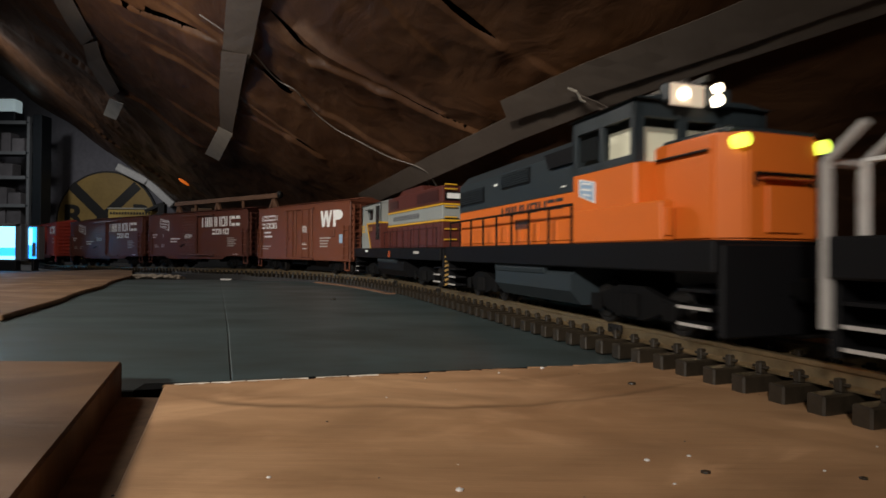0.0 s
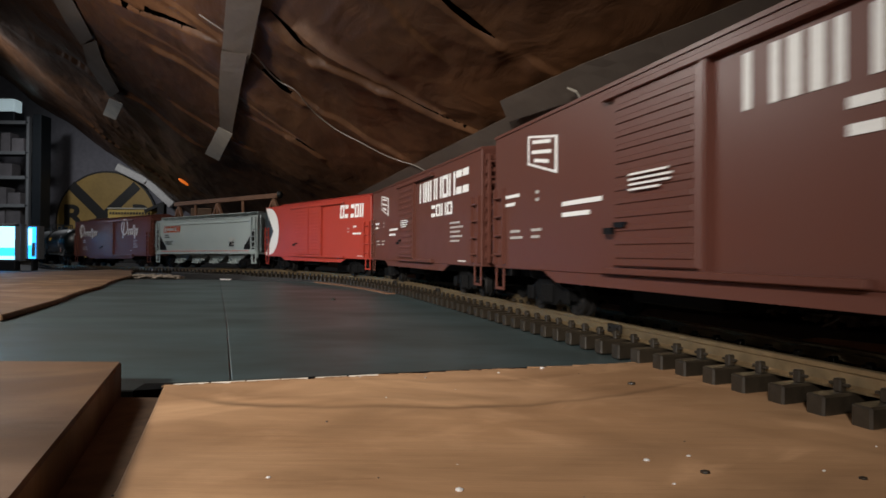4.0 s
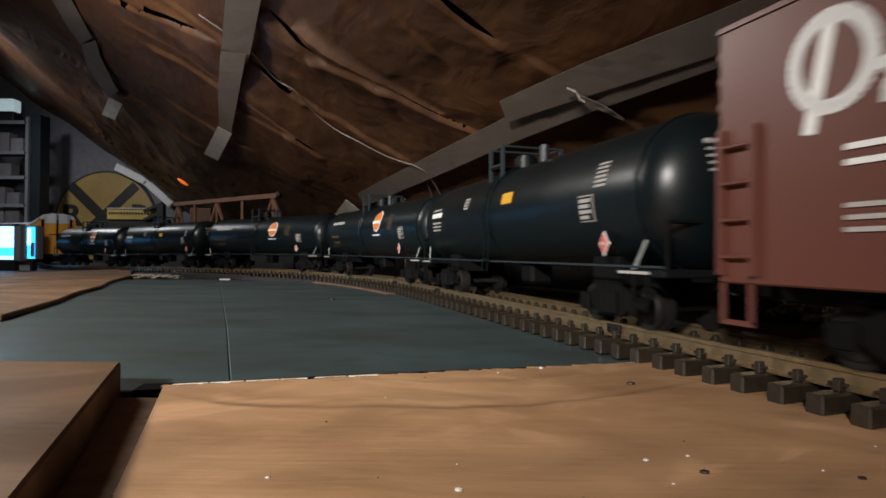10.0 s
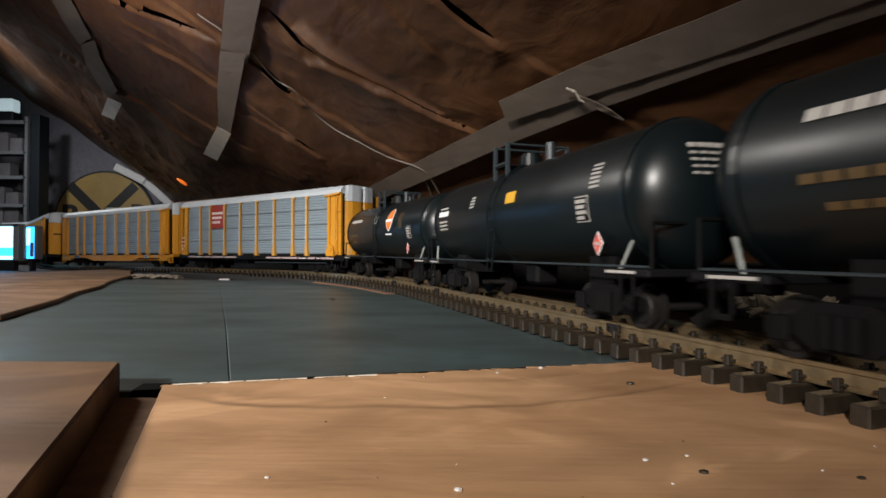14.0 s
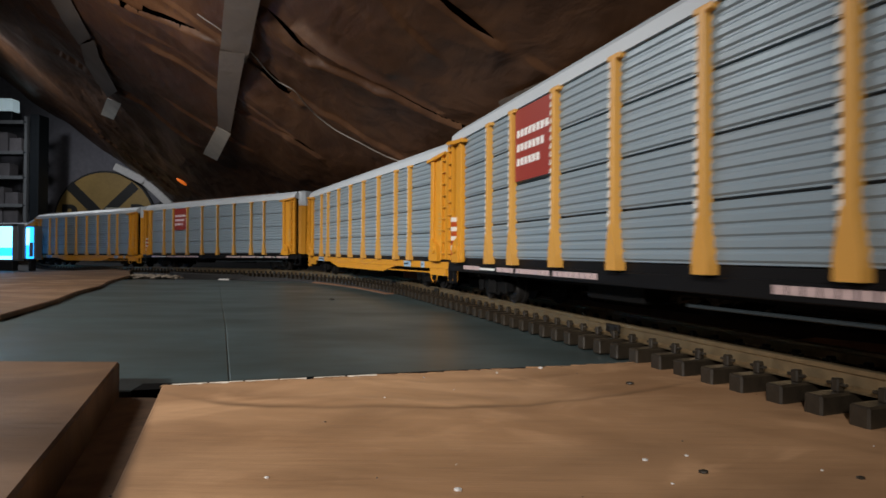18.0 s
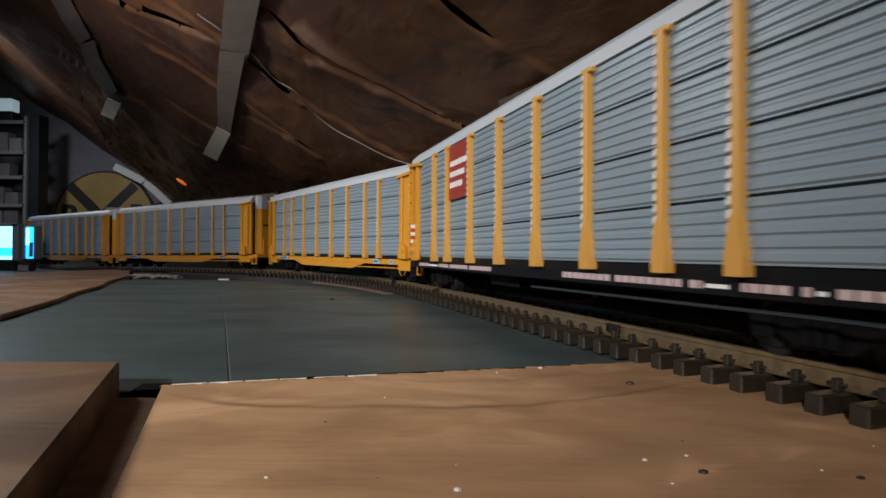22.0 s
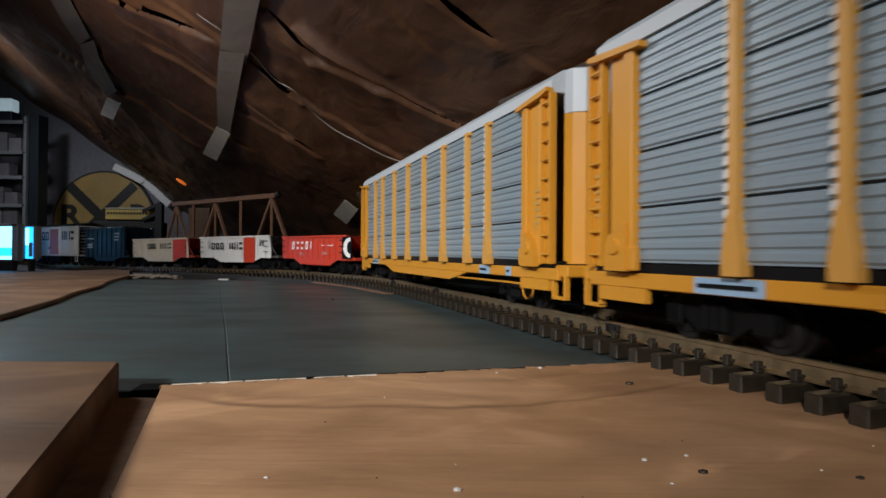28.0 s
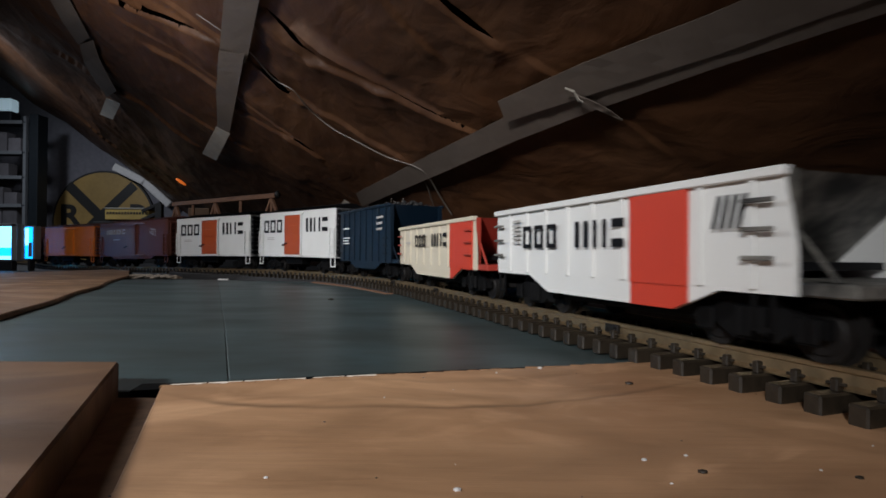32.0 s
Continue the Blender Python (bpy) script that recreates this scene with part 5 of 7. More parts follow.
def orange_loco(front, back):
    car, L = loco_base("diesel_locomotive", "orange and dark grey model diesel with lit cab and headlights", front, back, INK)
    h, W, d = L / 2, 0.104, 0.055
    hood = (-h + 0.012, h * 0.36)
    hw = 0.038
    part("lower_hood", boxes(((hood[0], -hw, d), (hood[1], hw, 0.095)), bevel=0.001), ORANGE, car)
    bm = bmesh.new()
    prism(bm, [(-hw, 0.095), (hw, 0.095), (hw, 0.126), (hw * 0.72, 0.137), (-hw * 0.72, 0.137), (-hw, 0.126)], hood[0], hood[1])
    up = part("upper_hood", bm, LOCO_GREY, car)
    for x0, x1, z0, z1 in ((hood[0] + 0.004, hood[0] + 0.075, 0.102, 0.118), (hood[0] + 0.12, hood[0] + 0.18, 0.110, 0.124)):
        for y in (hw + 0.0002, -hw - 0.0012):
            g = part("grille", boxes(((x0, y, z0), (x1, y + 0.001, z1))), INK, car)
        for i in range(1, 7):
            part("grille_slat", boxes(((x0 + 0.002, -hw - 0.0022, z0 + (z1 - z0) * i / 7), (x1 - 0.002, -hw - 0.0010, z0 + (z1 - z0) * i / 7 + 0.0009))), LOCO_GREY, g)
    for i in range(8):
        x = hood[0] + 0.012 + (hood[1] - hood[0] - 0.02) * i / 8
        part("hood_door", boxes(((x, -hw - 0.0012, d + 0.003), (x + (hood[1] - hood[0]) / 8 - 0.004, -hw + 0.0002, 0.074)), bevel=0.0006), ORANGE, car)
    for x in (hood[0] + 0.03, hood[0] + 0.075, hood[0] + 0.12):
        bm = bmesh.new()
        rod(bm, (x, 0, 0.136), (x, 0, 0.142), 0.014, 16)
        part("roof_fan", bm, LOCO_GREY, car)
    # cab with sloped roof, windows lit from inside, and a low nose
    c0, c1 = h * 0.36, h * 0.70
    part("cab", boxes(((c0, -0.050, d), (c1, 0.050, 0.104)), bevel=0.0015), ORANGE, car)
    bm = bmesh.new()
    for y in (-0.050, 0.047):
        box(bm, (c0, y, 0.104), (c0 + 0.006, y + 0.003, 0.141))
        box(bm, (c1 - 0.005, y, 0.104), (c1, y + 0.003, 0.141))
        box(bm, ((c0 + c1) / 2 - 0.002, y, 0.104), ((c0 + c1) / 2 + 0.002, y + 0.003, 0.141))
        box(bm, (c0, y, 0.131), (c1, y + 0.003, 0.141))
        box(bm, (c0, y, 0.103), (c1, y + 0.003, 0.108))
    for y in (-0.050, -0.018, 0.012, 0.046):
        box(bm, (c1 - 0.003, y, 0.104), (c1, y + 0.006, 0.141))
    box(bm, (c1 - 0.003, -0.05, 0.131), (c1, 0.05, 0.142))
    box(bm, (c0, -0.05, 0.104), (c0 + 0.003, 0.05, 0.141))
    part("cab_upper", bm, LOCO_GREY, car)
    part("cab_interior", boxes(((c0 + 0.030, -0.040, 0.104), (c1 - 0.012, 0.014, 0.128))), CAB_LIT, car, "lit cab interior")
    bm = bmesh.new()
    prism(bm, [(-0.053, 0.141), (0.053, 0.141), (0.030, 0.144), (-0.030, 0.144)], c0 - 0.002, c1 + 0.004)
    part("cab_roof", bm, LOCO_GREY, car)
    part("horn", rods([((c0 + 0.02, -0.012, 0.154), (c1, -0.012, 0.155)), ((c0 + 0.02, 0.0, 0.156), (c1 + 0.006, 0.0, 0.157)), ((c0 + 0.02, 0.012, 0.154), (c1, 0.012, 0.155))], 0.0024, 8), STEEL, car)
    part("horn_bracket", boxes(((c0 + 0.024, -0.014, 0.143), (c0 + 0.030, 0.014, 0.155))), LOCO_GREY, car)
    bm = bmesh.new()
    prism(bm, [(c1, -0.037), (h - 0.016, -0.037), (h - 0.006, -0.024), (h - 0.006, 0.024), (h - 0.016, 0.037), (c1, 0.037)], d, 0.112, "z")
    bmesh.ops.bevel(bm, geom=list(bm.edges), offset=0.0015, segments=2, affect="EDGES")
    part("nose", bm, ORANGE, car)
    part("nose_top", boxes(((c1, -0.031, 0.1115), (h - 0.011, 0.031, 0.1155)), bevel=0.0012), LOCO_GREY, car, "dark anti-glare panel")
    part("nose_rail", rods([((h - 0.0045, -0.020, 0.090), (h - 0.0045, 0.020, 0.090)), ((h - 0.0045, -0.020, 0.084), (h - 0.0045, -0.020, 0.090)), ((h - 0.0045, 0.020, 0.084), (h - 0.0045, 0.020, 0.090))], 0.0010), INK, car)
    part("nose_grab", rods([((c1 + 0.004, -0.0385, 0.103), (h - 0.018, -0.0385, 0.103))], 0.0009), INK, car)
    part("nose_door", boxes(((h - 0.0065, -0.012, d + 0.004), (h - 0.0045, 0.012, 0.084)), bevel=0.0006), ORANGE, car)
    part("nose_shelf", boxes(((h - 0.006, -0.017, 0.0865), (h - 0.0015, 0.017, 0.0880)), bevel=0.0004), DOOR_RED, car)
    part("side_box", boxes(((c0 + 0.004, -0.0515, d), (c1 + 0.024, -0.042, 0.078)), bevel=0.001), ORANGE, car)
    part("side_box_door", boxes(((c1 + 0.0238, -0.0495, d + 0.003), (c1 + 0.0250, -0.0435, 0.074)), bevel=0.0004), ORANGE, car)
    bm = bmesh.new()
    prism(bm, [(c0 - 0.052, 0.1165), (c0 - 0.010, 0.1165), (c0 - 0.004, 0.1285), (c0 - 0.058, 0.1285)], -hw - 0.0030, -hw + 0.001, "y")
    part("air_intake", bm, INK, up, "dark slanted air intake")
    part("exhaust_box", boxes(((c0 - 0.040, -0.022, 0.131), (c0 - 0.018, 0.022, 0.1395)), bevel=0.001), LOCO_GREY, up)
    part("cab_window", boxes(((c0 + 0.012, -0.0506, 0.111), (c0 + 0.032, -0.0500, 0.126))), GLASS, car, "dark side window")
    bm = bmesh.new()
    box(bm, (c1 + 0.001, -0.034, 0.1395), (c1 + 0.007, 0.016, 0.1505), 0.001)
    hl = part("headlight_box", bm, LOCO_GREY, car)
    part("number_board", boxes(((c1 + 0.0068, -0.031, 0.137), (c1 + 0.0080, -0.006, 0.1505)), bevel=0.0004), glow("lit_board", (1.0, 0.84, 0.66), 0.22), hl, "lit white number board")
    for y, z, q in ((-0.022, 0.1440, 0.0036), (0.004, 0.1425, 0.0036), (0.004, 0.1500, 0.0030)):
        bm = bmesh.new()
        rod(bm, (c1 + 0.006, y, z), (c1 + 0.0092, y, z), q, 14)
        part("headlight", bm, HEADLIGHT, hl, "bright warm headlight")
    for y in (-0.028, 0.028):
        bm = bmesh.new()
        rod(bm, (h - 0.010, y, 0.1065), (h - 0.0035, y, 0.1065), 0.0038, 12)
        part("marker_lamp", bm, MARKER, car, "glowing yellow-green marker lamp")
    handrail(car, -h + 0.014, h * 0.36, -0.0505, d, 0.028, 9, INK)
    handrail(car, -h + 0.014, h * 0.36, 0.0505, d, 0.028, 9, INK)
    shapes(car, L, 0.32, 0.60, 0.0875, 0.0085, "niinnonbb", -hw, LOCO_GREY)
    word(car, L, 0.40, 0.47, 0.074, 0.009, 4, -hw - 0.0012, LOCO_GREY)
    emblem(car, c0 + 0.019, 0.0915, 0.019, 0.020, -0.050, (LETTER, STICKER))
    lines(car, L, 0.28, 0.31, 0.116, 0.006, 1, -hw - 0.001)
    lines(car, L, 0.60, 0.62, 0.100, 0.003, 1, -hw - 0.001)
    return car


def maroon_loco(front, back):
    car, L = loco_base("diesel_locomotive", "maroon and grey model diesel with yellow stripes and chevron end", front, back, INK, tank_mat=INK)
    h, W, d = L / 2, 0.104, 0.055
    hw = 0.036
    x0, x1 = -h * 0.22, h - 0.030
    for name, z0, z1, m in (("hood_base", d, 0.0905, MAROON), ("hood_band", 0.093, 0.1125, LOCO_PALE), ("hood_top", 0.115, 0.139, MAROON)):
        part(name, boxes(((x0, -hw, z0), (x1, hw, z1)), bevel=0.0012), m, car)
    for z in (0.0905, 0.1125):
        part("stripe", boxes(((x0, -hw - 0.0005, z), (x1 + 0.0005, hw + 0.0005, z + 0.0025))), STRIPE, car, "thin yellow stripe")
    bm = bmesh.new()
    prism(bm, [(x0 + 0.03, 0.1385), (x1 - 0.08, 0.1385), (x1 - 0.095, 0.149), (x0 + 0.055, 0.149)], -hw * 0.8, hw * 0.8, "y")
    part("hood_hump", bm, MAROON, car)
    for i in range(9):
        x = x0 + 0.004 + (x1 - x0 - 0.006) * i / 9
        part("hood_door", boxes(((x, -hw - 0.0012, d + 0.003), (x + (x1 - x0) / 9 - 0.004, -hw + 0.0002, 0.088)), bevel=0.0005), MAROON, car)
    dim = paint("dim_maroon", (0.045, 0.012, 0.010))
    part("grille", boxes(((x1 - 0.095, -hw - 0.0010, 0.119), (x1 - 0.012, -hw + 0.0002, 0.134))), dim, car)
    part("grille", boxes(((x0 + 0.012, -hw - 0.0010, 0.120), (x0 + 0.055, -hw + 0.0002, 0.133))), dim, car)
    part("number_light", boxes(((x1 + 0.0005, -0.033, 0.119), (x1 + 0.0015, -0.003, 0.131))), INK, car)
    # end face: number board, lamp, rungs and chevrons
    part("number_board", boxes(((x1 - 0.001, -0.030, 0.1215), (x1 + 0.002, -0.008, 0.1285))), LETTER, car, "white number board")
    part("grab_iron", rods([((x1 + 0.003, -0.034, 0.140), (x1 + 0.003, -0.016, 0.140))], 0.0011), STRIPE, car)
    for z in (0.066, 0.080, 0.096, 0.110, 0.134):
        part("grab_iron", rods([((x1 + 0.003, -0.034, z), (x1 + 0.003, -0.016, z))], 0.0011), STRIPE, car)
    for i in range(7):
        for k in (-1, 1):
            bm = bmesh.new()
            z = 0.006 + i * 0.0060
            o = [(0.046, z), (0.046, z + 0.0024), (0.018, z + 0.0124), (0.018, z + 0.0100)]
            prism(bm, [(k * u, min(v, 0.046)) for u, v in (o if k > 0 else o[::-1])], h + 0.002, h + 0.003)
            part("chevron", bm, GOLD, car)
    # cab at the back, and a short low hood behind it
    c0, c1 = -h * 0.74, -h * 0.22
    part("cab_base", boxes(((c0, -0.050, d), (c1, 0.050, 0.0985)), bevel=0.001), MAROON, car)
    bm = bmesh.new()
    w = c1 - c0
    for y in (-0.050, 0.047):
        box(bm, (c0, y, 0.101), (c1, y + 0.003, 0.106))
        box(bm, (c0, y, 0.123), (c1, y + 0.003, 0.134))
        box(bm, (c0, y, 0.106), (c0 + w * 0.36, y + 0.003, 0.123))
        box(bm, (c0 + w * 0.62, y, 0.106), (c1, y + 0.003, 0.123))
    for x in (c0, c1 - 0.003):
        box(bm, (x, -0.05, 0.101), (x + 0.003, 0.05, 0.134))
    part("cab_upper", bm, LOCO_PALE, car, "pale grey cab")
    # dark flat panel stands in for the shaded door recess
    part("door_recess", boxes(((c0 + w * 0.80, -0.0512, 0.070), (c0 + w * 0.96, -0.0495, 0.129))), GLASS, car, "dark panel painting the shade of the cab's door recess")
    part("cab_window", boxes(((c0 + 0.004, -0.048, 0.098), (c1 - 0.004, 0.048, 0.125))), GLASS, car)
    bm = bmesh.new()
    prism(bm, [(c0 + w * 0.33, -0.051), (c0 + w * 0.65, -0.051), (c0 + w * 0.65, -0.059), (c0 + w * 0.33, -0.059)], 0.1240, 0.1252, "z")
    part("sun_visor", bm, LOCO_PALE, car)
    bm = bmesh.new()
    prism(bm, [(-0.053, 0.134), (0.053, 0.134), (0.03, 0.141), (-0.03, 0.141)], c0 - 0.002, c1 + 0.002)
    part("cab_roof", bm, LOCO_PALE, car)
    part("stripe", boxes(((c0 + 0.030, -0.0507, 0.0985), (c1 + 0.0005, 0.0507, 0.1010))), STRIPE, car, "thin yellow stripe")
    part("short_hood", boxes(((-h + 0.016, -hw - 0.006, d), (c0, hw + 0.006, 0.079)), bevel=0.002), LOCO_PALE, car, "pale grey low hood")
    part("number_plate", boxes(((c0 + 0.042, -0.0512, 0.0855), (c0 + 0.068, -0.0504, 0.0935)), bevel=0.0002), GOLD_FLAT, car, "gold number plate")
    bm = bmesh.new()
    prism(bm, [(c0, d), (c0 + 0.056, d), (c0 + 0.032, 0.0985), (c0 + 0.032, 0.1010), (c0, 0.1010)], -0.0506, -0.0499, "y")
    part("grey_panel", bm, LOCO_PALE, car)
    bm = bmesh.new()
    prism(bm, [(c0 + 0.055, d), (c0 + 0.0590, d), (c0 + 0.0345, 0.0990), (c0 + 0.0305, 0.0990)], -0.0508, -0.0500, "y")
    part("stripe", bm, STRIPE, car, "slanted yellow stripe")
    for q in range(3):
        part("louvre", boxes(((c0 + 0.001, -0.0514, 0.084 + 0.0050 * q), (c0 + 0.020, -0.0505, 0.0870 + 0.0050 * q))), STRIPE, car)
    handrail(car, -h * 0.10, h - 0.016, -0.0505, d, 0.026, 8, INK, 0.0005)
    handrail(car, -h * 0.10, h - 0.016, 0.0505, d, 0.026, 8, INK, 0.0005)
    handrail(car, -h + 0.010, c0 - 0.004, -0.0505, d, 0.022, 2, INK, 0.0008)
    part("sill_plate", boxes(((h * 0.56, -0.0527, 0.0465), (h * 0.66, -0.052, 0.0500))), LETTER_DIM, car)
    part("sill_plate", boxes(((h * 0.02, -0.0527, 0.040), (h * 0.06, -0.052, 0.050))), DOOR_RED, car)
    part("sill_plate", boxes(((c0 + 0.030, -0.0527, 0.0480), (c0 + 0.046, -0.052, 0.0515))), LETTER, car)
    bars(car, GREY_FRAME, x0 + 0.030, x1 - 0.085, 0.1030, 0.0075, 22, -hw - 0.0008)
    return car


def lead_loco(front, back):
    car, L = loco_base("diesel_locomotive", "orange and grey model diesel with white end handrails", front, back, INK)
    h, d = L / 2, 0.055
    part("lower_hood", boxes(((-h + 0.020, -0.038, d), (h * 0.4, 0.038, 0.092)), bevel=0.001), ORANGE, car)
    bm = bmesh.new()
    prism(bm, [(-0.038, 0.092), (0.038, 0.092), (0.038, 0.122), (0.027, 0.132), (-0.027, 0.132), (-0.038, 0.122)], -h + 0.020, h * 0.4)
    part("upper_hood", bm, LOCO_GREY, car)
    part("cab", boxes(((h * 0.4, -0.050, d), (h * 0.75, 0.050, 0.140)), bevel=0.002), LOCO_GREY, car)
    part("nose", boxes(((h * 0.75, -0.036, d), (h - 0.016, 0.036, 0.098)), bevel=0.005), ORANGE, car)
    it = []
    for y in (-0.050, -0.028, 0.028, 0.050):
        it += [((-h - 0.001, y, 0.018), (-h - 0.001, y, 0.085)), ((-h - 0.001, y, 0.085), (-h + 0.014, y, 0.098))]
    for z in (0.050, 0.085):
        it += [((-h - 0.001, -0.050, z), (-h - 0.001, -0.028, z)), ((-h - 0.001, 0.028, z), (-h - 0.001, 0.050, z))]
    for k in (-1, 1):
        part("end_handrail", rods([q for q in it if q[0][1] * k > 0], 0.0022), LETTER_DIM, car, "white end handrail")
    handrail(car, -h + 0.014, h * 0.4, -0.0505, d, 0.028, 9, WHITE)
    handrail(car, -h + 0.014, h * 0.4, 0.0505, d, 0.028, 9, WHITE)
    return car


lead_loco(-8.965, -8.345)
orange_loco(-8.322, -7.880)
maroon_loco(-7.866, -7.398)

# ---------------------------------------------------------------- boxcars
Y0 = -0.052
car, L = boxcar("boxcar", "brown model boxcar with twin plug doors and white lettering", -7.398, -6.95, BROWN2, 0.028, 0.152, door=(0.352, 0.47), track=(0.34, 0.66), plug=True, skirt=False)
for s in (-1, 1):
    a, b = sorted((s * 0.052, s * 0.0548))
    d0, d1 = -L / 2 + L * 0.518, -L / 2 + L * 0.644
    dr = part("door", boxes(((d0, a, 0.034), (d1, b, 0.143)), bevel=0.0008), BROWN2, car)
    part("lock_rod", rods([((d0 + (d1 - d0) * f, s * 0.0562, 0.034), (d0 + (d1 - d0) * f, s * 0.0562, 0.142)) for f in (0.22, 0.78)], 0.0013), BROWN2, dr)
    a, b = sorted((s * 0.054, s * 0.0572))
    part("lock_gear", boxes(((d0 + 0.006, a, 0.056), (d1 - 0.006, b, 0.061)), ((d1 - 0.02, a, 0.072), (d1 - 0.01, b, 0.080))), BROWN2, dr)
    for zz in (0.060, 0.098):
        lines(dr, L, 0.54, 0.60, zz, 0.016, 5, -0.0551) if s < 0 else None
bm = bmesh.new()
x, q = -L / 2 + L * 0.725, L * 0.105
for k in (0, 1):
    o = x + q * 0.46 * k
    prism(bm, [(o, 0.136), (o + q * 0.19, 0.136), (o + q * 0.36, 0.101), (o + q * 0.17, 0.101)], Y0 - 0.0008, Y0, "y")
    prism(bm, [(o + q * 0.17, 0.101), (o + q * 0.36, 0.101), (o + q * 0.60, 0.136), (o + q * 0.44, 0.136)], Y0 - 0.0009, Y0, "y")
part("mark", bm, LETTER, car, "large white zigzag mark")
bm = bmesh.new()
x += L * 0.122
prism(bm, [(x, 0.101), (x + 0.009, 0.101), (x + 0.009, 0.136), (x, 0.136)], Y0 - 0.0008, Y0, "y")
ring = [(x + 0.018 + 0.017 * math.sin(a), 0.1255 + 0.0105 * math.cos(a)) for a in [math.pi * i / 10 for i in range(11)]]
prism(bm, [(x + 0.009, 0.136)] + ring + [(x + 0.009, 0.115)], Y0 - 0.0008, Y0, "y")
part("mark", bm, LETTER, car, "large white rounded mark")
shapes(car, L, 0.054, 0.245, 0.1285, 0.0135, "nbobbbn", Y0, stroke=0.20)
shapes(car, L, 0.054, 0.235, 0.1095, 0.0135, "bnoibio", Y0, stroke=0.20)
lines(car, L, 0.08, 0.20, 0.088, 0.020, 2, Y0)
lines(car, L, 0.06, 0.17, 0.056, 0.012, 2, Y0, LETTER_DIM)
lines(car, L, 0.72, 0.83, 0.068, 0.024, 4, Y0, LETTER_DIM)
sign_plate(car, -L / 2 + L * 0.905, -L / 2 + L * 0.936, 0.066, 0.084, Y0, STICKER, "sticker", "pale blue paper sticker")
part("tack_board", boxes(((-L / 2 + L * 0.82, Y0 - 0.003, 0.080), (-L / 2 + L * 0.865, Y0, 0.096)), bevel=0.0006), BROWN2, car)

for fr, bk, m in ((-6.95, -6.43, BROWN), (-6.43, -5.905, BROWN)):
    car, L = boxcar("boxcar", "dull brown model boxcar with ribbed door and white lettering", fr, bk, m)
    shapes(car, L, 0.58, 0.93, 0.1275, 0.0265, "niinnonbb", Y0, gap=0.2)
    shapes(car, L, 0.68, 0.83, 0.1005, 0.0150, "bono", Y0)
    emblem(car, -L / 2 + L * 0.185, 0.128, 0.046, 0.040, Y0, (LETTER, m))
    lines(car, L, 0.05, 0.105, 0.094, 0.014, 2, Y0)
    lines(car, L, 0.07, 0.125, 0.064, 0.011, 2, Y0, LETTER_DIM)
    lines(car, L, 0.15, 0.185, 0.064, 0.011, 2, Y0, LETTER_DIM)
    lines(car, L, 0.165, 0.18, 0.094, 0.012, 2, Y0, LETTER_DIM)
    lines(car, L, 0.25, 0.36, 0.080, 0.016, 2, Y0)
    lines(car, L, 0.42, 0.50, 0.090, 0.012, 4, Y0 - 0.0045)
    lines(car, L, 0.82, 0.90, 0.072, 0.026, 5, Y0, LETTER_DIM)
    lines(car, L, 0.87, 0.93, 0.039, 0.003, 1, Y0)

car, L = boxcar("boxcar", "bright red model boxcar with white half-disc and black wedge", -5.905, -5.385, RED, door=(0.35, 0.60), track=(0.30, 0.80), slats=14)
shapes(car, L, 0.765, 0.83, 0.1290, 0.0265, "ob", Y0, lean=0.002, stroke=0.3)
shapes(car, L, 0.85, 0.945, 0.1290, 0.0265, "boii", Y0, lean=0.002, stroke=0.32)
lines(car, L, 0.87, 0.90, 0.098, 0.008, 1, Y0)
lines(car, L, 0.868, 0.945, 0.084, 0.009, 1, Y0)
lines(car, L, 0.825, 0.84, 0.091, 0.012, 2, Y0, LETTER_DIM)
lines(car, L, 0.90, 0.96, 0.040, 0.003, 1, Y0)
part("door_post", boxes(((-L / 2 + L * 0.478, Y0 - 0.0045, 0.042), (-L / 2 + L * 0.49, Y0, 0.145))), RED, car)
bm = bmesh.new()
cz = 0.0955
pts = [(-L / 2, cz + 0.058)] + [(-L / 2 + 0.022 + 0.054 * math.cos(a), cz + 0.058 * math.sin(a)) for a in [math.pi / 2 - math.pi * i / 16 for i in range(17)]] + [(-L / 2, cz - 0.058)]
prism(bm, pts, Y0 - 0.0005, Y0 - 0.0001, "y")
part("half_disc", bm, LETTER, car, "white half-disc mark")
bm = bmesh.new()
prism(bm, [(-L / 2, cz + 0.058), (-L / 2 + 0.046, cz), (-L / 2, cz - 0.058)], Y0 - 0.0009, Y0 - 0.0004, "y")
part("wedge", bm, LOCO_GREY, car, "black wedge mark")

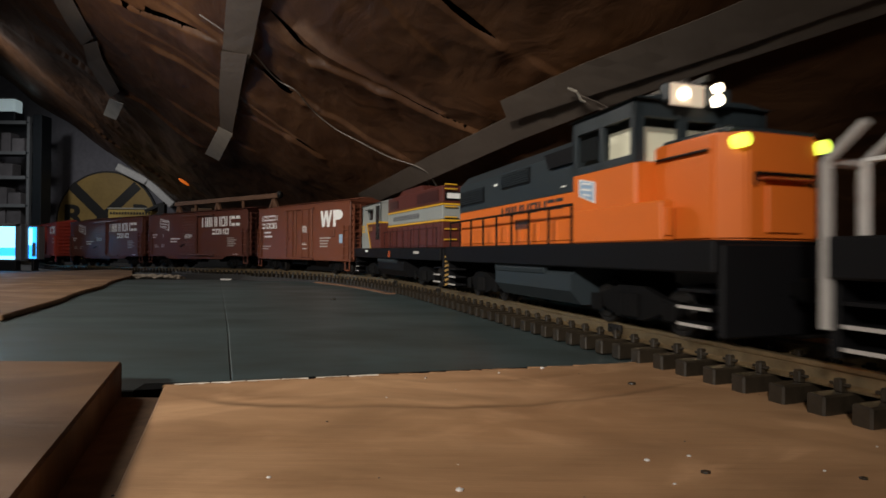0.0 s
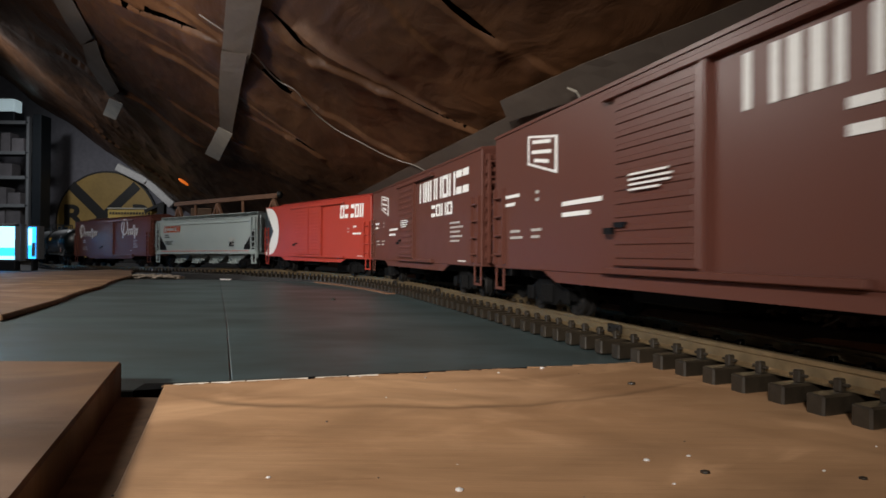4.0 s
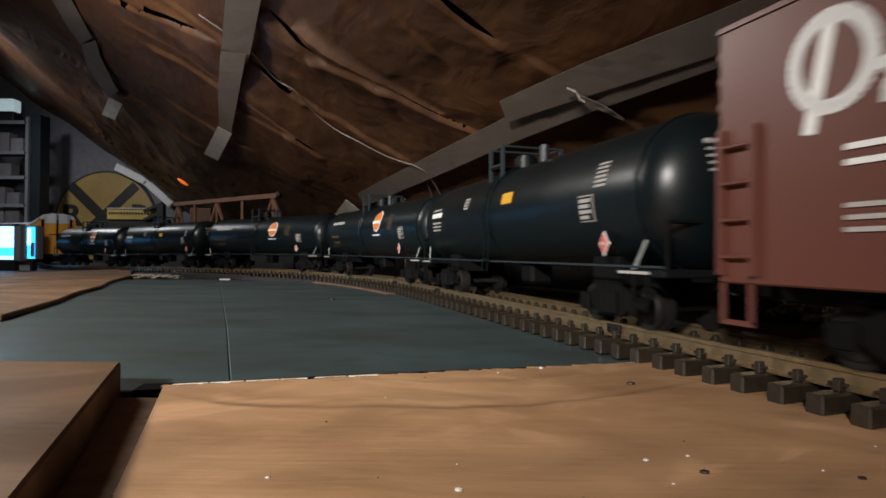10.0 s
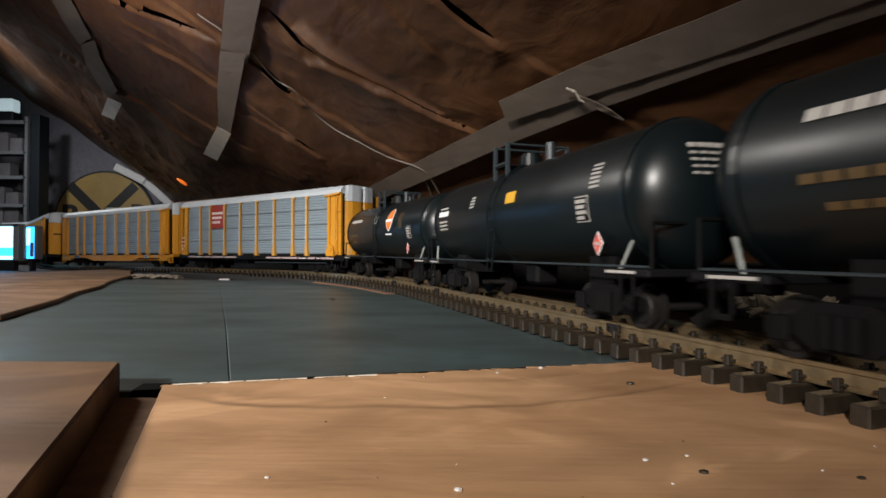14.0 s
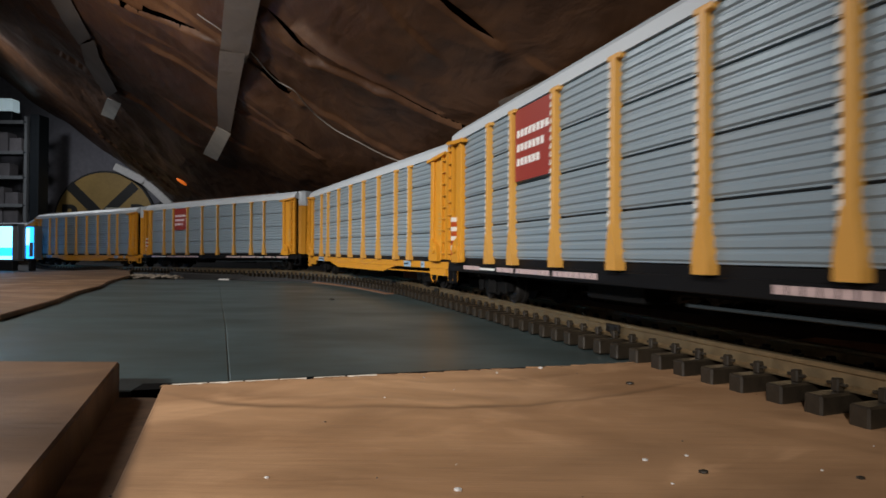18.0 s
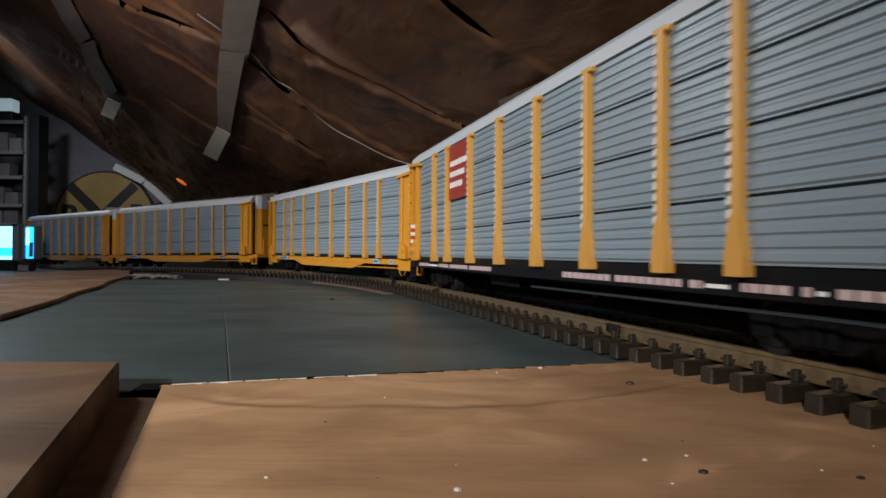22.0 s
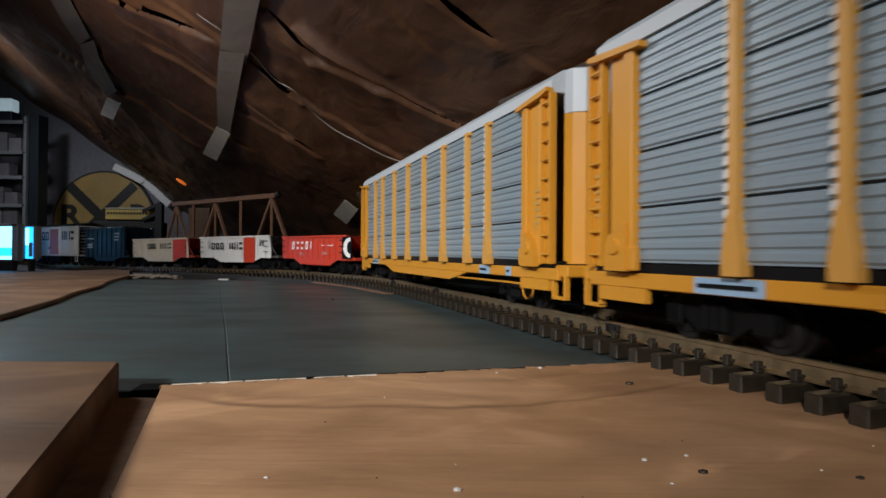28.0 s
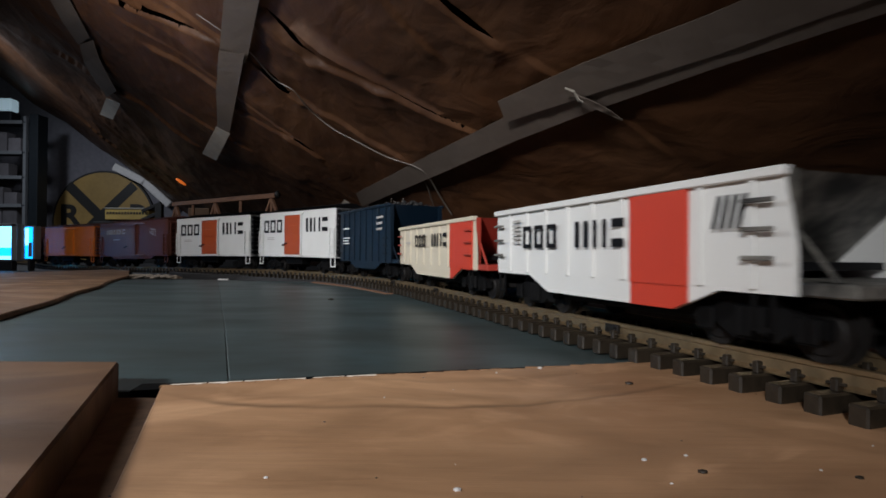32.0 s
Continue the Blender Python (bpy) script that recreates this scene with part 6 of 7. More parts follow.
def script(car, L, f0, f1, z, h, n, y, first, rest=0.34):
    """A tall looped stroke and a run of small slanted loops, in place of a script name."""
    x0, x1 = -L / 2 + L * f0, -L / 2 + L * f1
    pts = []
    for i in range(25):
        u = i / 24
        a = 2 * math.pi * u * 1.25
        pts.append((x0 + first * (0.35 + 0.45 * math.cos(a)) * 1.0, z + h * (0.20 + 0.45 * math.sin(a))))
    pts.append((x0 + first * 0.1, z - h * 0.42))
    tail = []
    for i in range(n * 8 + 1):
        u = i / (n * 8)
        tall = 1.0 if int(u * n) not in (n // 2 + 1,) else 2.4
        tail.append((x0 + first * 0.8 + (x1 - x0 - first * 0.8) * u + 0.10 * h * math.sin(2 * math.pi * u * n), z - h * 0.12 + h * rest * 0.5 * tall * math.sin(2 * math.pi * u * n + 1.2)))
    bm = bmesh.new()
    for run_pts, r in ((pts, 0.0028), (tail, 0.0021)):
        for (ax, az), (bx, bz) in zip(run_pts, run_pts[1:]):
            dx, dz = bx - ax, bz - az
            k = r / max(math.hypot(dx, dz), 1e-6)
            v = [bm.verts.new(p) for p in ((ax - dz * k - dx * k, y - 0.0007, az + dx * k - dz * k), (ax + dz * k - dx * k, y - 0.0007, az - dx * k - dz * k), (bx + dz * k + dx * k, y - 0.0007, bz - dx * k + dz * k), (bx - dz * k + dx * k, y - 0.0007, bz + dx * k + dz * k))]
            f = bm.faces.new(v)
            e = bmesh.ops.extrude_face_region(bm, geom=[f])
            bmesh.ops.translate(bm, verts=[q for q in e["geom"] if isinstance(q, bmesh.types.BMVert)], vec=(0, 0.0006, 0))
    bmesh.ops.recalc_face_normals(bm, faces=bm.faces)
    part("script_stroke", bm, LETTER, car, "white looped script stroke")


car, L = boxcar("boxcar", "reddish brown model boxcar with white script lettering", -4.890, -4.345, MAROON_BROWN, door=(0.385, 0.544), track=(0.37, 0.80))
script(car, L, 0.085, 0.325, 0.116, 0.040, 7, Y0, 0.034)
script(car, L, 0.660, 0.850, 0.117, 0.052, 5, Y0, 0.042)
lines(car, L, 0.22, 0.32, 0.102, 0.004, 1, Y0)
lines(car, L, 0.12, 0.17, 0.086, 0.012, 2, Y0)
lines(car, L, 0.12, 0.21, 0.062, 0.014, 3, Y0, LETTER_DIM)
lines(car, L, 0.800, 0.850, 0.072, 0.026, 6, Y0, LETTER_DIM)
lines(car, L, 0.76, 0.79, 0.052, 0.003, 1, Y0)

# ---------------------------------------------------------------- covered hopper


def covered_hopper(front, back):
    car = empty("covered_hopper_car")
    tagged(car, "pale grey model covered hopper with red dots along its sill", "hopper car", "freight cars of the train")
    L = back - front - 0.034
    h, W = L / 2, 0.104
    z0, z1 = 0.050, 0.142
    # bulging sides that narrow to the ends: rings along the body
    rings = []
    prof = [(0.0, 0.0), (0.90, 0.0)] + [(0.955 + 0.045 * math.sin(math.pi * (0.04 + 0.88 * i / 12)), 0.02 + 0.80 * i / 12) for i in range(13)] + [(0.955, 0.86), (0.91, 0.92), (0.80, 0.97), (0.40, 1.0)]
    full = prof[1:] + [(-y, z) for y, z in reversed(prof[1:])]
    bm = bmesh.new()
    xs = [-h + 0.006, -h + 0.020, -h + 0.045, h - 0.045, h - 0.020, h - 0.006]
    cut = [0.62, 0.36, 0.0, 0.0, 0.36, 0.62]
    for x, c in zip(xs, cut):
        rings.append([bm.verts.new((x, y * W / 2, z0 + (z1 - z0) * max(z, c * (1 - z) + z))) for y, z in full])
    n = len(full)
    for a, b in zip(rings, rings[1:]):
        for i in range(n):
            bm.faces.new((a[i], a[(i + 1) % n], b[(i + 1) % n], b[i]))
    bm.faces.new(rings[0]), bm.faces.new(rings[-1][::-1])
    bmesh.ops.recalc_face_normals(bm, faces=bm.faces)
    part("body", bm, HOPPER, car, smooth=False)
    for z in (0.124, 0.131, 0.1365):
        part("roof_seam", boxes(((-h + 0.006, -W / 2 * (1.0 if z < 0.13 else 0.94) - 0.0012, z), (h - 0.006, -W / 2 * 0.9, z + 0.0018))), HOPPER, car)
    for y in (-W / 2 - 0.001, W / 2 - 0.003):
        part("side_sill", boxes(((-h, y, 0.0400), (h, y + 0.004, 0.0515)), bevel=0.0006), HOPPER, car)
    for i in range(52):
        x = -h + 0.03 + (L - 0.06) * i / 51
        sign_plate(car, x - 0.0015, x + 0.0015, 0.0468, 0.0495, -W / 2 - 0.001, ORANGE_RED, "reflector")
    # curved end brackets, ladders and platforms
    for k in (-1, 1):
        # black side plates put in for the shade under the sloping ends
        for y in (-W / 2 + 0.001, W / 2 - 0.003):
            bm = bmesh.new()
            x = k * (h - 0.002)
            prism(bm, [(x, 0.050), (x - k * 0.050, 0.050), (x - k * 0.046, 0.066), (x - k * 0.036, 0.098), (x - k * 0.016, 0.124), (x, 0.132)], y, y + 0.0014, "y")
            part("end_shadow_plate", bm, INK, car, "black curved plate painting the shade of the open end")
        ladder(car, k * (h - 0.010), -W / 2 - 0.0004, 0.050, 0.134, HOPPER, 0.016, 6)
        ladder(car, k * (h - 0.010), W / 2 + 0.0004, 0.050, 0.134, HOPPER, 0.016, 6)
        ladder(car, -0.030, k * h, 0.045, 0.140, HOPPER, 0.020, 7, axis="y")
        part("end_platform", boxes(((min(k * h, k * (h + 0.006)), -W / 2, 0.040), (max(k * h, k * (h + 0.006)), W / 2, 0.043))), HOPPER, car)
        part("end_post", boxes(*[((k * h - 0.002, y - 0.002, 0.030), (k * h + 0.002, y + 0.002, 0.140)) for y in (-0.049, 0.049)]), HOPPER, car)
        part("step", boxes(((k * (h - 0.018), -W / 2 - 0.001, 0.016), (k * (h - 0.014), -W / 2 + 0.001, 0.040)), ((k * (h - 0.004), -W / 2 - 0.001, 0.016), (k * h, -W / 2 + 0.001, 0.040)), ((k * (h - 0.018), -W / 2 - 0.001, 0.015), (k * h, -W / 2 + 0.001, 0.018))), HOPPER, car)
        part("slope_sheet", boxes(((k * (h - 0.050) - 0.001, -0.045, 0.050), (k * (h - 0.050) + 0.001, 0.045, 0.128))), HOPPER, car)
    part("roof_walk", boxes(*[((-h + 0.004, y - 0.006, 0.1480), (h - 0.004, y + 0.006, 0.1495)) for y in (-0.034, 0.034)]), HOPPER, car)
    for i in range(13):
        x = -h + 0.008 + (L - 0.016) * i / 12
        part("walk_bracket", boxes(((x - 0.001, -0.041, 0.138), (x + 0.001, 0.041, 0.1482))), HOPPER, car)
    for i in range(4):
        x = -h * 0.54 + h * 1.08 * i / 3
        bm = bmesh.new()
        prism(bm, [(x - 0.047, 0.0405), (x + 0.047, 0.0405), (x + 0.016, 0.0205), (x - 0.016, 0.0205)], -0.033, 0.033, "y")
        o = part("discharge_bay", bm, HOPPER, car)
        for y in (-0.044, 0.036):
            bm = boxes(((x - 0.018, y, 0.0165), (x + 0.018, y + 0.008, 0.0205)), ((x - 0.016, y - 0.002, 0.0185), (x - 0.012, y + 0.006, 0.026)), ((x + 0.012, y - 0.002, 0.0185), (x + 0.016, y + 0.006, 0.026)),
                       ((x - 0.003, y - 0.003, 0.0125), (x + 0.003, y + 0.005, 0.019)), bevel=0.0006)
            rod(bm, (x - 0.022, y, 0.0160), (x + 0.022, y, 0.0160), 0.0014, 8)
            part("outlet_gate", bm, HOPPER, o, "grey outlet gate with its bar")
    couplers(car, h)
    part("underframe", boxes(((-h, -0.012, 0.026), (h, 0.012, 0.040))), DARK, car)
    trucks(car, (-L * 0.36, L * 0.36))
    shapes(car, L, 0.09, 0.155, 0.112, 0.018, "ob", -W / 2 - 0.0004, DOOR_RED, lean=0.003, stroke=0.19)
    shapes(car, L, 0.165, 0.27, 0.112, 0.018, "boii", -W / 2 - 0.0004, DOOR_RED, lean=0.003, stroke=0.19)
    lines(car, L, 0.10, 0.16, 0.092, 0.012, 2, -W / 2 - 0.0004, INK)
    lines(car, L, 0.10, 0.19, 0.073, 0.012, 3, -W / 2, INK)
    lines(car, L, 0.76, 0.82, 0.078, 0.012, 3, -W / 2, LETTER_DIM)
    sign_plate(car, h * 0.52, h * 0.60, 0.060, 0.072, -W / 2 + 0.0005, INK, "placard", "black printed panel")
    lines(car, L, 0.785, 0.80, 0.066, 0.009, 3, -W / 2 - 0.0004, LETTER)
    join_train(car, front, back)


covered_hopper(-5.385, -4.890)

# ---------------------------------------------------------------- tank cars


def lathe_x(bm, prof, n=40, cz=0.0):
    rings = []
    for x, r in prof:
        rings.append([bm.verts.new((x, r * math.cos(2 * math.pi * i / n), cz + r * math.sin(2 * math.pi * i / n))) for i in range(n)])
    for a, b in zip(rings, rings[1:]):
        for i in range(n):
            bm.faces.new((a[i], a[(i + 1) % n], b[(i + 1) % n], b[i]))
    bm.faces.new(rings[0]), bm.faces.new(rings[-1][::-1])
    bmesh.ops.recalc_face_normals(bm, faces=bm.faces)
    return bm


CZ, CR = 0.0860, 0.0495


def on_tank(x, ang):
    """A place on the tank's skin; ang is in degrees up from the side that faces the camera."""
    a = radians(ang)
    return Vector((x, -(CR + 0.0004) * math.cos(a), CZ + (CR + 0.0004) * math.sin(a)))


def tank_patch(car, x0, x1, a0, a1, mat, name="lettering", label="", shape=None):
    """A thin painted patch that follows the tank's curve."""
    bm = bmesh.new()
    n = 8
    grid = []
    for j in range(n + 1):
        v = j / n
        u0, u1 = shape(v) if shape else (0.0, 1.0)
        row = []
        for i in range(5):
            u = u0 + (u1 - u0) * i / 4
            row.append(bm.verts.new(on_tank(x0 + (x1 - x0) * u, a0 + (a1 - a0) * v)))
        grid.append(row)
    for a, b in zip(grid, grid[1:]):
        for i in range(4):
            bm.faces.new((a[i], a[i + 1], b[i + 1], b[i]))
    r = bmesh.ops.extrude_face_region(bm, geom=list(bm.faces))
    for v in [g for g in r["geom"] if isinstance(g, bmesh.types.BMVert)]:
        d = Vector((0, v.co.y, v.co.z - CZ)).normalized()
        v.co += d * 0.0003
    bmesh.ops.recalc_face_normals(bm, faces=bm.faces)
    return part(name, bm, mat, car, label)


def tank_words(car, x0, x1, a, da, n, mat, fill=0.62):
    w = (x1 - x0) / n
    for i in range(n):
        tank_patch(car, x0 + w * i, x0 + w * (i + fill), a - da / 2, a + da / 2, mat)


def oval(v):
    h = math.sqrt(max(0.0, 1 - (2 * v - 1) ** 2)) * 0.5
    return 0.5 - h, 0.5 + h


def diamond(v):
    h = 0.5 - abs(v - 0.5)
    return 0.5 - h, 0.5 + h + 1e-4


GOLD_DIM = paint("faded_gold", (0.095, 0.058, 0.022), 0.6)
ORANGE_MARK = paint("mark_orange", (0.72, 0.20, 0.03))
PALE_RED = paint("placard_red", (0.60, 0.12, 0.10))


def tank_car(front, back, marked):
    car = empty("tank_car")
    tagged(car, "black model tank car with " + ("an orange oval mark" if marked else "a small yellow label"), "tank car", "freight cars of the train")
    L = back - front - 0.030
    h = L / 2 + 0.005
    bm = bmesh.new()
    prof = [(-h, 0.004)] + [(-h + 0.030 * (1 - math.cos(a)), CR * math.sin(a)) for a in [math.pi / 2 * i / 9 for i in range(1, 10)]]
    prof = prof + [(-x, r) for x, r in reversed(prof)]
    lathe_x(bm, prof, 48, CZ)
    part("tank", bm, TANK, car, smooth=True)
    for x in (-h + 0.031, h - 0.031, -0.026 * L):
        bm = bmesh.new()
        lathe_x(bm, [(x - 0.0022, CR), (x - 0.0022, CR + 0.0009), (x + 0.0022, CR + 0.0009), (x + 0.0022, CR)], 48, CZ)
        part("band", bm, TANK, car)
    # ladder beside the platform that follows the tank, and the platform on top
    lx, px = -0.026 * L, -0.024 * L - 0.014
    for side in (-1, 1):
        bm = bmesh.new()
        for k in (-1, 1):
            pts = [(lx + k * 0.0062, side * (CR + 0.002), 0.030)] + [(lx + k * 0.0062, side * (CR + 0.002) * math.cos(radians(a)), CZ + (CR + 0.002) * math.sin(radians(a))) for a in range(-20, 71, 10)]
            for a, b in zip(pts, pts[1:]):
                rod(bm, a, b, 0.0007, 6)
        for a in range(-30, 71, 12):
            y, z = side * (CR + 0.002) * math.cos(radians(a)), CZ + (CR + 0.002) * math.sin(radians(a))
            rod(bm, (lx - 0.0062, y, z), (lx + 0.0062, y, z), 0.0006, 6)
        rod(bm, (lx - 0.0062, side * (CR + 0.002), 0.042), (lx + 0.0062, side * (CR + 0.002), 0.042), 0.0008, 6)
        part("ladder", bm, TANK, car)
    part("top_platform", boxes(((px - 0.0155, -0.034, 0.1335), (px + 0.0155, 0.034, 0.1350))), DARK, car)
    for x in (px - 0.0145, px + 0.0145):
        for y in (-0.033, 0.033):
            part("rail_post", boxes(((x - 0.0022, y - 0.0014, 0.116), (x + 0.0022, y + 0.0014, 0.156))), LOCO_GREY, car)
        part("platform_rail", rods([((x, -0.033, 0.155), (x, 0.033, 0.155))], 0.0012), LOCO_GREY, car)
    part("platform_rail", rods([((px - 0.0145, 0.033, 0.155), (px + 0.0145, 0.033, 0.155))], 0.0012), LOCO_GREY, car)
    part("platform_edge_rail", rods([((px - 0.0145, -0.0335, 0.1365), (px + 0.0145, -0.0335, 0.1365))], 0.0016), LOCO_GREY, car)
    bm = bmesh.new()
    rod(bm, (px, 0, 0.132), (px, 0, 0.146), 0.012, 18)
    rod(bm, (px, 0, 0.146), (px, 0, 0.149), 0.009, 18)
    part("hatch", bm, TANK, car)
    for x, y, z in ((px + 0.050, -0.006, 0.151), (px + 0.020, 0.012, 0.147)):
        part("valve", rods([((x, y, 0.133), (x, y, z))], 0.0045, 10), LOCO_GREY, car)
    # frame: side rails, end platforms, saddles
    for y in (-0.047, 0.047):
        part("side_rail", rods([((-L / 2 + 0.004, y, 0.0400), (L / 2 - 0.004, y, 0.0400))], 0.0009), LOCO_GREY, car)
    for k in (-1, 1):
        part("end_platform", boxes(((min(k * (L / 2 - 0.045), k * L / 2), -0.050, 0.0340), (max(k * (L / 2 - 0.045), k * L / 2), 0.050, 0.0385)), bevel=0.0008), INK, car)
        part("platform_edge", boxes(((min(k * (L / 2 - 0.040), k * (L / 2 - 0.012)), -0.0512, 0.0358), (max(k * (L / 2 - 0.040), k * (L / 2 - 0.012)), -0.0500, 0.0375))), LETTER_DIM, car, "pale reflective edge strip")
        part("saddle", boxes(((k * L * 0.33 - 0.016, -0.030, 0.026), (k * L * 0.33 + 0.016, 0.030, 0.046))), DARK, car)
        for s in (-1, 1):
            part("brace", rods([((k * (L / 2 - 0.030), s * 0.0470, 0.038), (k * (L / 2 - 0.022), s * 0.0440, 0.056))], 0.0011), LOCO_PALE, car)
        part("grab_rail", rods([((k * (L / 2 - 0.002), -0.046, 0.038), (k * (L / 2 - 0.002), -0.046, 0.066)), ((k * (L / 2 - 0.002), -0.046, 0.066), (k * (L / 2 - 0.002), 0.046, 0.066)), ((k * (L / 2 - 0.002), 0.046, 0.038), (k * (L / 2 - 0.002), 0.046, 0.066))], 0.0012), DARK, car)
        part("step", boxes(((k * (L / 2 - 0.020) - 0.007, -0.0505, 0.016), (k * (L / 2 - 0.020) + 0.007, -0.0490, 0.019)), ((k * (L / 2 - 0.020) - 0.007, -0.0505, 0.016), (k * (L / 2 - 0.020) - 0.005, -0.0490, 0.036)), ((k * (L / 2 - 0.020) + 0.005, -0.0505, 0.016), (k * (L / 2 - 0.020) + 0.007, -0.0490, 0.036))), DARK, car)
    part("bottom_outlet", boxes(((-0.012, -0.012, 0.018), (0.012, 0.012, 0.040)), bevel=0.003), DARK, car)
    couplers(car, L / 2)
    trucks(car, (-L * 0.36, L * 0.36))
    # print and marks on the side
    if marked:
        tank_words(car, -L * 0.38, -L * 0.23, 24, 7, 8, LETTER_DIM, 0.85)
        tank_words(car, -L * 0.38, -L * 0.28, -8, 5, 5, GOLD_DIM, 0.8)
        tank_words(car, -L * 0.36, -L * 0.29, -22, 4, 4, GOLD_DIM, 0.8)
        tank_patch(car, L * 0.102, L * 0.168, -4, 42, LETTER, "mark", "white-edged orange oval mark", oval)
        tank_patch(car, L * 0.107, L * 0.163, -2, 40, ORANGE_MARK, "mark_field", "", oval).location = (0, -0.0004, 0.0002)
        tank_patch(car, L * 0.100, L * 0.163, 13, 18.5, LETTER, "mark_band").location = (0, -0.0008, 0.0003)
        tank_patch(car, L * 0.100, L * 0.165, -11, -8.6, LETTER)
        for k in range(6):
            tank_words(car, L * 0.232, L * 0.272, 26 - 5 * k, 2.6, 4, GOLD_DIM, 0.7)
        at, o = 0.309, 0.058
    else:
        tank_words(car, -L * 0.40, -L * 0.32, 10, 7, 5, LETTER, 0.85)
        tank_words(car, -L * 0.40, -L * 0.33, 18, 2.2, 5, LETTER_DIM, 0.85)
        for k in range(3):
            tank_words(car, -L * 0.392, -L * 0.325, -1 - 5 * k, 2.2, 5 - k, LETTER_DIM, 0.8)
        for k in range(4):
            tank_words(car, -L * 0.165, -L * 0.135, 24 - 4 * k, 2.0, 3, LETTER_DIM, 0.8)
        tank_patch(car, L * 0.045, L * 0.090, 8, 20, STRIPE, "label", "yellow paper label")
        for k in range(6):
            tank_words(car, L * 0.358, L * 0.385, 26 - 3.6 * k, 1.8, 3, LETTER_DIM, 0.8)
        at, o = 0.368, 0.0
    tank_patch(car, L * (at + o - 0.048), L * (at + o - 0.012), -19, 2, LETTER_DIM, "placard")
    tank_patch(car, L * (at + o - 0.0465), L * (at + o - 0.0135), -18.0, 1.0, INK, "placard_field").location = (0, -0.0004, 0)
    for k in range(4):
        tank_patch(car, L * (at + o - 0.0445), L * (at + o - (0.0165, 0.020, 0.0165, 0.024)[k]), -3.6 - 4.4 * k, -0.8 - 4.4 * k, LETTER_DIM).location = (0, -0.0008, 0)
    # diamond placard on a bracket below the belly line
    xm, zm = L * (at + 0.006), 0.0545
    for name, q, y, mat, label in (("placard", 1.0, -0.0470, LETTER, "diamond placard plate"), ("placard_field", 0.84, -0.0474, PALE_RED, "red diamond field"), ("placard_band", 0.0, -0.0478, LETTER_DIM, "")):
        bm = bmesh.new()
        w, h2 = 0.0056 * q, 0.0082 * q
        prism(bm, [(xm - w, zm), (xm, zm - h2), (xm + w, zm), (xm, zm + h2)] if q else [(xm - 0.0028, zm - 0.0010), (xm + 0.0028, zm - 0.0010), (xm + 0.0028, zm + 0.0010), (xm - 0.0028, zm + 0.0010)], y, y + 0.0005, "y")
        part(name, bm, mat, car, label)
    part("placard_bracket", rods([((xm, -0.0465, zm), (xm, -0.0395, zm))], 0.0012), DARK, car)
    # print on the leading tank head
    bm = bmesh.new()
    for k in range(5):
        for j in range(4 - k // 2):
            y, z = -0.020 + 0.006 * j, CZ + 0.026 - 0.0042 * k
            rr = min(math.hypot(y, z - CZ) / CR, 0.99)
            x = h - 0.030 * (1 - math.sqrt(1 - rr * rr))
            box(bm, (x - 0.002, y, z), (x + 0.0012, y + 0.0048, z + (0.0026 if k == 0 else 0.0014)))
    part("lettering", bm, LETTER_DIM, car)
    join_train(car, front, back, 0.36)


TANKS = (-4.345, -3.835, -3.303, -2.782, -2.319, -1.862)
for i in range(5):
    tank_car(TANKS[i], TANKS[i + 1], i in (1, 2, 4))

# ---------------------------------------------------------------- auto racks
POSTS = [-0.2283, -0.1783, -0.1070, -0.0357, 0.0357, 0.1070, 0.1783, 0.2283]
RW = 0.104
TIER0, TIER1 = 0.0420, 0.1720


def corrugated(x0, x1, z0, z1):
    """A folded zinc panel, five ridges high."""
    bm = bmesh.new()
    n, out = 5, []
    p = (z1 - z0) / n
    for i in range(n):
        z = z0 + p * i
        out += [(0.0, z), (0.0, z + p * 0.16), (-0.0010, z + p * 0.34), (-0.0010, z + p * 0.80)]
    out += [(0.0, z1), (0.0025, z1), (0.0025, z0)]
    prism(bm, out, x0, x1)
    me = bpy.data.meshes.new("panel")
    bm.to_mesh(me)
    bm.free()
    me.materials.append(PANEL)
    return me


BAYS = list(zip([-0.298] + POSTS, POSTS + [0.298]))
TIERS = [(TIER0 + (TIER1 - TIER0) / 4 * i + 0.0008, TIER0 + (TIER1 - TIER0) / 4 * (i + 1) - 0.0008) for i in range(4)]
PANELS = {(a, i): corrugated(a[0] + 0.0008, a[1] - 0.0008, *t) for a in BAYS for i, t in enumerate(TIERS)}


POST_TAN = paint("post_tan", (0.60, 0.31, 0.065), 0.42)


def post_mesh():
    bm = bmesh.new()
    y = -RW / 2
    box(bm, (-0.0021, y - 0.0058, TIER0 - 0.002), (0.0021, y + 0.001, TIER1 - 0.002), 0.0005)
    box(bm, (-0.0060, y - 0.0052, TIER1 - 0.0035), (0.0060, y + 0.001, TIER1), 0.0006)
    # flared foot
    prism(bm, [(-0.0022, 0.066), (0.0022, 0.066), (0.0052, 0.047), (0.0052, 0.0375), (-0.0052, 0.0375), (-0.0052, 0.047)], y - 0.0062, y + 0.001, "y")
    me = bpy.data.meshes.new("post")
    bm.to_mesh(me)
    bm.free()
    me.materials.append(POST_TAN)
    return me


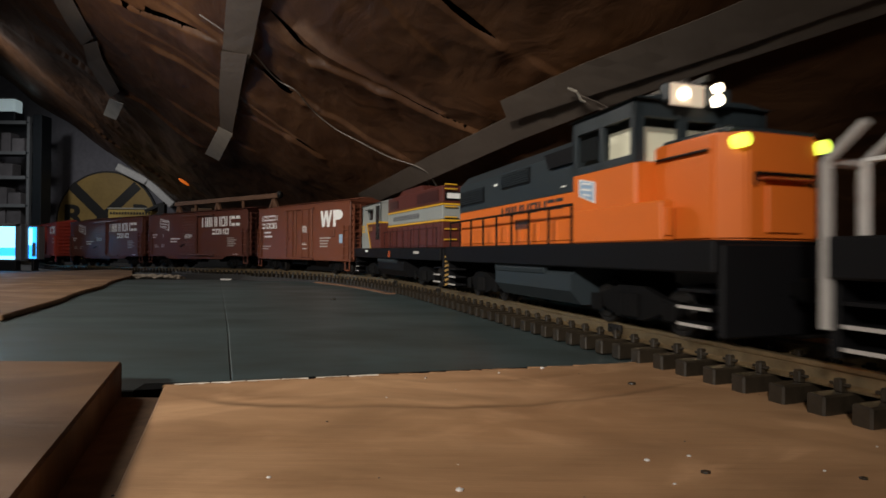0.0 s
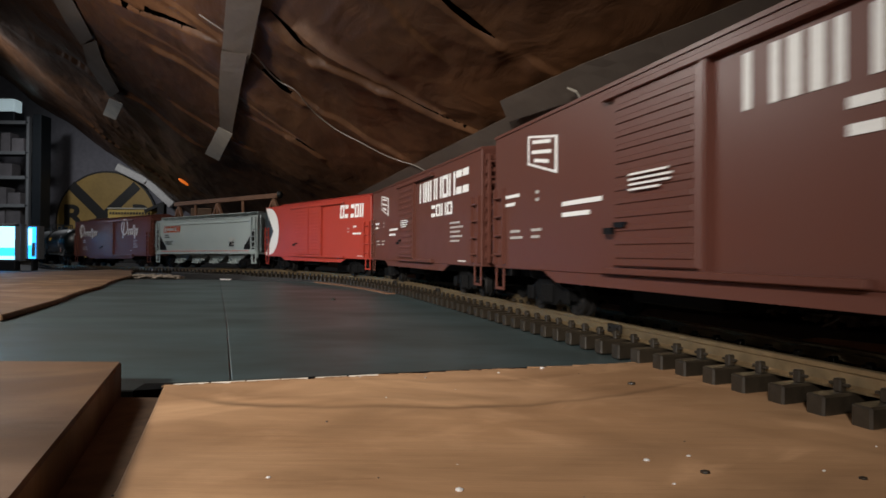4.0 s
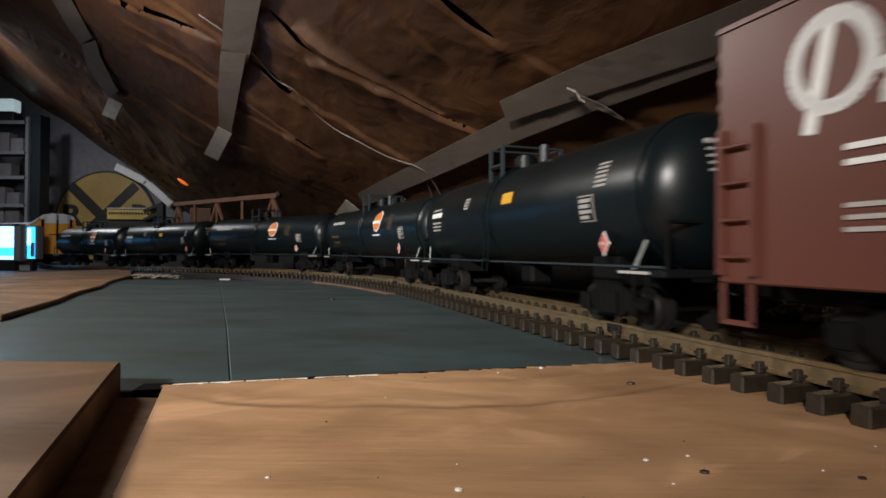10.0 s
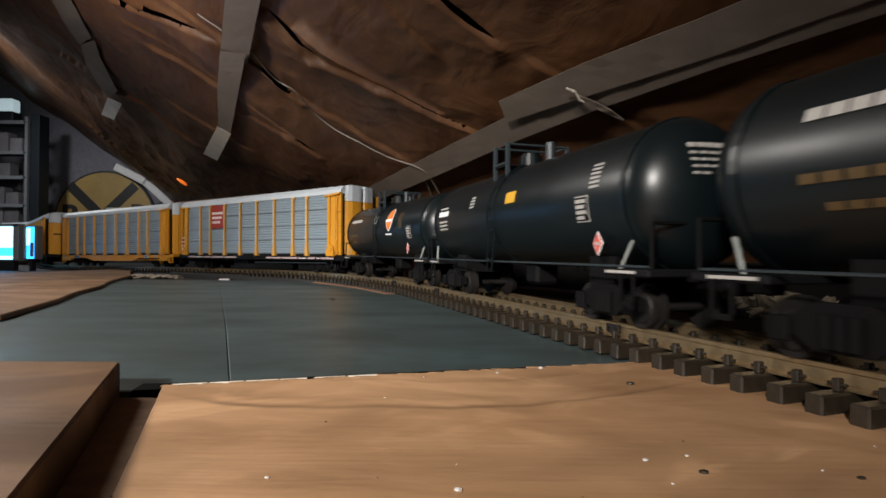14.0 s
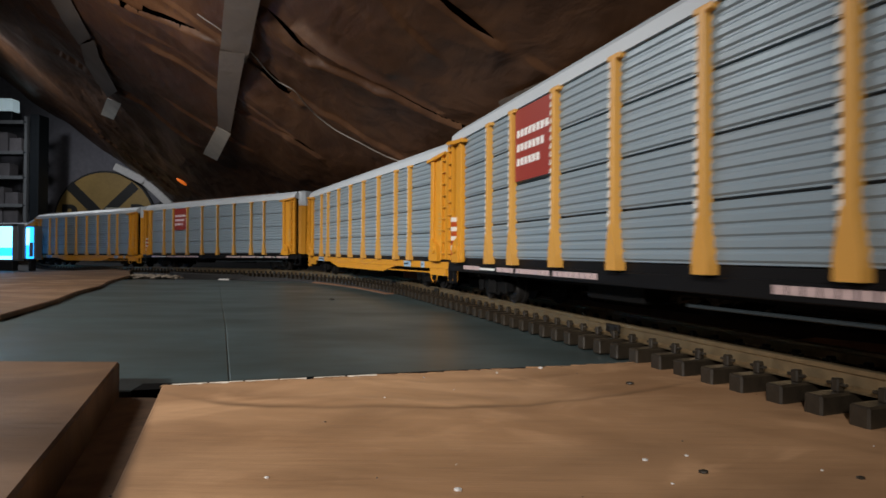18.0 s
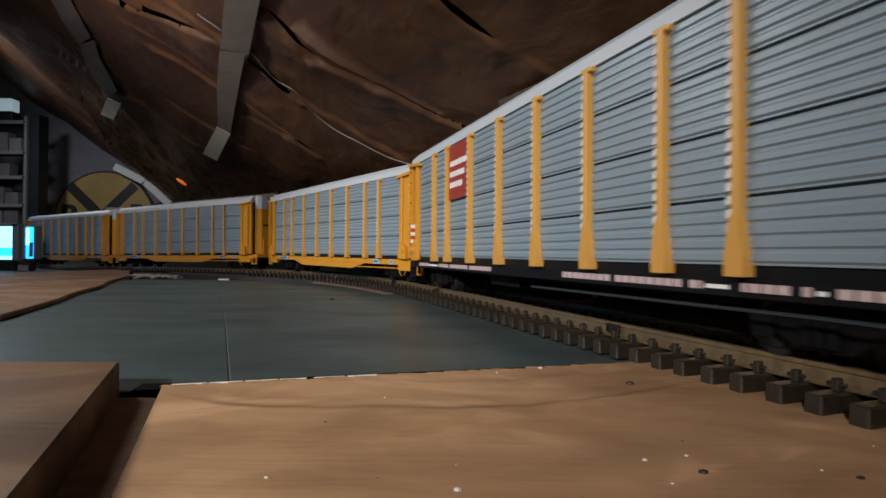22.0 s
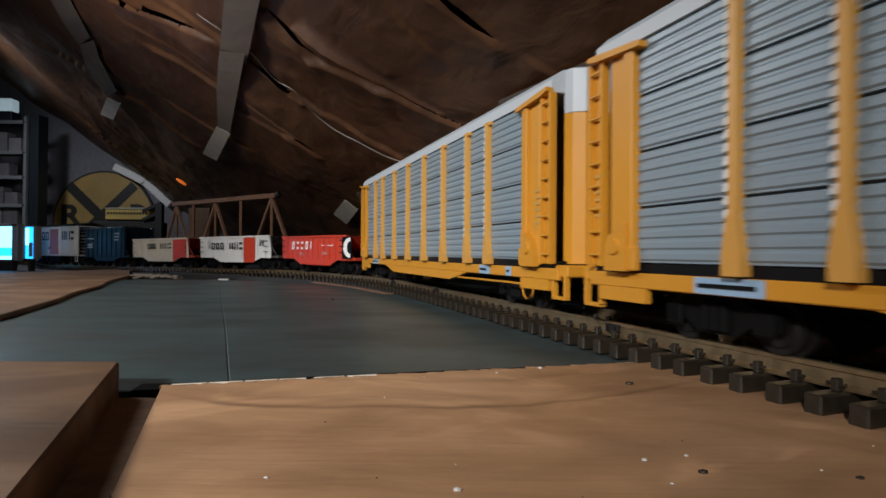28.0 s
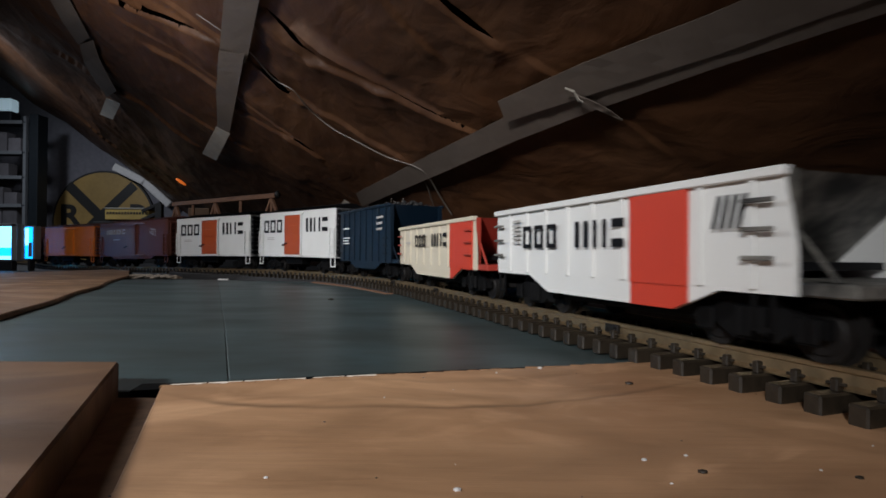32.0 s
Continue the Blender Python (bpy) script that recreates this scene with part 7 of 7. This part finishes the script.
def edge_mesh():
    """Pale lugs beside a post that paint the glints on the panel edges."""
    bm = bmesh.new()
    y = -RW / 2
    for i in range(20):
        z = TIER0 + 0.004 + (TIER1 - TIER0 - 0.006) * i / 20
        prism(bm, [(y - 0.0060, z), (y - 0.0006, z), (y - 0.0006, z + 0.0040), (y - 0.0052, z + 0.0040)], -0.0042, -0.0021)
    me = bpy.data.meshes.new("post_edge")
    bm.to_mesh(me)
    bm.free()
    me.materials.append(EDGE_GLINT)
    return me


# near-white, for the light caught along the panel ends
EDGE_GLINT = paint("pale_edge_glint", (0.62, 0.62, 0.60), 0.35)
POST = post_mesh()
POST_EDGE = edge_mesh()


def auto_rack(front, back, base, signed):
    yellow_base = base is YELLOW
    car = empty("auto_rack_car")
    tagged(car, "grey ribbed auto rack on a " + ("yellow" if yellow_base else "black") + " flat car" + (" with red sign" if signed else ""), "auto rack", "auto racks of the train")
    h = 0.346
    for side in (0, 1):
        turn = Matrix.Rotation(math.pi, 4, "Z") if side else Matrix.Identity(4)
        for a in BAYS:
            for i in range(4):
                o = part_mesh("panel", PANELS[(a, i)], None, car)
                o.matrix_basis = turn @ Matrix.Translation((0, -RW / 2, 0))
        for x in POSTS:
            o = part_mesh("post", POST, None, car)
            o.matrix_basis = turn @ Matrix.Translation((x, 0, 0))
            part_mesh("post_edge", POST_EDGE, None, o, "row of pale lugs painting panel-edge glints")["kind"] = "stuff"
        for k in (-1, 1):
            bm = bmesh.new()
            lo, hi = sorted((k * 0.298, k * 0.3215))
            box(bm, (lo, -RW / 2 - 0.002, TIER0 - 0.003), (hi, -RW / 2 + 0.003, TIER1), 0.0008)
            o = part("corner_panel", bm, YELLOW, car)
            o.matrix_basis = turn
            part("ladder_back", boxes(((k * 0.3345 - 0.0070, -RW / 2 - 0.0012, 0.040), (k * 0.3345 + 0.0070, -RW / 2 + 0.0016, TIER1 - 0.001)), bevel=0.0005), YELLOW, o)
            ladder(o, k * 0.3345, -RW / 2 - 0.0012, 0.040, TIER1 - 0.001, YELLOW, 0.0125, 9)
            bm = bmesh.new()
            prism(bm, [(k * 0.304, 0.066), (k * 0.318, 0.058), (k * 0.321, 0.046), (k * 0.321, 0.0375), (k * 0.301, 0.0375), (k * 0.301, 0.066)], -RW / 2 - 0.0072, -RW / 2 - 0.0015, "y")
            part("panel_foot", bm, YELLOW, o)
            part("corner_post", boxes(((k * 0.302 - 0.004, -RW / 2 - 0.0052, TIER0 - 0.004), (k * 0.302 + 0.004, -RW / 2 - 0.001, TIER1)), ((k * 0.302 - 0.007, -RW / 2 - 0.006, 0.038), (k * 0.302 + 0.007, -RW / 2 - 0.001, 0.052)), bevel=0.0006), YELLOW, o)
            bm = bmesh.new()
            prism(bm, [(k * 0.290, TIER1 - 0.006), (k * 0.330, TIER1 - 0.0025), (k * 0.340, TIER1 - 0.0005), (k * 0.340, TIER1 + 0.0025), (k * 0.328, TIER1 + 0.0015), (k * 0.290, TIER1 - 0.0025)], -RW / 2 - 0.0072, -RW / 2 - 0.001, "y")
            part("top_bracket", bm, YELLOW, o)
            bm = bmesh.new()
            bmesh.ops.create_cone(bm, cap_ends=True, segments=12, radius1=0.0065, radius2=0.0045, depth=0.006, matrix=Matrix.Translation((k * 0.311, -RW / 2 - 0.006, 0.052)) @ Euler((math.pi / 2, 0, 0)).to_matrix().to_4x4())
            part("winch", bm, YELLOW, o)
            if not yellow_base and k < 0:
                for i in range(8):
                    part("corner_reflector", boxes(((-0.3212, -RW / 2 - 0.0078, 0.046 + 0.0052 * i), (-0.3180, -RW / 2 - 0.0018, 0.0508 + 0.0052 * i))), WHITE if i % 2 else DOOR_RED, o)
            lines(o, 0.70, 0.953 if k > 0 else 0.02, 0.968 if k > 0 else 0.035, 0.085, 0.030, 6, -RW / 2 - 0.002, GOLD)
    part("inner_liner", boxes(((-0.297, -RW / 2 + 0.0035, 0.040), (0.297, RW / 2 - 0.0035, TIER1))), GREY_FRAME, car)
    # roof with rounded shoulders
    bm = bmesh.new()
    prism(bm, [(-RW / 2 - 0.002, TIER1), (RW / 2 + 0.002, TIER1), (RW / 2 + 0.001, TIER1 + 0.009), (RW / 2 - 0.008, TIER1 + 0.017), (0.02, TIER1 + 0.021),
               (-0.02, TIER1 + 0.021), (-RW / 2 + 0.008, TIER1 + 0.017), (-RW / 2 - 0.001, TIER1 + 0.009)], -0.338, 0.338)
    part("roof", bm, RACK_ROOF, car, "pale grey ribbed roof")
    for i in range(23):
        x = -0.330 + 0.66 * i / 22
        bm = bmesh.new()
        prism(bm, [(-RW / 2 + 0.010, TIER1 + 0.0168), (-0.02, TIER1 + 0.0225), (0.02, TIER1 + 0.0225), (RW / 2 - 0.010, TIER1 + 0.0168)], x - 0.002, x + 0.002)
        part("roof_rib", bm, RACK_ROOF, car)
    # end doors: two bowed leaves, yellow below and grey above
    for k in (-1, 1):
        for s in (-1, 1):
            out = [(0.0028 * s, 0.007), (0.005 * s, 0.010), (0.012 * s, 0.0105), (0.030 * s, 0.0085), (0.038 * s, 0.003), (0.041 * s, -0.004), (0.0028 * s, -0.004)]
            out = out if s * k > 0 else out[::-1]
            for name, z0, z1, m in (("end_door", 0.040, 0.156, YELLOW), ("end_door_top", 0.1565, 0.190, RACK_ROOF)):
                bm = bmesh.new()
                prism(bm, [(k * (0.341 + x), y) for y, x in out], z0, z1, "z")
                d = part(name, bm, m, car)
                if name == "end_door":
                    part("door_latch", boxes(((k * 0.350 - 0.002, s * 0.014 - 0.012, 0.112), (k * 0.350 + 0.003, s * 0.014 + 0.012, 0.116))), INK, d)
                    part("door_plate", boxes(((k * 0.3505 - 0.001, s * 0.018 - 0.008, 0.040), (k * 0.3505 + 0.0015, s * 0.018 + 0.008, 0.078)), bevel=0.0005), YELLOW, d)
        part("end_ledge", boxes(((min(k * 0.338, k * 0.356), -0.050, 0.030), (max(k * 0.338, k * 0.356), 0.050, 0.039)), bevel=0.001), base, car)
        part("end_step", boxes(((k * 0.345 - 0.009, -0.051, 0.014), (k * 0.345 - 0.007, -0.046, 0.034)), ((k * 0.345 + 0.007, -0.051, 0.014), (k * 0.345 + 0.009, -0.046, 0.034)), ((k * 0.345 - 0.009, -0.051, 0.013), (k * 0.345 + 0.009, -0.046, 0.0155)), bevel=0.0004), base, car)
    # flat car
    part("deck_slot", boxes(((-0.340, -RW / 2 + 0.001, 0.0365), (0.340, RW / 2 - 0.001, 0.0420))), INK, car)
    for s in (-1, 1):
        y = s * RW / 2
        a, b = sorted((y, y - s * 0.004))
        part("side_sill", boxes(((-h, a, 0.0275), (h, b, 0.0365)), bevel=0.0006), base, car)
        if yellow_base:
            bm = bmesh.new()
            prism(bm, [(-0.17, 0.0275), (0.17, 0.0275), (0.12, 0.0180), (-0.12, 0.0180)], a, b, "y")
            part("belly_sill", bm, base, car)
            for k in (-1, 1):
                part("end_skirt", boxes(((k * 0.312 - 0.024, a, 0.019), (k * 0.312 + 0.020, b, 0.0275))), base, car)
        for k, x0, x1 in ((0, -0.255, -0.215), (1, 0.205, 0.228), (2, 0.262, 0.272)):
            sa, sb = sorted((y + s * 0.0002, y + s * 0.0009))
            pl = part("placard", boxes(((s * x0 if s < 0 else x0, sa, 0.0280), (s * x1 if s < 0 else x1, sb, 0.0362)) if s > 0 else ((x0, sa, 0.0280), (x1, sb, 0.0362))), INK if not yellow_base else STICKER, car)
            if s < 0:
                lines(pl, 0.706, (x0 + 0.353) / 0.706 + 0.004, (x1 + 0.353) / 0.706 - 0.004, 0.0322, 0.005, 1, -RW / 2 - 0.0009, LETTER if not yellow_base else INK)
        if not yellow_base:
            for i in range(10):
                x = -0.30 + 0.062 * i
                if abs(x + 0.02) < 0.035:
                    continue
                sa, sb = sorted((y + s * 0.0002, y + s * 0.0008))
                part("reflector", boxes(*[((x + 0.0072 * j, sa, 0.0305), (x + 0.0072 * j + 0.0058, sb, 0.0345)) for j in range(8)]), PINK, car)
    part("centre_sill", boxes(((-h, -0.014, 0.022), (h, 0.014, 0.036)), ((-0.09, -0.038, 0.016), (-0.03, -0.016, 0.034)), ((0.02, 0.012, 0.016), (0.08, 0.036, 0.034)), bevel=0.001), DARK, car)
    bm = bmesh.new()
    rod(bm, (0.02, -0.050, 0.0205), (0.26, -0.050, 0.0220), 0.0010, 6)
    bmesh.ops.create_cone(bm, cap_ends=False, segments=16, radius1=0.0095, radius2=0.0095, depth=0.0012, matrix=Matrix.Translation((0.300, -0.0515, 0.019)) @ Euler((math.pi / 2, 0, 0)).to_matrix().to_4x4())
    bmesh.ops.create_cone(bm, cap_ends=False, segments=16, radius1=0.0082, radius2=0.0082, depth=0.0012, matrix=Matrix.Translation((0.300, -0.0515, 0.019)) @ Euler((math.pi / 2, 0, 0)).to_matrix().to_4x4())
    rod(bm, (0.26, -0.050, 0.0220), (0.292, -0.0515, 0.022), 0.0010, 6)
    part("hand_brake", bm, base if yellow_base else LOCO_GREY, car, "hand brake wheel with its rod")
    couplers(car, h + 0.004, 0.024, 0.022)
    trucks(car, (-0.255, 0.255))
    if signed:
        x0, x1 = POSTS[1] + 0.004, POSTS[2] - 0.004
        z0, z1 = 0.1090, 0.1700
        sg = part("sign_panel", boxes(((x0, -RW / 2 - 0.0026, z0), (x1, -RW / 2 - 0.0016, z1))), DOOR_RED, car, "red sign panel with three white bars")
        sg.data.materials[0] = SIGN_RED
        for i, (n, z) in enumerate(((8, 0.149), (7, 0.137), (6, 0.125))):
            bars(sg, LETTER, x0 + 0.003, x0 + 0.003 + (x1 - x0 - 0.006) * (n / 8.5), z, 0.0062, n, -RW / 2 - 0.0030)
    join_train(car, front, back, 0.345)


SIGN_RED = paint("sign_red", (0.30, 0.040, 0.030))
for i in range(6):
    auto_rack(-1.852 + 0.7407 * i, -1.1113 + 0.7407 * i, INK if i in (0, 2) else YELLOW, i in (0, 2))

# ---------------------------------------------------------------- open hoppers


def open_hopper(name, label, front, back, body, band=None, ribs=9, ztop=0.085, coal=True, end_mat=None, letters=None, W=0.098):
    car = empty(name)
    tagged(car, label, "hopper car", "freight cars of the train")
    L = back - front - 0.030
    h = L / 2
    zs = 0.030
    e = 0.055
    # side sheets: sloping belly, open end platforms
    out = [(-h + 0.002, ztop), (h - 0.030, ztop), (h - 0.024, 0.050), (h - 0.024, zs), (h - e - 0.010, zs), (h - e - 0.040, zs - 0.012), (-h + e + 0.040, zs - 0.012), (-h + e + 0.010, zs), (-h + 0.004, zs), (-h + 0.002, 0.050)]
    for s in (-1, 1):
        bm = bmesh.new()
        y = s * W / 2
        a, b = sorted((y, y - s * 0.002))
        prism(bm, out, a, b, "y")
        part("side", bm, body, car)
        for i in range(ribs):
            x = -h + 0.03 + (L - 0.075) * i / (ribs - 1)
            a, b = sorted((y, y + s * (0.0022 if coal else 0.0017)))
            part("rib", boxes(((x - 0.0016, a, zs + 0.002), (x + 0.0016, b, ztop - 0.002))), body, car)
        a, b = sorted((y + s * 0.003, y - s * 0.003))
        part("top_rail", boxes(((-h, a, ztop - 0.003), (h - 0.028, b, ztop + 0.0015)), bevel=0.0006), body, car)
        for k in (-1, 1):
            x = -h + 0.013 if k < 0 else h - 0.040
            part("grab_iron", rods([((x - 0.008, y + s * 0.004, z), (x + 0.008, y + s * 0.004, z)) for z in (0.046, 0.059, 0.072)], 0.0012), end_mat or INK, car)
            part("step", boxes(((x - 0.006, min(y, y - s * 0.001), 0.014), (x - 0.004, max(y, y - s * 0.001), zs)), ((x + 0.004, min(y, y - s * 0.001), 0.014), (x + 0.006, max(y, y - s * 0.001), zs)), ((x - 0.006, min(y, y - s * 0.001), 0.013), (x + 0.006, max(y, y - s * 0.001), 0.015))), DARK, car)
    # end sheets sloping in, platforms, corner posts
    for k in (-1, 1):
        bm = bmesh.new()
        x0 = k * (h - (0.030 if k > 0 else 0.004))
        prism(bm, [(x0, ztop), (x0 - k * 0.003, ztop), (x0 - k * 0.060, 0.034), (x0 - k * 0.055, 0.034)], -W / 2 + 0.002, W / 2 - 0.002, "y")
        part("end_sheet", bm, end_mat or body, car)
        lo, hi = sorted((k * (h - 0.060), k * h))
        part("end_platform", boxes(((lo, -W / 2 + 0.002, 0.030), (hi, W / 2 - 0.002, 0.036)), bevel=0.0008), end_mat or body, car)
        part("end_post", boxes(*[((x0 - 0.0025, y - 0.0025, 0.034), (x0 + 0.0025, y + 0.0025, ztop)) for y in (-W / 2 + 0.004, W / 2 - 0.004)]), end_mat or body, car)
        for y in (-W / 2 + 0.006, W / 2 - 0.006):
            part("end_brace", rods([((x0 + k * 0.002, y, 0.058), (k * (h - 0.010), y, 0.036))], 0.0012), end_mat or body, car)
    part("floor", boxes(((-h + 0.03, -W / 2 + 0.002, 0.040), (h - 0.05, W / 2 - 0.002, 0.044))), INK, car)
    part("underframe", boxes(((-h + 0.004, -0.014, 0.022), (h - 0.004, 0.014, 0.034)), ((-0.07, -0.035, 0.012), (0.07, 0.035, 0.024)), bevel=0.002), DARK, car)
    if band:
        f0, f1, m = band
        x0, x1 = -h + L * f0, -h + L * f1
        bm = bmesh.new()
        lo0 = zs if x0 > h - e - 0.012 else zs - 0.011
        lo1 = zs if x1 > h - e - 0.012 else zs - 0.011
        box(bm, (x0, -W / 2 - 0.0020, zs + 0.001), (x1, -W / 2 + 0.0005, ztop + 0.001))
        k0, k1 = h - e - 0.010, h - e - 0.040
        low = [(x, zs - 0.012 * min(max((k0 - x) / (k0 - k1), 0), 1)) for x in (x0, min(max(k1, x0), x1), min(max(k0, x0), x1), x1)]
        ring = [low[0]] + [q for i, q in enumerate(low[1:]) if q[0] > low[i][0] + 1e-5]
        if min(v for u, v in ring) < zs - 0.001:
            prism(bm, ring + [(x1, zs + 0.002), (x0, zs + 0.002)], -W / 2 - 0.0012, -W / 2 + 0.0005, "y")
        part("colour_band", bm, m, car, "red painted band")
    if coal:
        bm = bmesh.new()
        r = random.Random(len(TRAIN))
        for i in range(160):
            x, y = r.uniform(-h + 0.02, h - 0.05), r.uniform(-W / 2 + 0.006, W / 2 - 0.006)
            z = ztop - 0.006 + 0.009 * (1 - (2 * y / W) ** 2) + r.uniform(0, 0.005)
            bmesh.ops.create_icosphere(bm, subdivisions=1, radius=r.uniform(0.004, 0.007), matrix=Matrix.Translation((x, y, z)) @ Euler((r.random() * 3, r.random() * 3, 0)).to_matrix().to_4x4() @ Matrix.Diagonal((1, 0.8, 0.7, 1)))
        part("load", bm, DECK, car, "black lump load")
    couplers(car, h, 0.028)
    trucks(car, (-L * 0.33, L * 0.33))
    join_train(car, front, back)
    return car, L, -W / 2 - 0.0022


GRIME = material("grimy_end", (0.20, 0.19, 0.165), 0.5, 0, 0.6, 160, 0.95, 45, 0.3, dark=(0.012, 0.012, 0.012))
car, L, y = open_hopper("open_hopper_car", "bright red model ore hopper with white lettering", 2.608, 2.962, ORANGE_RED, coal=False, ztop=0.081, ribs=11)
shapes(car, L, 0.18, 0.47, 0.0610, 0.0175, "o b b o i", y, lean=0.002, gap=0.1, stroke=0.3)
lines(car, L, 0.61, 0.665, 0.061, 0.004, 1, y)
lines(car, L, 0.69, 0.775, 0.061, 0.004, 1, y)
lines(car, L, 0.30, 0.36, 0.042, 0.007, 3, y, LETTER_DIM)
lines(car, L, 0.62, 0.72, 0.044, 0.006, 3, y, LETTER_DIM)
part("mark_field", boxes(((L * 0.378, y - 0.0008, 0.034), (L * 0.484, y, 0.079))), INK, car, "black square field")
bm = bmesh.new()
arc = [math.pi * (0.5 + i / 12) for i in range(13)]
prism(bm, [(L * 0.474 + 0.026 * math.cos(a), 0.0565 + 0.0205 * math.sin(a)) for a in arc] + [(L * 0.478 + 0.014 * math.cos(a), 0.0565 + 0.0130 * math.sin(a)) for a in arc[::-1]], y - 0.0014, y - 0.0004, "y")
part("half_disc", bm, LETTER, car, "white crescent mark")
car, L, y = open_hopper("open_hopper_car", "white model ore hopper with a red band and stained end", 2.962, 3.317, WHITE, band=(0.60, 0.74, ORANGE_RED), coal=False, end_mat=GRIME)
for f0, f1, row in ((0.18, 0.34, "ooo"), (0.42, 0.585, "iinb")):
    shapes(car, L, f0, f1, 0.0610, 0.0180, row, y, INK, gap=0.45)
lines(car, L, 0.12, 0.17, 0.066, 0.022, 6, y, LETTER_DIM)
word(car, L, 0.79, 0.85, 0.068, 0.016, 2, y, INK, lean=0.004)
car, L, y = open_hopper("open_hopper_car", "cream model ore hopper with a red end band", 3.317, 3.682, CREAM, band=(0.70, 0.90, ORANGE_RED), coal=False, end_mat=RED)
for f0, f1, row in ((0.28, 0.42, "ooo"), (0.50, 0.67, "iinb")):
    shapes(car, L, f0, f1, 0.0640, 0.0160, row, y, INK, gap=0.5)
lines(car, L, 0.14, 0.22, 0.062, 0.004, 1, y, LETTER_DIM)
car, L, y = open_hopper("coal_hopper_car", "blue model coal hopper with a heaped black load", 3.682, 4.007, BLUE, coal=True, ztop=0.128, ribs=8)
lines(car, L, 0.10, 0.26, 0.094, 0.006, 1, y)
lines(car, L, 0.10, 0.24, 0.070, 0.016, 3, y)
lines(car, L, 0.72, 0.84, 0.098, 0.030, 3, y, LETTER_DIM)

# ---------------------------------------------------------------- short boxcars behind
for fr, bk in ((4.007, 4.382), (4.382, 4.752)):
    car, L = boxcar("boxcar", "white model boxcar with a brick red door and black ends", fr, bk, WHITE, z0=0.034, z1=0.142, W=0.100, door=(0.375, 0.585), door_mat=DOOR_RED, slats=2, track=(0.36, 0.62), skirt=False, end_mat=INK)
    shapes(car, L, 0.07, 0.33, 0.1075, 0.0310, "ooo", -0.050, INK, gap=0.3)
    shapes(car, L, 0.65, 0.91, 0.1075, 0.0310, "iinb", -0.050, INK, gap=0.3)
    lines(car, L, 0.12, 0.24, 0.078, 0.008, 2, -0.050, LETTER_DIM)
car, L = boxcar("boxcar", "dark brown model boxcar with faded white lettering", 4.752, 5.222, BROWN, z1=0.142, W=0.100, door=(0.42, 0.56))
shapes(car, L, 0.12, 0.44, 0.1130, 0.0150, "niinnonbb", -0.050, LETTER_DIM)
lines(car, L, 0.22, 0.36, 0.088, 0.008, 1, -0.050, LETTER_DIM)
emblem(car, L * 0.30, 0.108, 0.034, 0.028, -0.050, (LETTER_DIM, BROWN))
car, L = boxcar("boxcar", "orange model reefer boxcar with a double door", 5.222, 5.597, paint("reefer_orange", (0.62, 0.17, 0.02)), z1=0.138, W=0.100, door=(0.42, 0.60), slats=2, skirt=False, end_mat=BROWN)
car, L = boxcar("boxcar", "brown model boxcar at the end of the string", 5.597, 6.072, BROWN, z1=0.138, W=0.100)

# ties last: one mesh, shared
tie = tie_mesh()
tie.materials.append(TIE)
spot = -2.8906
while spot < 12.8:
    if spot < 1.2:
        ob = new("tie", tie)
        ob.parent = track
        c = on_track(spot)
        ob.matrix_basis = Matrix.Translation(c) @ Euler((0, 0, radians(heading(spot) + random.uniform(-1.2, 1.2)))).to_matrix().to_4x4()
    spot += 0.0187

# the ties out of the camera's reach, joined
verts, faces = [], []
for lo, hi in ((-13.3, -2.91), (1.21, 12.8)):
    for i in range(int((hi - lo) / 0.0187)):
        spot = lo + 0.0187 * i
        m = Matrix.Translation(on_track(spot)) @ Matrix.Rotation(radians(heading(spot)), 4, "Z")
        k = len(verts)
        verts += [(m @ Vector((x, y, z)))[:] for z in (-0.0182, -0.0083) for x, y in ((-0.0047, -0.047), (0.0047, -0.047), (0.0047, 0.047), (-0.0047, 0.047))]
        faces += [(k + 3, k + 2, k + 1, k), (k + 4, k + 5, k + 6, k + 7)] + [(k + j, k + (j + 1) % 4, k + 4 + (j + 1) % 4, k + 4 + j) for j in range(4)]
me = bpy.data.meshes.new("far_tie")
me.from_pydata(verts, [], faces)
part_mesh("far_tie", me, TIE, track)["kind"] = "stuff"


def motions():
    rows_t = [i * 0.4 for i in range(81)]
    for ob, place, half in TRAIN:
        walk(ob, [(t, car_pose(run(t) - place, half)) for t in rows_t])
    # all axles turn alike with the train's way: one keyed axle for each end of each truck, shared by the rest
    keyed = {}
    for w, x in WHEELSETS:
        if x not in keyed:
            turns = [(i / FPS, run(i / FPS) / R_WHEEL) for i in range(0, 32 * FPS + 1)]
            walk(w, [(t, Matrix.Translation((x, 0, R_WHEEL)) @ Matrix.Rotation(a, 4, "Y")) for t, a in turns])
            keyed[x] = w.animation_data.action
            continue
        w.rotation_mode = "QUATERNION"
        keys = w.animation_data_create()
        keys.action = keyed[x]
        keys.action_slot = keyed[x].slots[0]


motions()
